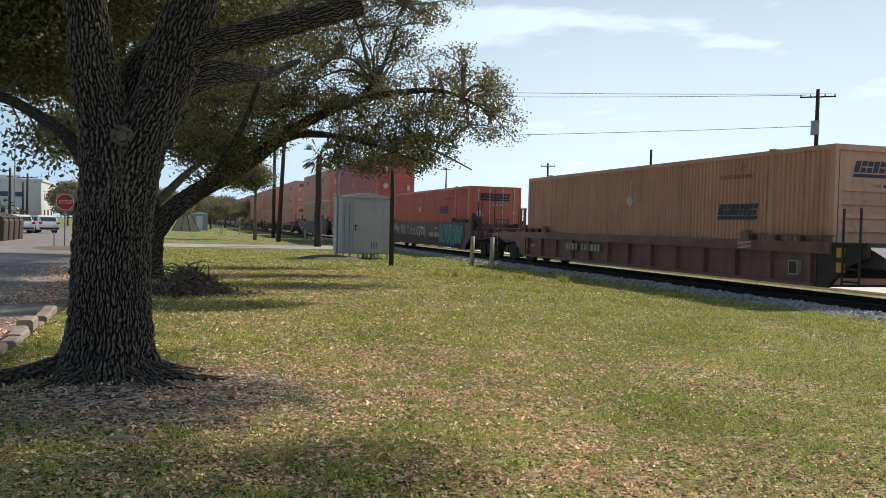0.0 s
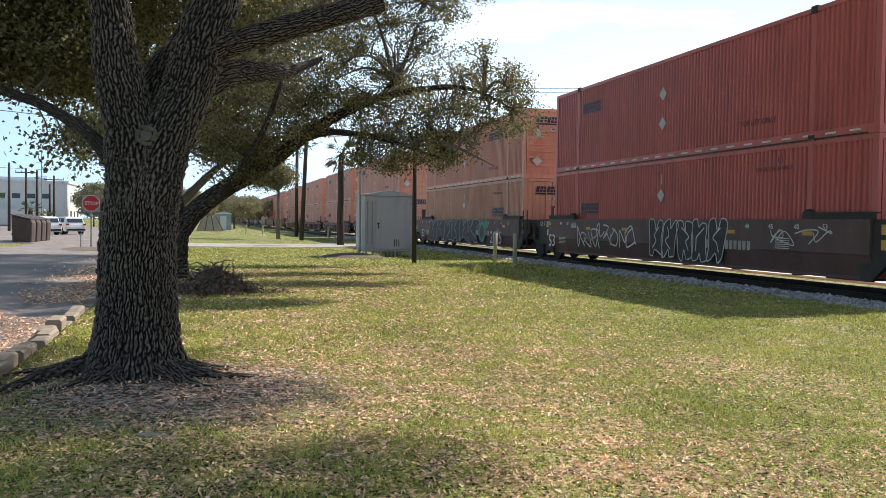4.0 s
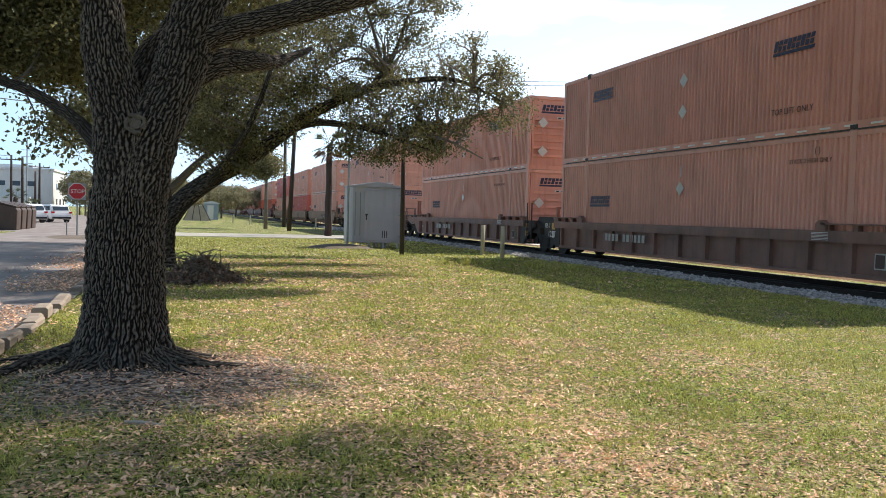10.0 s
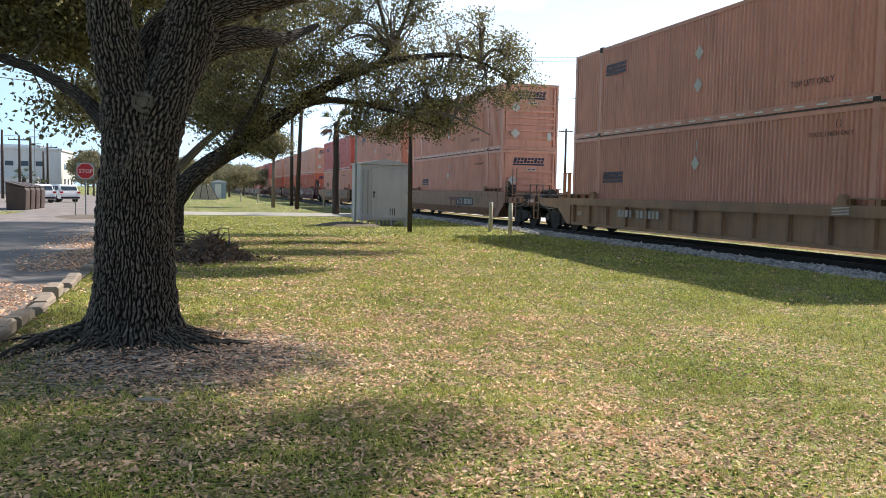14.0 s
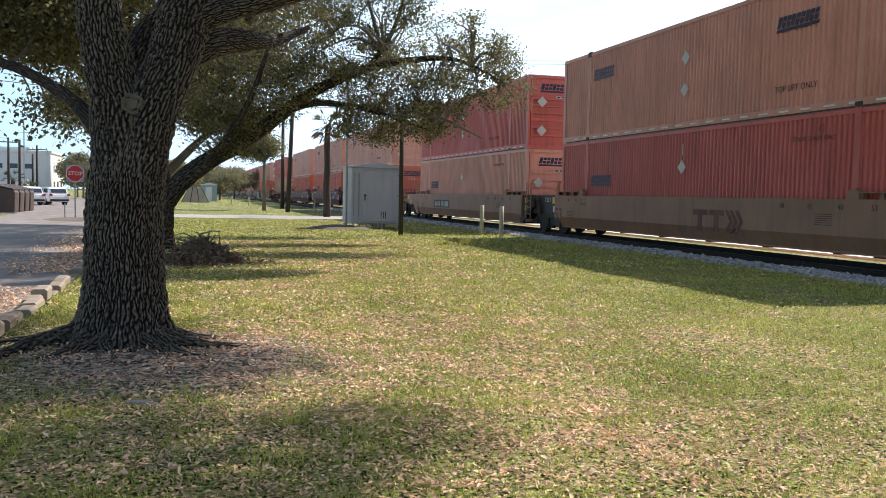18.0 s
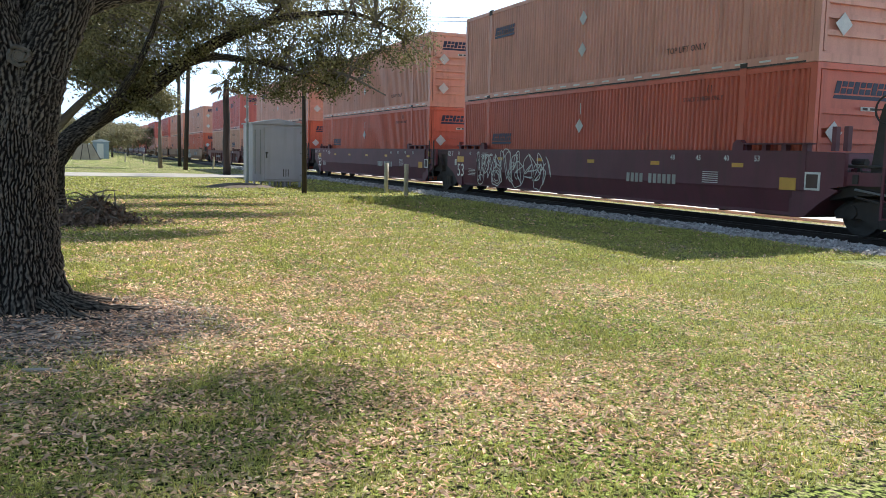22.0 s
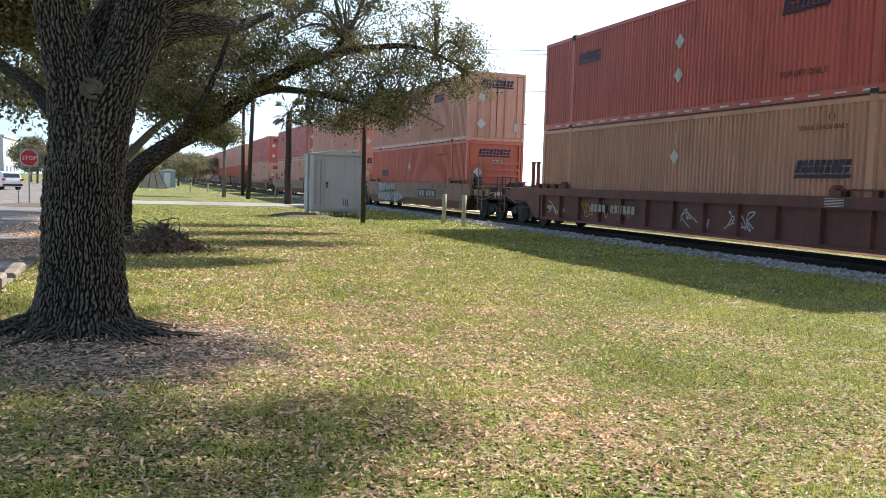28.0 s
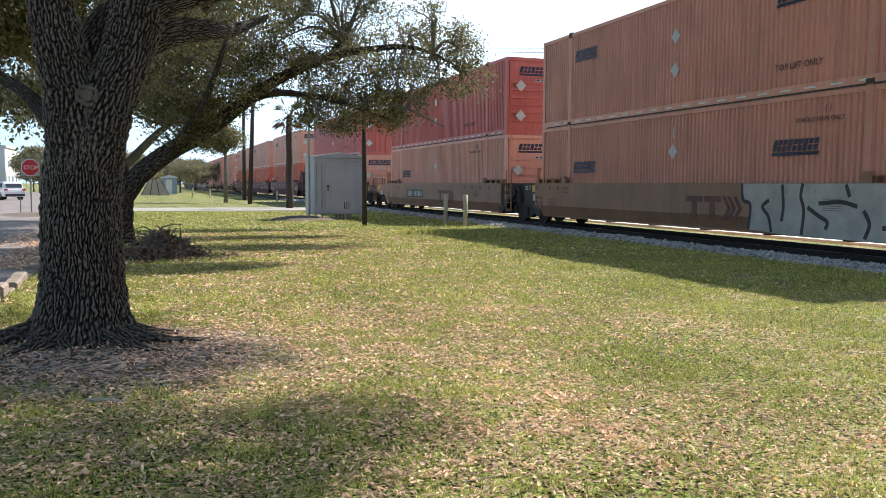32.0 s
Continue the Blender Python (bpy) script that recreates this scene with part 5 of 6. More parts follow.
def timber_pole(at, h, r, label, arms=(), lean=0.0, name="utility_pole"):
    p = thing(name, label, "pole", "utility poles")
    p.location = at
    bm = bmesh.new()
    tube(bm, [(0, 0, -0.1), (lean * 0.5, 0, h * 0.5), (lean, 0, h)], [r, r * 0.88, r * 0.72], 12)
    part("shaft", bm, M_WOODPOLE, p, smooth=True)
    for z, half, turn in arms:
        bm = bmesh.new()
        dx, dy = math.cos(turn) * half, math.sin(turn) * half
        tube(bm, [(lean - dx, -dy, z), (lean + dx, dy, z)], 0.06, 6)
        arm = part("crossarm", bm, M_WOODPOLE, p)
        for s in (-0.95, -0.4, 0.4, 0.95):
            bm = bmesh.new()
            disc(bm, (lean + dx * s, dy * s, z + 0.13), "z", 0.05, 0.09, 8)
            part("insulator", bm, M_GALV, arm)
    return p


build_cabinet()
timber_pole(Vector((6.46, 27.25, 0)), 4.3, 0.085, "dark timber post beside the signal cabinet", lean=-0.03, name="timber_post")
timber_pole(Vector((6.3, 60.0, 0)), 9.0, 0.16, "weathered timber utility pole by the side road", lean=0.35)
timber_pole(Vector((7.4, 74.0, 0)), 9.5, 0.16, "dark timber utility pole beyond the side road")
M_PIPE = mat("weathered_pipe_cream", lin(190, 178, 150), 0.7, var=0.2, scale=4, fine=40)
for q, (px, py) in enumerate(((9.67, 28.2), (9.68, 26.2))):
    bm = bmesh.new()
    tube(bm, [(px, py, -0.1), (px + 0.01, py, 1.06)], [0.075, 0.075], 14)
    b = tagged(new("bollard", finish(bm, "bollard", M_PIPE, True)), "weathered cream pipe bollard at the track side", "bollard", "track side bollards")
    bm = bmesh.new()
    disc(bm, (px + 0.01, py, 1.055), "z", 0.072, 0.012, 14)
    part("cap", bm, M_CONC, b)


def build_stop_sign():
    s = thing("stop_sign", "red octagonal stop sign on a steel post", "road sign")
    s.location = (-5.66, 44.0, -0.12)
    bm = bmesh.new()
    box(bm, -0.03, 0.03, 0.0, 0.04, -0.1, 2.62)
    part("post", bm, M_GALV, s)
    bm = bmesh.new()
    box(bm, -0.4, 0.4, -0.016, -0.008, 1.8, 2.6)
    part("backing_plate", bm, M_GALV, s, "pale square backing plate")
    for r, y, m, nm in ((0.385, -0.024, M_WHITE, "border"), (0.36, -0.03, M_RED, "face")):
        bm = bmesh.new()
        ring = [(r / math.cos(math.pi / 8) * math.cos(math.pi / 8 + k * math.pi / 4), 2.2 + r / math.cos(math.pi / 8) * math.sin(math.pi / 8 + k * math.pi / 4)) for k in range(8)]
        prism(bm, ring, "y", y, y + 0.006)
        part(nm, bm, m, s)
    bm = bmesh.new()
    letters(bm, "STOP", 0.27, end_plane(-0.3, -0.034, 2.11))
    part("lettering", bm, M_WHITE, s, "white letters")
    bm = bmesh.new()
    tube(bm, [(-0.5, 0.3, -0.05), (-0.5, 0.3, 0.75)], 0.03, 8)
    solid("marker_post", bm, M_GALV, "short steel marker post by the stop sign", "post").location = s.location


def low_mound(name, c, rx, ry, h, material, label, seed):
    """A low uneven patch with a ragged rim."""
    bm = bmesh.new()
    top = bm.verts.new((c[0], c[1], c[2] + h))
    last = [top] * 28
    for ring in (0.35, 0.7, 1.0):
        now = []
        for k in range(28):
            a = 2 * math.pi * k / 28
            r = ring * (1 + 0.28 * noise.noise((math.cos(a) * 1.6, math.sin(a) * 1.6, seed)))
            now.append(bm.verts.new((c[0] + rx * r * math.cos(a), c[1] + ry * r * math.sin(a), c[2] + h * (1 - ring ** 2) - 0.02 * (ring == 1.0))))
        for k in range(28):
            j = (k + 1) % 28
            bm.faces.new((top, now[k], now[j])) if ring == 0.35 else bm.faces.new((last[k], now[k], now[j], last[j]))
        last = now
    return solid(name, bm, material, label, "ground", kind="structure", smooth=True)


M_SOIL = mat("bare_soil", lin(116, 102, 88), 0.95, var=0.3, scale=4, fine=40, bump=0.6, dirt=lin(92, 84, 52))
low_mound("verge", (-4.9, 43.0, -0.11), 2.3, 3.2, 0.1, M_SOIL, "trodden verge of soil and thin grass round the sign", 3)
low_mound("soil_patch", (5.1, 31.9, -0.01), 1.6, 1.0, 0.2, M_SOIL, "bare brown soil heaped beside the signal cabinet", 8)
M_RED = mat("sign_red", lin(186, 30, 40), 0.4, var=0.08)
build_stop_sign()


def build_kerb():
    k = thing("kerb", "low concrete kerb with open joints and leaf litter", "kerb", kind="structure")
    bm = bmesh.new()
    vs = [(KERB_X - 0.2, -0.2), (KERB_X + 0.0, -0.2), (KERB_X + 0.0, 0.03), (KERB_X - 0.03, 0.055), (KERB_X - 0.16, 0.05), (KERB_X - 0.185, 0.03)]
    prism(bm, vs, "y", 0.0, 0.45)
    me = finish(bm, "kerb_stone", M_KERB)
    g = np.random.default_rng(3)
    for i in range(96):
        ob = new("kerb_stone", me)
        ob.parent = k
        ob.matrix_basis = pose(g.normal(0, 0.022), -1.5 + 0.475 * i, g.normal(0, 0.012), g.normal(0.8, 0.6), g.normal(0, 1.0), g.normal(0, 1.2))


M_KERB = mat("kerb_concrete", lin(158, 142, 126), 0.85, var=0.2, scale=3, fine=40, bump=0.4, dirt=lin(96, 86, 74), rand=0.12)
build_kerb()


def build_debris():
    d = thing("brush_pile", "pile of cut branches and dead brown leaves on the lawn", "brush pile")
    d.location = (-0.25, 15.6, 0)
    g = np.random.default_rng(11)
    bm = bmesh.new()
    for k in range(130):
        a = g.uniform(0, 2 * math.pi)
        r = abs(g.normal(0, 0.55))
        o = Vector((math.cos(a) * r * 0.8, math.sin(a) * r * 0.6, max(0.02, 0.62 - r * 0.5) * g.uniform(0.1, 1)))
        q = Vector((g.normal(0, 1), g.normal(0, 0.8), g.normal(0, 0.35))).normalized() * g.uniform(0.15, 0.5)
        m = o + q * 0.5 + Vector((0, 0, g.uniform(0, 0.1)))
        e = o + q
        e.z = max(0.01, e.z)
        m.z = max(0.02, m.z)
        tube(bm, [o, m, e], [0.016, 0.011, 0.004], 5, False)
    part("brushwood", bm, M_BARK, d, "thin broken branches")["kind"] = "stuff"
    n = 1500
    r = np.abs(g.normal(0, 0.5, n))
    a = g.uniform(0, 2 * math.pi, n)
    c = np.stack([np.cos(a) * r * 0.9, np.sin(a) * r * 0.7, np.clip(0.44 - r * 0.42, 0.02, 1) * g.uniform(0, 1, n) + 0.02], 1)
    v, f = leaf_cloud(c, 4, (0.07, 0.07, 0.03), 0.075)
    v[:, 2] = np.maximum(v[:, 2], 0.01)
    cloud("leaves", v, f, M_BROWNLEAF, "dead brown leaves", kind="stuff", parent=d)


M_BROWNLEAF = mat("dead_brown_leaf", lin(132, 108, 92), 0.8, var=0.3, scale=2, fine=12, bump=0.0, trans=0.08, island=0.5)
build_debris()

# ---- far street, left ----
M_WALLWHITE = mat("rendered_wall_white", lin(214, 212, 206), 0.8, var=0.06, scale=0.4, fine=10, bump=0.05, dirt=lin(180, 176, 168), dirt_amt=0.4, streak=True)
M_GLASS = mat("dark_window_glass", lin(52, 62, 72), 0.12, var=0.1, bump=0.0)
M_CARWHITE = mat("car_paint_white", lin(232, 232, 234), 0.2, var=0.03, bump=0.0)
M_TYRE = mat("tyre_rubber", lin(34, 34, 36), 0.8, var=0.15)
M_LAMPRED = mat("tail_lamp_red", lin(170, 20, 24), 0.2, var=0.05, bump=0.0)
M_BIN = mat("dumpster_brown", lin(74, 58, 50), 0.6, var=0.2, scale=2, dirt=lin(110, 90, 76))
M_TENT = mat("weathered_canvas_tan", lin(176, 160, 138), 0.9, var=0.15, scale=1.5)
M_BLUEGREY = mat("painted_shed_blue_grey", lin(142, 156, 164), 0.7, var=0.1)
M_METALROOF = mat("corrugated_galvanised_roof", lin(196, 200, 204), 0.35, metal=0.3, var=0.1, stretch=(1, 6, 1))
M_FARLEAF = mat("far_foliage", lin(148, 140, 106), 0.6, var=0.2, bump=0.0, trans=0.25, island=0.4)
M_PALEROAD = mat("pale_gravel_road", lin(224, 220, 210), 0.95, var=0.12, scale=1.5, fine=40, bump=0.3)


def build_pavings():
    bm = bmesh.new()
    box(bm, -80, -9.5, 37.5, 45.5, -0.2, -0.104)
    solid("road_3", bm, M_ASPH, "pale asphalt cross street", "road", kind="structure")
    bm = bmesh.new()
    box(bm, -70, -9.5, 51.5, 149, -0.2, -0.1)
    solid("pavement", bm, M_ASPH, "pale asphalt parking lot before the building", "parking lot", kind="structure")
    bm = bmesh.new()
    box(bm, 17.6, 23.5, -40, 400, -0.3, -0.085)
    solid("road_4", bm, M_PALEROAD, "sunlit pale gravel lane behind the track", "road", kind="structure")


build_pavings()


def build_office():
    b = thing("office_building", "white two-storey rendered office building with a flat roof", "building")
    x0, x1, y0, y1, h = -64, -21.5, 150, 166, 6.9
    bm = bmesh.new()
    box(bm, x0, x1, y0, y1, -0.2, h)
    part("wall", bm, M_WALLWHITE, b)
    bm = bmesh.new()
    box(bm, x0 - 0.2, x1 + 0.2, y0 - 0.2, y1 + 0.2, h, h + 0.35)
    part("parapet", bm, M_WALLWHITE, b)
    for xa, xb, z in ((-44, -34, 1.1), (-33, -25, 0.6)):
        bm = bmesh.new()
        box(bm, xa, xb, y0 + 3, y1 - 3, h + 0.35, h + 0.35 + z)
        part("roof_plant", bm, M_METALROOF, b)
    for k in range(13):
        x = -24.7 - 2.2 * k
        for z0, z1 in ((4.35, 5.1), (1.2, 2.3)):
            bm = bmesh.new()
            box(bm, x - 0.6, x + 0.6, y0 - 0.05, y0 + 0.02, z0, z1)
            w = part("window", bm, M_GLASS, b)
            bm = bmesh.new()
            box(bm, x - 0.68, x + 0.68, y0 - 0.14, y0, z0 - 0.12, z0)
            part("sill", bm, M_WALLWHITE, w)
    for y in (154, 158, 162):
        for z0, z1 in ((3.9, 4.9), (0.9, 2.4)):
            bm = bmesh.new()
            box(bm, x1 - 0.02, x1 + 0.05, y - 0.7, y + 0.7, z0, z1)
            part("window", bm, M_GLASS, b)
    bm = bmesh.new()
    box(bm, -33, -24.5, y0 - 3, y0, 0, 2.6)
    part("entrance_porch", bm, M_WALLWHITE, b)


build_office()


def build_car(at, turn, label):
    c = thing("parked_car", label, "car", "parked cars")
    c.matrix_world = pose(*at, 0, 0, turn)
    w = 0.9
    bm = bmesh.new()
    prism(bm, [(0.05, 0.35), (0.0, 0.6), (0.03, 0.96), (0.25, 1.02), (3.1, 1.0), (4.3, 0.95), (4.72, 0.78), (4.8, 0.45), (4.7, 0.3), (0.2, 0.28)], "x", -w, w)
    bmesh.ops.bevel(bm, geom=bm.edges[:], offset=0.07, segments=2, affect="EDGES")
    part("body", bm, M_CARWHITE, c, smooth=False)
    bm = bmesh.new()
    prism(bm, [(0.1, 0.98), (0.42, 1.45), (0.75, 1.54), (2.3, 1.53), (2.7, 1.42), (3.4, 1.0)], "x", -w + 0.13, w - 0.13)
    bmesh.ops.bevel(bm, geom=bm.edges[:], offset=0.06, segments=2, affect="EDGES")
    part("cabin", bm, M_CARWHITE, c)
    bm = bmesh.new()
    prism(bm, [(0.12, 1.06), (0.34, 1.38), (0.42, 1.38), (0.2, 1.06)], "x", -w + 0.24, w - 0.24)
    part("rear_window", bm, M_GLASS, c)
    for s in (-1, 1):
        for ya, yb in ((0.6, 1.3), (1.4, 2.2), (2.3, 2.85)):
            bm = bmesh.new()
            box(bm, s * (w - 0.13) - 0.01, s * (w - 0.13) + 0.01, ya, yb, 1.06, 1.4)
            part("side_window", bm, M_GLASS, c)
        bm = bmesh.new()
        box(bm, s * 0.75 - 0.12, s * 0.75 + 0.12, -0.03, 0.06, 0.8, 0.95)
        part("tail_lamp", bm, M_LAMPRED, c)
        for y in (0.85, 3.85):
            bm = bmesh.new()
            disc(bm, (s * 0.8, y, 0.34), "x", 0.34, 0.12, 20)
            wh = part("wheel", bm, M_TYRE, c)
            bm = bmesh.new()
            disc(bm, (s * 0.92, y, 0.34), "x", 0.22, 0.02, 14)
            part("rim", bm, M_GALV, wh)
    bm = bmesh.new()
    box(bm, -0.8, 0.8, -0.04, 0.08, 0.34, 0.5)
    part("bumper", bm, M_TYRE, c)
    return c


build_car((-12.4, 76.0, -0.1), 32, "white sport utility car parked rear outwards")
build_car((-10.9, 79.0, -0.1), 32, "white sport utility car parked beside another")


def build_dumpster(at):
    d = thing("dumpster", "dark brown steel dumpster with a sloping lid", "dumpster", "dumpsters at the kerb")
    d.location = at
    bm = bmesh.new()
    prism(bm, [(-0.5, 0.0), (0.5, 0.0), (0.55, 1.15), (0.45, 1.3), (-0.55, 1.55)], "y", 0, 1.25)
    bmesh.ops.bevel(bm, geom=bm.edges[:], offset=0.03, segments=1, affect="EDGES")
    part("bin", bm, M_BIN, d)
    bm = bmesh.new()
    prism(bm, [(-0.6, 1.57), (0.5, 1.31), (0.5, 1.36), (-0.6, 1.63)], "y", -0.06, 1.3)
    part("lid", bm, M_BIN, d)
    for z in (0.45, 0.8):
        bm = bmesh.new()
        box(bm, -0.53, 0.53, -0.05, 0, z, z + 0.07)
        part("band", bm, M_BIN, d)
    return d


first = build_dumpster(Vector((-10.4, 53.0, -0.1)))
for k in range(1, 4):
    copy_thing(first, pose(-10.4 + 0.02 * k, 53.0 + 1.6 * k, -0.1))

for x, y, h, arm in ((-19.5, 96, 7.0, False), (-19.35, 104, 6.9, True), (-16.2, 92, 6.1, False), (-17.7, 112, 6.5, True), (-19.1, 118, 5.7, False)):
    timber_pole(Vector((x, y, -0.1)), h, 0.15, "timber utility pole along the far street", arms=((h - 0.5, 1.1, 0.1),) if arm else ())
bm = bmesh.new()
tube(bm, [(-23.7, 140, 0), (-23.7, 140, 11.4)], 0.08, 6)
for z in (7.5, 8.5, 9.5):
    tube(bm, [(-24.5, 140, z), (-22.9, 140, z)], 0.04, 4)
solid("radio_mast", bm, M_GALV, "slim steel radio mast by the office", "mast")
palm(Vector((-19.6, 108, -0.1)), 2.3, 0.25, False, 1.3)
palm(Vector((-16.4, 100, -0.1)), 1.4, 0.2, False, 1.0)
palm(Vector((-18.6, 84, -0.1)), 3.0, 0.22, False, 1.3)
for x, y, z, r in ((-15.0, 135, 4.2, 3.4), (-11.0, 175, 5.0, 5.0), (-4, 190, 5.0, 6.0), (-17.5, 150, 4.0, 3.0), (4, 170, 4, 6.0), (-2.0, 128, 3.6, 4.2), (4.5, 140, 3.6, 4.2), (8.0, 165, 4.0, 5.0)):
    small_tree("broadleaf_tree", Vector((x, y, -0.1)), z * 0.7, [((0, 0, z), (r, r * 0.8, z * 0.55), 110)], 55, 0.32, "broad street tree with olive foliage at the far road", leaf=M_FARLEAF)


def build_far_lawn():
    t = thing("canvas_shelter", "weathered tan canvas shelter on the far lawn", "shelter")
    t.location = (0.4, 104, 0)
    bm = bmesh.new()
    vs = [bm.verts.new(p) for p in ((-1.5, 0, 0), (1.6, 0, 0), (1.6, 3, 0), (-1.5, 3, 0), (-0.7, 0.5, 1.75), (0.7, 0.5, 1.75), (0.7, 2.5, 1.75), (-0.7, 2.5, 1.75))]
    for f in ((0, 1, 5, 4), (1, 2, 6, 5), (2, 3, 7, 6), (3, 0, 4, 7), (4, 5, 6, 7)):
        bm.faces.new([vs[i] for i in f])
    part("canvas", bm, M_TENT, t)
    for x in (-1.5, -0.5, 0.5, 1.6):
        bm = bmesh.new()
        tube(bm, [(x, -0.03, 0), (x * 0.45, 0.47, 1.78)], 0.04, 5)
        part("pole", bm, M_WOODPOLE, t)
    s = thing("shed", "small blue-grey shed at the far lawn's edge", "shed")
    s.location = (2.4, 118, 0)
    bm = bmesh.new()
    box(bm, -0.95, 0.95, 0, 2.2, 0, 2.15)
    part("wall", bm, M_BLUEGREY, s)
    bm = bmesh.new()
    prism(bm, [(-1.1, 2.15), (1.1, 2.15), (1.1, 2.22), (0, 2.5), (-1.1, 2.22)], "y", -0.15, 2.35)
    part("roof", bm, M_METALROOF, s)
    bm = bmesh.new()
    box(bm, -0.5, 0.3, -0.03, 0, 0.05, 1.9)
    part("door", bm, M_WALLWHITE, s)
    for x, y in ((3.9, 90), (5.2, 84), (8.6, 58), (9.0, 66)):
        bm = bmesh.new()
        tube(bm, [(x, y, -0.1), (x + 0.05, y, 0.9)], 0.07, 8)
        solid("marker_post", bm, M_PIPE, "pale marker post beside the track", "post")


build_far_lawn()

# ---- beyond the track, right ----


def main_pole():
    p = timber_pole(Vector((47.8, 55.7, 0)), 13.0, 0.2, "tall timber power pole with a transformer and street lamp", arms=((12.4, 1.3, -0.7),))
    bm = bmesh.new()
    disc(bm, (-0.42, -0.3, 9.9), "z", 0.32, 0.55, 14)
    part("transformer", bm, M_GALV, p, "grey transformer can")
    bm = bmesh.new()
    tube(bm, [(0, 0, 7.7), (-1.0, 0.8, 8.1), (-2.0, 1.6, 8.2)], 0.05, 6)
    arm = part("lamp_arm", bm, M_GALV, p)
    bm = bmesh.new()
    box(bm, -2.6, -1.95, 1.5, 1.82, 8.1, 8.26)
    part("lamp_head", bm, M_GALV, arm)
    for z in (6.6, 7.0, 7.4):
        bm = bmesh.new()
        disc(bm, (0.22, 0, z), "x", 0.07, 0.1, 8)
        part("insulator", bm, M_GALV, p)


main_pole()
for y, h in ((81, 10.2), (108, 10.4), (155, 12.5)):
    timber_pole(Vector((48, y, 0)), h, 0.17, "timber utility pole beyond the track", arms=((h - 0.4, 1.0, -0.7),) if y > 100 else ())
for a, b, sag in (((47.8, 55.7, 10.1), (-6.0, 98, 10.1), 0.4), ((47.3, 56.4, 12.6), (-6.0, 99, 15.6), 0.5), ((48.5, 55.0, 12.6), (-6.0, 97, 16.1), 0.5), ((-19.35, 104, 6.7), (-60, 60, 8.0), 0.5), ((-30.0, 30, 7.2), (-4.0, 60, 7.6), 0.3)):
    bm = bmesh.new()
    a, b = Vector(a), Vector(b)
    tube(bm, [a.lerp(b, k / 14) - Vector((0, 0, sag * 4 * (k / 14) * (1 - k / 14))) for k in range(15)], 0.022, 4)
    solid("power_line", bm, M_BLACK, "thin black overhead power line", "cable", "overhead lines")


def build_mill():
    m = thing("grain_shed", "pale metal shed with a grey hopper on its ridge", "shed")
    m.matrix_world = pose(76, 87, 0, 0, 0, -20)
    bm = bmesh.new()
    prism(bm, [(-5, 0), (5, 0), (5, 2.6), (0, 5.4), (-5, 2.6)], "y", 0, 16)
    part("wall", bm, M_METALROOF, m)
    for k in range(9):
        bm = bmesh.new()
        prism(bm, [(-5.15, 2.55), (-5.05, 2.5), (0.02, 5.36), (0.0, 5.5)], "y", -0.2 + k * 1.8, 1.45 + k * 1.8)
        part("roof_sheet", bm, M_METALROOF, m)
    bm = bmesh.new()
    box(bm, -1.3, 0.6, 1, 3, 4.4, 6.3)
    part("hopper", bm, M_GALV, m)
    bm = bmesh.new()
    box(bm, -3.4, -2.2, -1.5, 0.2, 0, 5.6)
    part("elevator", bm, M_GALV, m)
    copy_thing(m, pose(92, 84, 0, 0, 0, -28))
    bm = bmesh.new()
    box(bm, 70, 104, 90, 104, 0, 3.6)
    w = solid("warehouse", bm, M_WALLWHITE, "long low white warehouse far behind the track", "building")
    bm = bmesh.new()
    box(bm, 69.8, 104.2, 89.8, 104.2, 3.6, 3.9)
    part("roof", bm, M_METALROOF, w)
    for x, y in ((35.0, 150),):
        f = thing("flood_light", "steel mast with a pair of flood lamps", "flood light")
        f.location = (x, y, 0)
        bm = bmesh.new()
        tube(bm, [(0, 0, 0), (0, 0, 6.6)], 0.08, 8)
        tube(bm, [(-0.9, 0, 6.5), (0.9, 0, 6.5)], 0.05, 6)
        part("mast", bm, M_GALV, f)
        for s in (-0.8, 0.8):
            bm = bmesh.new()
            box(bm, s - 0.3, s + 0.3, -0.2, 0.2, 6.55, 6.95)
            part("lamp_head", bm, M_BLACK, f)


build_mill()
for x, y, z, r in ((52, 68, 2.6, 2.0), (45, 84, 3.0, 2.6), (60, 110, 4, 4), (44, 130, 4, 4), (70, 58, 3, 2.6), (38, 170, 4, 5), (80, 100, 4, 5)):
    small_tree("broadleaf_tree", Vector((x, y, 0)), z * 0.6, [((0, 0, z), (r, r * 0.8, z * 0.5), 70)], 50, 0.26, "low bushy tree beyond the track", leaf=M_FARLEAF)

# ---- paint on the wagons ----


def strokes(wagon, lines, width, material, label, name="graffiti", x=-1.508):
    """Sprayed strokes: ribbons through (y, z) points on a wagon's near side."""
    bm = bmesh.new()
    for line in lines:
        p = spline([(y, z, 0) for y, z in line], 5)[:, :2]
        last = None
        for i in range(len(p)):
            d = p[min(i + 1, len(p) - 1)] - p[max(i - 1, 0)]
            n = np.array((-d[1], d[0])) / (np.linalg.norm(d) + 1e-9) * width / 2
            pair = [bm.verts.new((x, *(p[i] + n))), bm.verts.new((x, *(p[i] - n)))]
            if last:
                bm.faces.new((last[0], pair[0], pair[1], last[1]))
            last = pair
    ob = part(name, bm, material, wagon, label)
    if len(lines) > 1:
        ob["kind"] = "stuff"
    return ob


def fill(wagon, outlines, material, label, x=-1.506):
    for o in outlines:
        bm = bmesh.new()
        bm.faces.new([bm.verts.new((x, a, b)) for a, b in o])
        part("graffiti", bm, material, wagon, label)


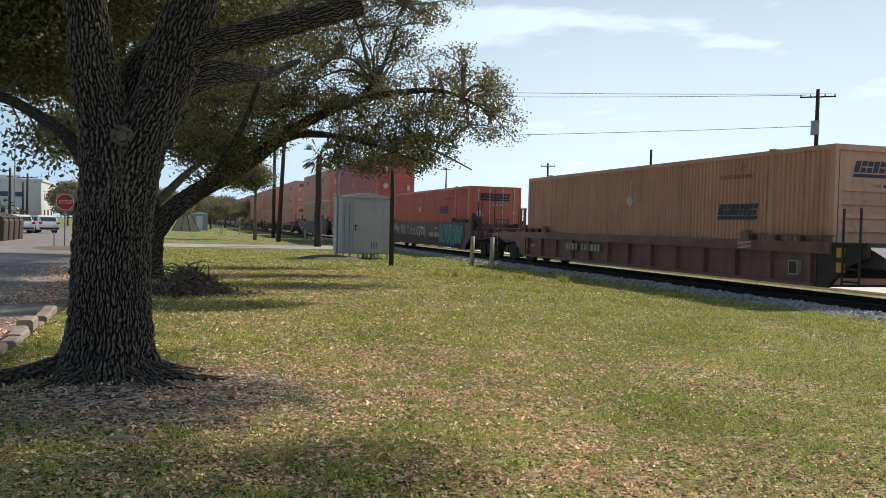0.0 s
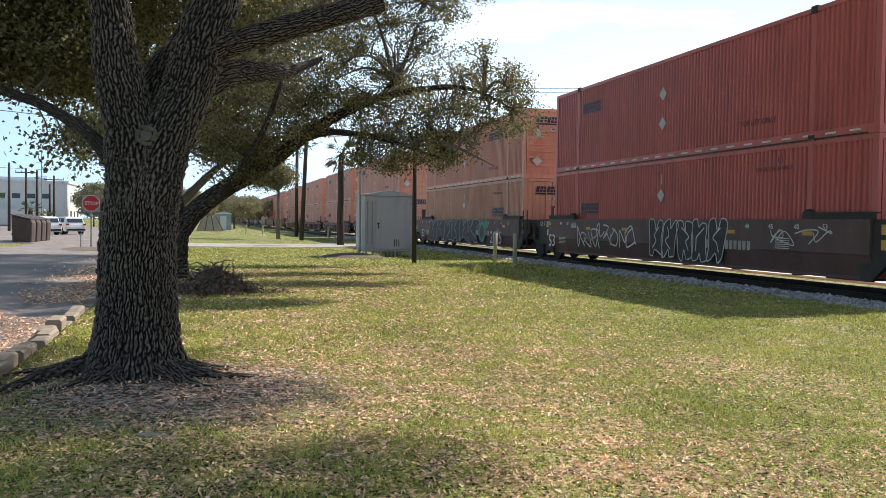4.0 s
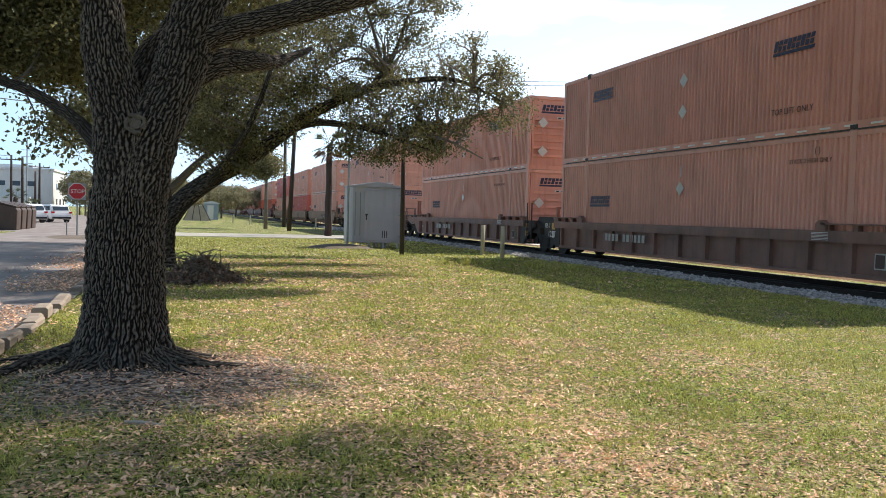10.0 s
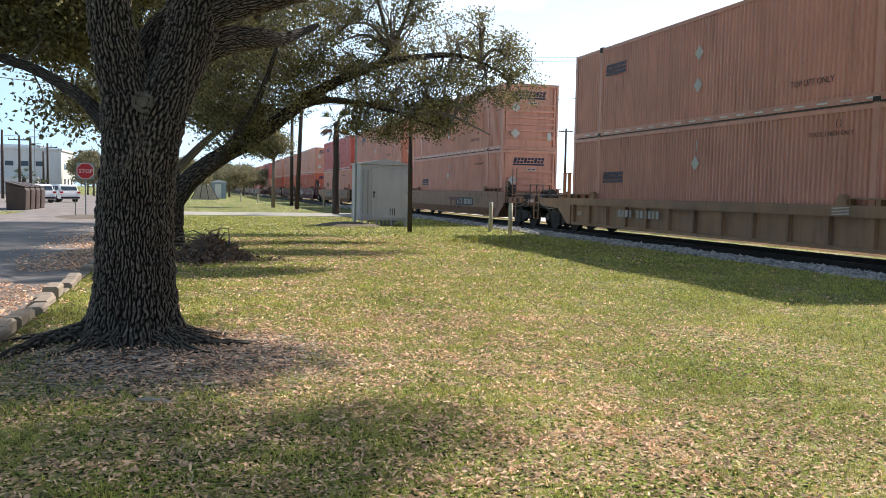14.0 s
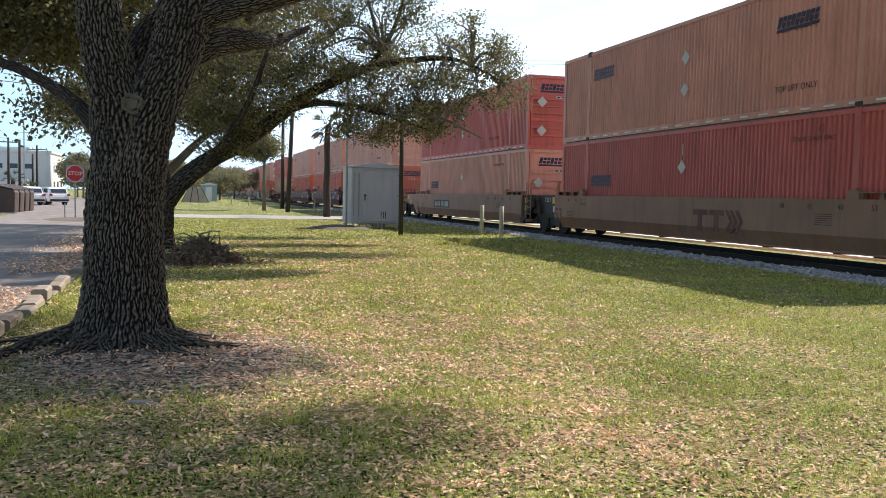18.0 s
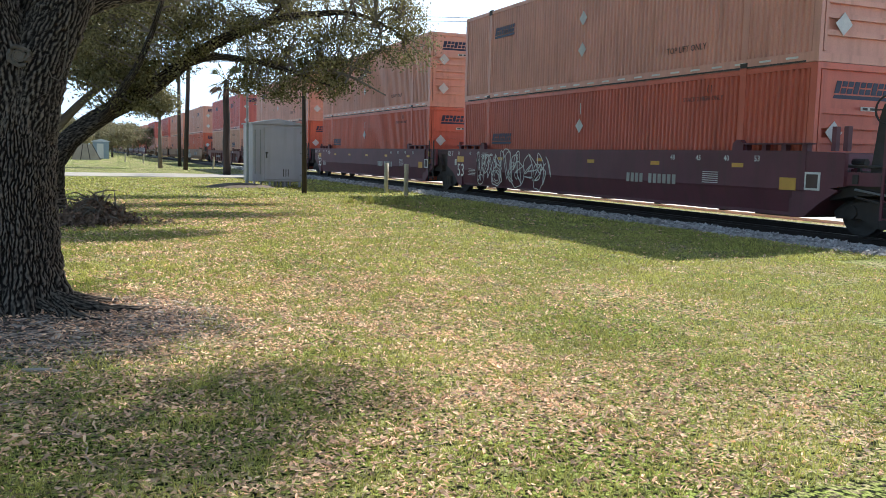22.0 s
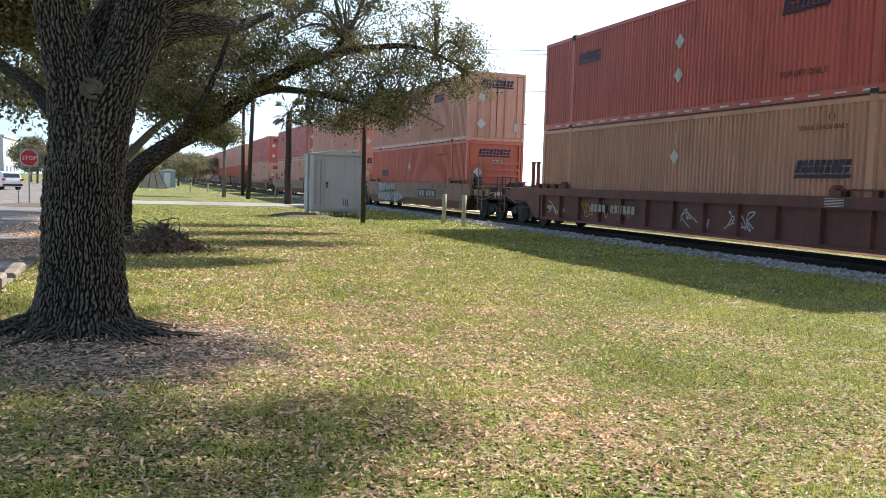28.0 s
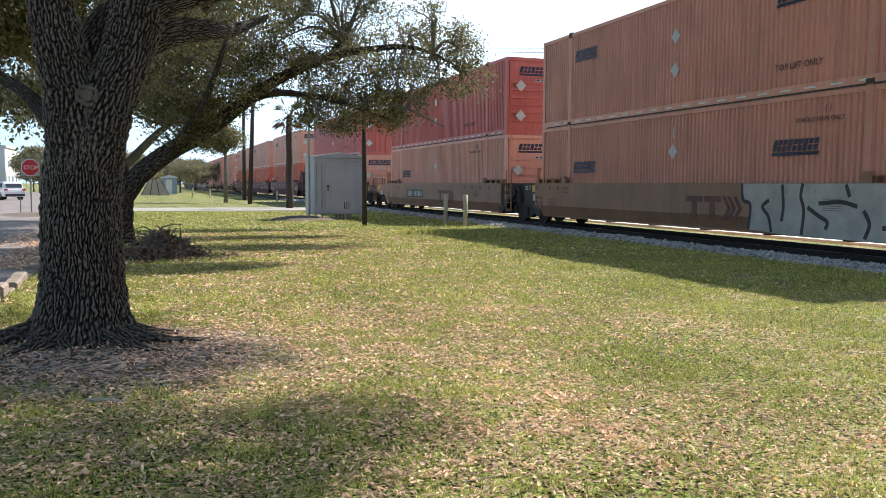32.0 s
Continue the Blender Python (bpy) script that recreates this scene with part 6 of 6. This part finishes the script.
def wild(y0, y1, z0, z1, n, seed, step=0.8):
    """Loose looping strokes side by side."""
    g = np.random.default_rng(seed)
    out = []
    for k in range(n):
        c = y1 - (y1 - y0) * (k + 0.5) / n
        w = (y1 - y0) / n * step
        m = int(g.integers(4, 8))
        out.append([(c + g.uniform(-w, w), g.uniform(z0, z1)) for _ in range(m)])
    return out


def blob(c, z, w, h, seed):
    g = np.random.default_rng(seed)
    return [(c + w * math.cos(a) * g.uniform(0.75, 1.05), z + h * math.sin(a) * g.uniform(0.8, 1.05)) for a in np.linspace(0, 2 * math.pi, 14, endpoint=False)]


def sprayed_word(wagon, y1, y0, z0, z1, n, seed, fill_m, line_m, label, wide_line=0.05):
    """A row of wild block letters with light outlines, from y1 down to y0."""
    g = np.random.default_rng(seed)
    wide = (y1 - y0) / n
    for k in range(n):
        c = y1 - (k + 0.5) * wide
        lean = g.normal(0, 0.12)
        o = []
        for a, b in ((-0.55, 0), (-0.2, -0.05), (0.0, 0.18), (0.2, -0.04), (0.55, 0), (0.5, 0.45), (0.6, 1.0), (0.15, 1.04), (0.02, 0.75), (-0.2, 1.0), (-0.6, 0.96), (-0.46, 0.5)):
            o.append((c + (a + g.normal(0, 0.07)) * wide * 0.92 + lean * (b - 0.5), z0 + (z1 - z0) * (b + g.normal(0, 0.05))))
        fill(wagon, [o], fill_m, label, x=-1.5065 - 0.0004 * (k % 2))
        strokes(wagon, [o + [o[0]]], wide_line, line_m, label + " outlines", x=-1.5095)
        m = [(c + g.uniform(-0.3, 0.3) * wide, z0 + (z1 - z0) * t) for t in (0.2, 0.45, 0.6, 0.85)]
        strokes(wagon, [m], 0.04, line_m, label + " outlines", x=-1.5105)


M_FADEDMARK = mat("faded_mark_maroon", lin(104, 62, 54), 0.6, var=0.3, dirt=lin(140, 104, 80))
M_BROWNSPRAY = mat("spray_brown", lin(92, 72, 60), 0.6, var=0.2)


def paint_wagons():
    w = wagons
    sprayed_word(w[1], 3.9, 0.3, 0.55, 1.5, 5, 1, M_TEAL, M_SPRAYDK, "teal sprayed letters", 0.03)
    strokes(w[1], wild(6.2, 9.6, 0.75, 1.4, 7, 1), 0.04, M_SPRAY, "thin silver sprayed tag")
    strokes(w[1], wild(10.5, 13.5, 0.95, 1.5, 8, 21), 0.03, M_SPRAY, "thin silver sprayed tag")
    sprayed_word(w[2], 8.6, 4.8, 0.55, 1.5, 5, 2, M_SPRAYDK, M_SPRAY, "black and silver sprayed letters", 0.035)
    strokes(w[2], wild(9.5, 13.5, 0.6, 1.45, 8, 22), 0.05, M_SPRAY, "silver sprayed lettering")
    strokes(w[2], wild(1.0, 3.2, 1.0, 1.45, 4, 3), 0.03, M_SPRAY, "small silver sprayed tag")
    sprayed_word(w[3], 14.2, 5.5, 0.5, 1.55, 6, 4, M_SPRAYDK, M_STENCIL, "black and grey sprayed letters", 0.03)
    fill(w[3], [blob(4.75, 1.02, 0.6, 0.5, 9)], M_TEAL, "teal sprayed patch")
    fill(w[3], [blob(4.2, 1.34, 0.4, 0.2, 10)], M_TEAL, "teal sprayed patch", x=-1.5063)
    fill(w[3], [blob(4.8, 1.0, 0.32, 0.36, 12)], M_BROWNSPRAY, "brown sprayed patch", x=-1.509)
    bm = bmesh.new()
    letters(bm, "2015", 0.8, side_plane(-1.509, 3.6, 0.5))
    part("graffiti", bm, M_SPRAY, w[3], "white sprayed year")
    strokes(w[11], wild(9.6, 14.6, 0.5, 1.55, 18, 6, 1.2), 0.035, M_WHITE, "thin white sprayed lettering")
    strokes(w[11], [blob(13.0, 0.72, 0.45 - 0.13 * k, 0.32 - 0.09 * k, 20 + k) for k in range(3)] + [blob(11.6, 0.85, 0.55, 0.42, 30), blob(14.2, 0.6, 0.25, 0.18, 31), blob(10.2, 0.8, 0.4, 0.4, 32)], 0.03, M_WHITE, "thin white sprayed rings")
    for k, (a, b, m) in enumerate(((14.2, 15.4, M_SPRAY), (12.3, 13.3, M_YEL), (10.2, 11.6, M_YEL), (6.6, 7.8, M_SPRAY), (5.0, 6.0, M_SPRAY))):
        strokes(w[14], wild(a, b, 0.5, 0.98, 4, 40 + k), 0.03, m, "small sprayed tag", x=-1.384)
    sprayed_word(w[15], 13.7, 9.6, 0.46, 1.0, 5, 7, M_STENCIL, M_SPRAYDK, "silver sprayed bubble letters", 0.03)
    sprayed_word(w[15], 13.5, 10.4, 0.95, 1.42, 4, 17, M_STENCIL, M_SPRAYDK, "silver sprayed bubble letters", 0.03)
    fill(w[15], [[(9.5, 0.5), (9.5, 0.92), (8.7, 0.68)]], M_STENCIL, "silver sprayed arrow")
    fill(w[16], [[(5.30, 1.46), (5.25, 1.08), (5.00, 0.95), (5.05, 0.44), (3.65, 0.38), (1.45, 0.38), (-0.05, 0.44), (-0.15, 0.9), (-0.10, 1.46)]], M_STENCIL, "silver sprayed block letters")
    strokes(w[16], [[(5.30, 1.46), (5.25, 1.1), (5.00, 0.98), (5.05, 0.44)], [(4.40, 1.1), (4.60, 0.95), (4.40, 0.75), (4.30, 0.42)], [(4.00, 1.44), (3.95, 0.95), (4.00, 0.66)], [(3.40, 1.46), (3.45, 1.2), (3.35, 0.9), (3.40, 0.4)], [(3.25, 0.98), (2.95, 0.82), (2.70, 0.7), (2.75, 0.55)], [(2.95, 1.06), (2.35, 1.1), (1.95, 1.02)], [(2.25, 1.44), (2.15, 1.2)], [(1.80, 0.95), (1.65, 0.7), (1.75, 0.42)], [(1.25, 1.0), (1.00, 1.02), (0.95, 0.7), (1.35, 0.64)], [(0.65, 1.3), (0.25, 1.25), (0.20, 0.7), (0.60, 0.6), (0.65, 1.3)]], 0.085, M_SPRAYDK, "black sprayed outlines")
    for k in (8, 9, 16, 17):
        bm = bmesh.new()
        for a, b in ((6.75, 7.4), (6.05, 6.68)):
            box(bm, -1.507, -1.503, a, b, 1.02, 1.16)
            box(bm, -1.507, -1.503, (a + b) / 2 - 0.1, (a + b) / 2 + 0.1, 0.62, 1.02)
        for c in (5.9, 5.72, 5.5):
            prism(bm, [(c + 0.1, 1.16), (c - 0.02, 1.16), (c - 0.22, 0.89), (c - 0.02, 0.62), (c + 0.1, 0.62), (c - 0.1, 0.89)], "x", -1.507, -1.503)
        part("company_mark", bm, M_FADEDMARK, w[k], "faded maroon painted mark")


paint_wagons()

# ---- ballast, sleepers ----


def build_ballast():
    g = np.random.default_rng(21)
    n = 26000
    y = 7 + 70 * g.uniform(0, 1, n) ** 1.9
    x = TRACK_X - 2.95 + 1.2 * g.uniform(0, 1, n) ** 0.8 + 0.1 * np.sin(y * 1.7) * np.sin(y * 0.37)
    z = np.interp(x, [TRACK_X - 2.9, TRACK_X - 2.5, TRACK_X - 1.0], [-0.04, -0.03, -0.06])
    s = g.uniform(0.022, 0.05, (n, 1, 1)) * (1 + (y[:, None, None] - 7) / 60)
    base = np.array([(1, 0, -0.5), (-0.5, 0.87, -0.5), (-0.5, -0.87, -0.5), (-1, 0, 0.5), (0.5, -0.87, 0.5), (0.5, 0.87, 0.5)]) 
    v = base[None] * g.uniform(0.6, 1.35, (n, 6, 3)) * s
    for i, j in ((0, 1), (1, 2), (0, 1)):
        a = g.uniform(0, 6.28, n)
        ca, sa = np.cos(a)[:, None], np.sin(a)[:, None]
        v[..., i], v[..., j] = v[..., i] * ca - v[..., j] * sa, v[..., i] * sa + v[..., j] * ca
    v += np.stack([x, y, z + s[:, 0, 0] * g.uniform(0.2, 1.0, n)], 1)[:, None]
    tri = np.array([(0, 1, 5), (1, 2, 3), (2, 0, 4), (0, 5, 4), (1, 3, 5), (2, 4, 3), (3, 4, 5), (0, 2, 1)])
    f = (np.arange(n) * 6)[:, None, None] + tri[None]
    cloud("ballast_stones", v.reshape(-1, 3), f.reshape(-1, 3), M_STONE, "pale grey crushed ballast stones beside the rail", "ballast", "stuff")
    bm = bmesh.new()
    box(bm, TRACK_X - 1.3, TRACK_X + 1.3, -0.11, 0.11, -0.28, -0.088)
    me = finish(bm, "sleeper", M_TIE)
    tr = thing("sleepers", "dark timber sleepers under the rails", "sleepers", kind="structure")
    for k in range(130):
        ob = new("sleeper", me)
        ob.parent = tr
        ob.location = (0, 4 + 0.53 * k, 0)


build_ballast()

# ---- roots, grass and leaf litter ----


def build_roots():
    tree = bpy.data.objects["oak_tree"]
    for a, l, r in ((-0.35, 1.0, 0.075), (-0.62, 0.8, 0.06), (-0.9, 0.7, 0.06), (-1.2, 0.5, 0.06), (-0.1, 0.8, 0.06), (-1.6, 0.45, 0.07), (-2.0, 0.5, 0.07), (-2.45, 0.7, 0.08), (-2.8, 1.0, 0.1), (-3.2, 0.9, 0.08), (0.4, 0.6, 0.06)):
        pts = []
        for i in range(6):
            t = i / 5
            aa = a + 0.25 * math.sin(3 * t + a * 5)
            rr = 0.34 + l * t
            pts.append((math.cos(aa) * rr, math.sin(aa) * rr, 0.1 * (1 - t) ** 2 + 0.045 - 0.055 * t, r * (1 - 0.75 * t)))
        bark_tube("root", pts, tree, seg=40, n=20, rough=0.016)


build_roots()


def lawn_spot(x, y):
    d = math.hypot(x - TREE_A.x - 0.4, (y - TREE_A.y + 0.7) * 1.0)
    bare = math.exp(-(d / 1.35) ** 4)
    dry = 0.4 * noise.noise((x * 0.8, y * 0.8, 7)) + 0.7 * noise.noise((x * 3.2, y * 3.2, 2)) + 0.3 * noise.noise((x * 9, y * 9, 5))
    return bare, dry


def scatter_lawn():
    g = np.random.default_rng(33)
    blades = []
    litter = []
    for y0, y1, per, size, wide, lit in ((1.6, 4.5, 3800, 0.036, 0.0026, 3300), (4.5, 8, 2600, 0.036, 0.0036, 2100), (8, 14, 1500, 0.04, 0.0065, 680), (14, 24, 520, 0.046, 0.012, 280), (24, 42, 110, 0.055, 0.022, 26)):
        xa, xb = KERB_X + 0.05, min(11.6, 1.4 + 0.98 * y1)
        area = (xb - xa) * (y1 - y0)
        n = int(area * per)
        xs, ys, us = g.uniform(xa, xb, n), g.uniform(y0, y1, n), g.uniform(0, 1, n)
        for x, y, u in zip(xs.tolist(), ys.tolist(), us.tolist()):
            bare, dry = lawn_spot(x, y)
            tuft = noise.noise((x * 3.1, y * 3.1, 4))
            if u < (1 - bare) * min(1.0, max(0.12, 0.66 - dry * 0.8 + tuft * 0.7)):
                blades.append((x, y, lawn_height(x, y), size * (1.25 if dry < -0.15 else 0.85), wide))
        n = int(area * lit)
        xs, ys, us = g.uniform(xa, xb, n), g.uniform(y0, y1, n), g.uniform(0, 1, n)
        for x, y, u in zip(xs.tolist(), ys.tolist(), us.tolist()):
            bare, dry = lawn_spot(x, y)
            near = 0.1 + 0.15 * bare + 0.8 * math.exp(-(((x - 0.6 - 0.1 * y) / 2.9) ** 2))
            if u < min(1.0, max(0.08, 0.58 + dry * 1.1)) * near:
                litter.append((x, y, lawn_height(x, y) + 0.01, 0.66 if y < 4.5 else 0.76 if y < 8 else 1.0 if y < 14 else 1.5))
    # kerb side and street litter
    n = 12000
    for x, y in zip((KERB_X - 0.3 - np.abs(g.normal(0, 0.7, n))).tolist(), g.uniform(2, 34, n).tolist()):
        if noise.noise((x, y * 0.4, 1)) > -0.15:
            litter.append((x, y, -0.098, 1.1 + y / 40))
    b = np.array(blades)
    n = len(b)
    a = g.uniform(0, 2 * math.pi, n)
    h = b[:, 3] * g.uniform(0.3, 1.05, n)
    w = b[:, 4] * g.uniform(0.7, 1.3, n)
    lean = b[:, 3] * g.uniform(0.2, 1.4, n)
    la = g.uniform(0, 2 * math.pi, n)
    root = b[:, :3]
    side = np.stack([np.cos(a) * w, np.sin(a) * w, np.zeros(n)], 1)
    out = np.stack([np.cos(la) * lean, np.sin(la) * lean, np.zeros(n)], 1)
    up = np.stack([np.zeros(n), np.zeros(n), h], 1)
    mid = root + out * 0.35 + up * 0.7
    tip = root + out + up
    v = np.stack([root - side, root + side, mid - side * 0.8, mid + side * 0.8, tip], 1).reshape(-1, 3)
    tri = np.array([(0, 1, 3), (0, 3, 2), (2, 3, 4)])
    f = ((np.arange(n) * 5)[:, None, None] + tri[None]).reshape(-1, 3)
    cloud("grass", v, f, M_GRASS, "short uneven lawn grass", "grass", "stuff")
    c = np.array(litter)
    n = len(c)
    a = g.uniform(0, 2 * math.pi, n)
    l = 0.021 * g.uniform(0.55, 1.45, n) * c[:, 3]
    w = l * g.uniform(0.19, 0.36, n)
    d = np.stack([np.cos(a) * l, np.sin(a) * l, g.normal(0, 0.3, n) * l], 1)
    s = np.stack([-np.sin(a) * w, np.cos(a) * w, g.normal(0, 0.6, n) * w], 1)
    p = c[:, :3].copy()
    p[:, 2] += g.uniform(0, 0.02, n)
    up = np.stack([np.zeros(n), np.zeros(n), w * g.uniform(0.1, 0.9, n)], 1)
    curl = np.stack([np.zeros(n), np.zeros(n), l * g.normal(0.1, 0.25, n)], 1)
    v = np.stack([p - d, p - d * 0.35 + s + up, p + d * 0.45 + s * 0.8 + up, p + d + curl, p + d * 0.45 - s * 0.8 + up, p - d * 0.35 - s + up], 1).reshape(-1, 3)
    quad = np.array([(0, 1, 2, 3), (3, 4, 5, 0)])
    f = ((np.arange(n) * 6)[:, None, None] + quad[None]).reshape(-1, 4)
    cloud("leaf_litter", v, f, M_LITTER, "dry tan and brown fallen oak leaves", "leaf litter", "stuff")


M_GRASS = mat("grass_blade", lin(185, 182, 98), 0.55, var=0.25, scale=0.8, fine=3, bump=0.0, trans=0.3, island=0.55)
M_LITTER = mat("fallen_leaf", lin(236, 196, 164), 0.7, var=0.2, scale=0.8, fine=3, bump=0.0, trans=0.15, island=0.62)
scatter_lawn()


def twig_litter():
    """Thin bare twigs strewn over the trodden soil and the near lawn."""
    g = np.random.default_rng(12)
    bm = bmesh.new()
    for k in range(520):
        if k < 330:
            x, y = g.normal(-0.45, 0.75), g.normal(5.9, 0.55)
        else:
            x, y = g.uniform(-1.9, 4.5), g.uniform(2.0, 8.0)
        if x < KERB_X + 0.1:
            continue
        a, l = g.uniform(0, 6.28), g.uniform(0.05, 0.26)
        bend = g.normal(0, 0.25)
        pts = []
        for t in (0, 0.5, 1):
            px, py = x + math.cos(a + bend * t) * l * t, y + math.sin(a + bend * t) * l * t
            pts.append(Vector((px, py, lawn_height(px, py) + 0.008 + 0.012 * t * g.uniform(0, 1))))
        tube(bm, pts, g.uniform(0.002, 0.005), 4)
    solid("twig_litter", bm, M_TWIG, "thin grey fallen twigs under the oak", "twigs", kind="stuff")


M_TWIG = mat("bleached_twig", lin(178, 160, 146), 0.85, var=0.25, island=0.5)
twig_litter()
bm = bmesh.new()
tube(bm, [(-0.84, 4.64, 0.03), (-0.74, 4.58, 0.04), (-0.62, 4.53, 0.03)], [0.013, 0.014, 0.01], 7)
solid("stick", bm, M_CONC, "bleached dry stick lying on the lawn", "stick")


def weeds():
    g = np.random.default_rng(8)
    for k, (x, y, s) in enumerate(((6.9, 21.5, 1.0), (6.4, 21.8, 0.8), (7.4, 21.0, 0.7), (8.4, 20.4, 0.8), (9.2, 19.6, 0.7), (7.9, 20.8, 0.6))):
        n = 60
        a = g.uniform(0, 6.28, n)
        r = np.abs(g.normal(0, 0.12, n)) * s
        root = np.stack([x + np.cos(a) * r, y + np.sin(a) * r, np.zeros(n)], 1)
        tip = root + np.stack([g.normal(0, 0.1, n), g.normal(0, 0.1, n), g.uniform(0.12, 0.4, n) * s], 1)
        side = np.stack([np.cos(a) * 0.014, np.sin(a) * 0.014, np.zeros(n)], 1)
        v = np.stack([root - side, root + side, tip], 1).reshape(-1, 3)
        cloud("weed_clump", v, np.arange(3 * n).reshape(-1, 3), M_GRASS, "tall weeds growing at the lawn's edge", "weeds")


weeds()


def motions():
    """The train runs along its track at one speed."""
    for ob, start in movers:
        walk(ob, [(0.0, start), (32.0, Matrix.Translation((0, -SPEED * 32.0, 0)) @ start)])


motions()
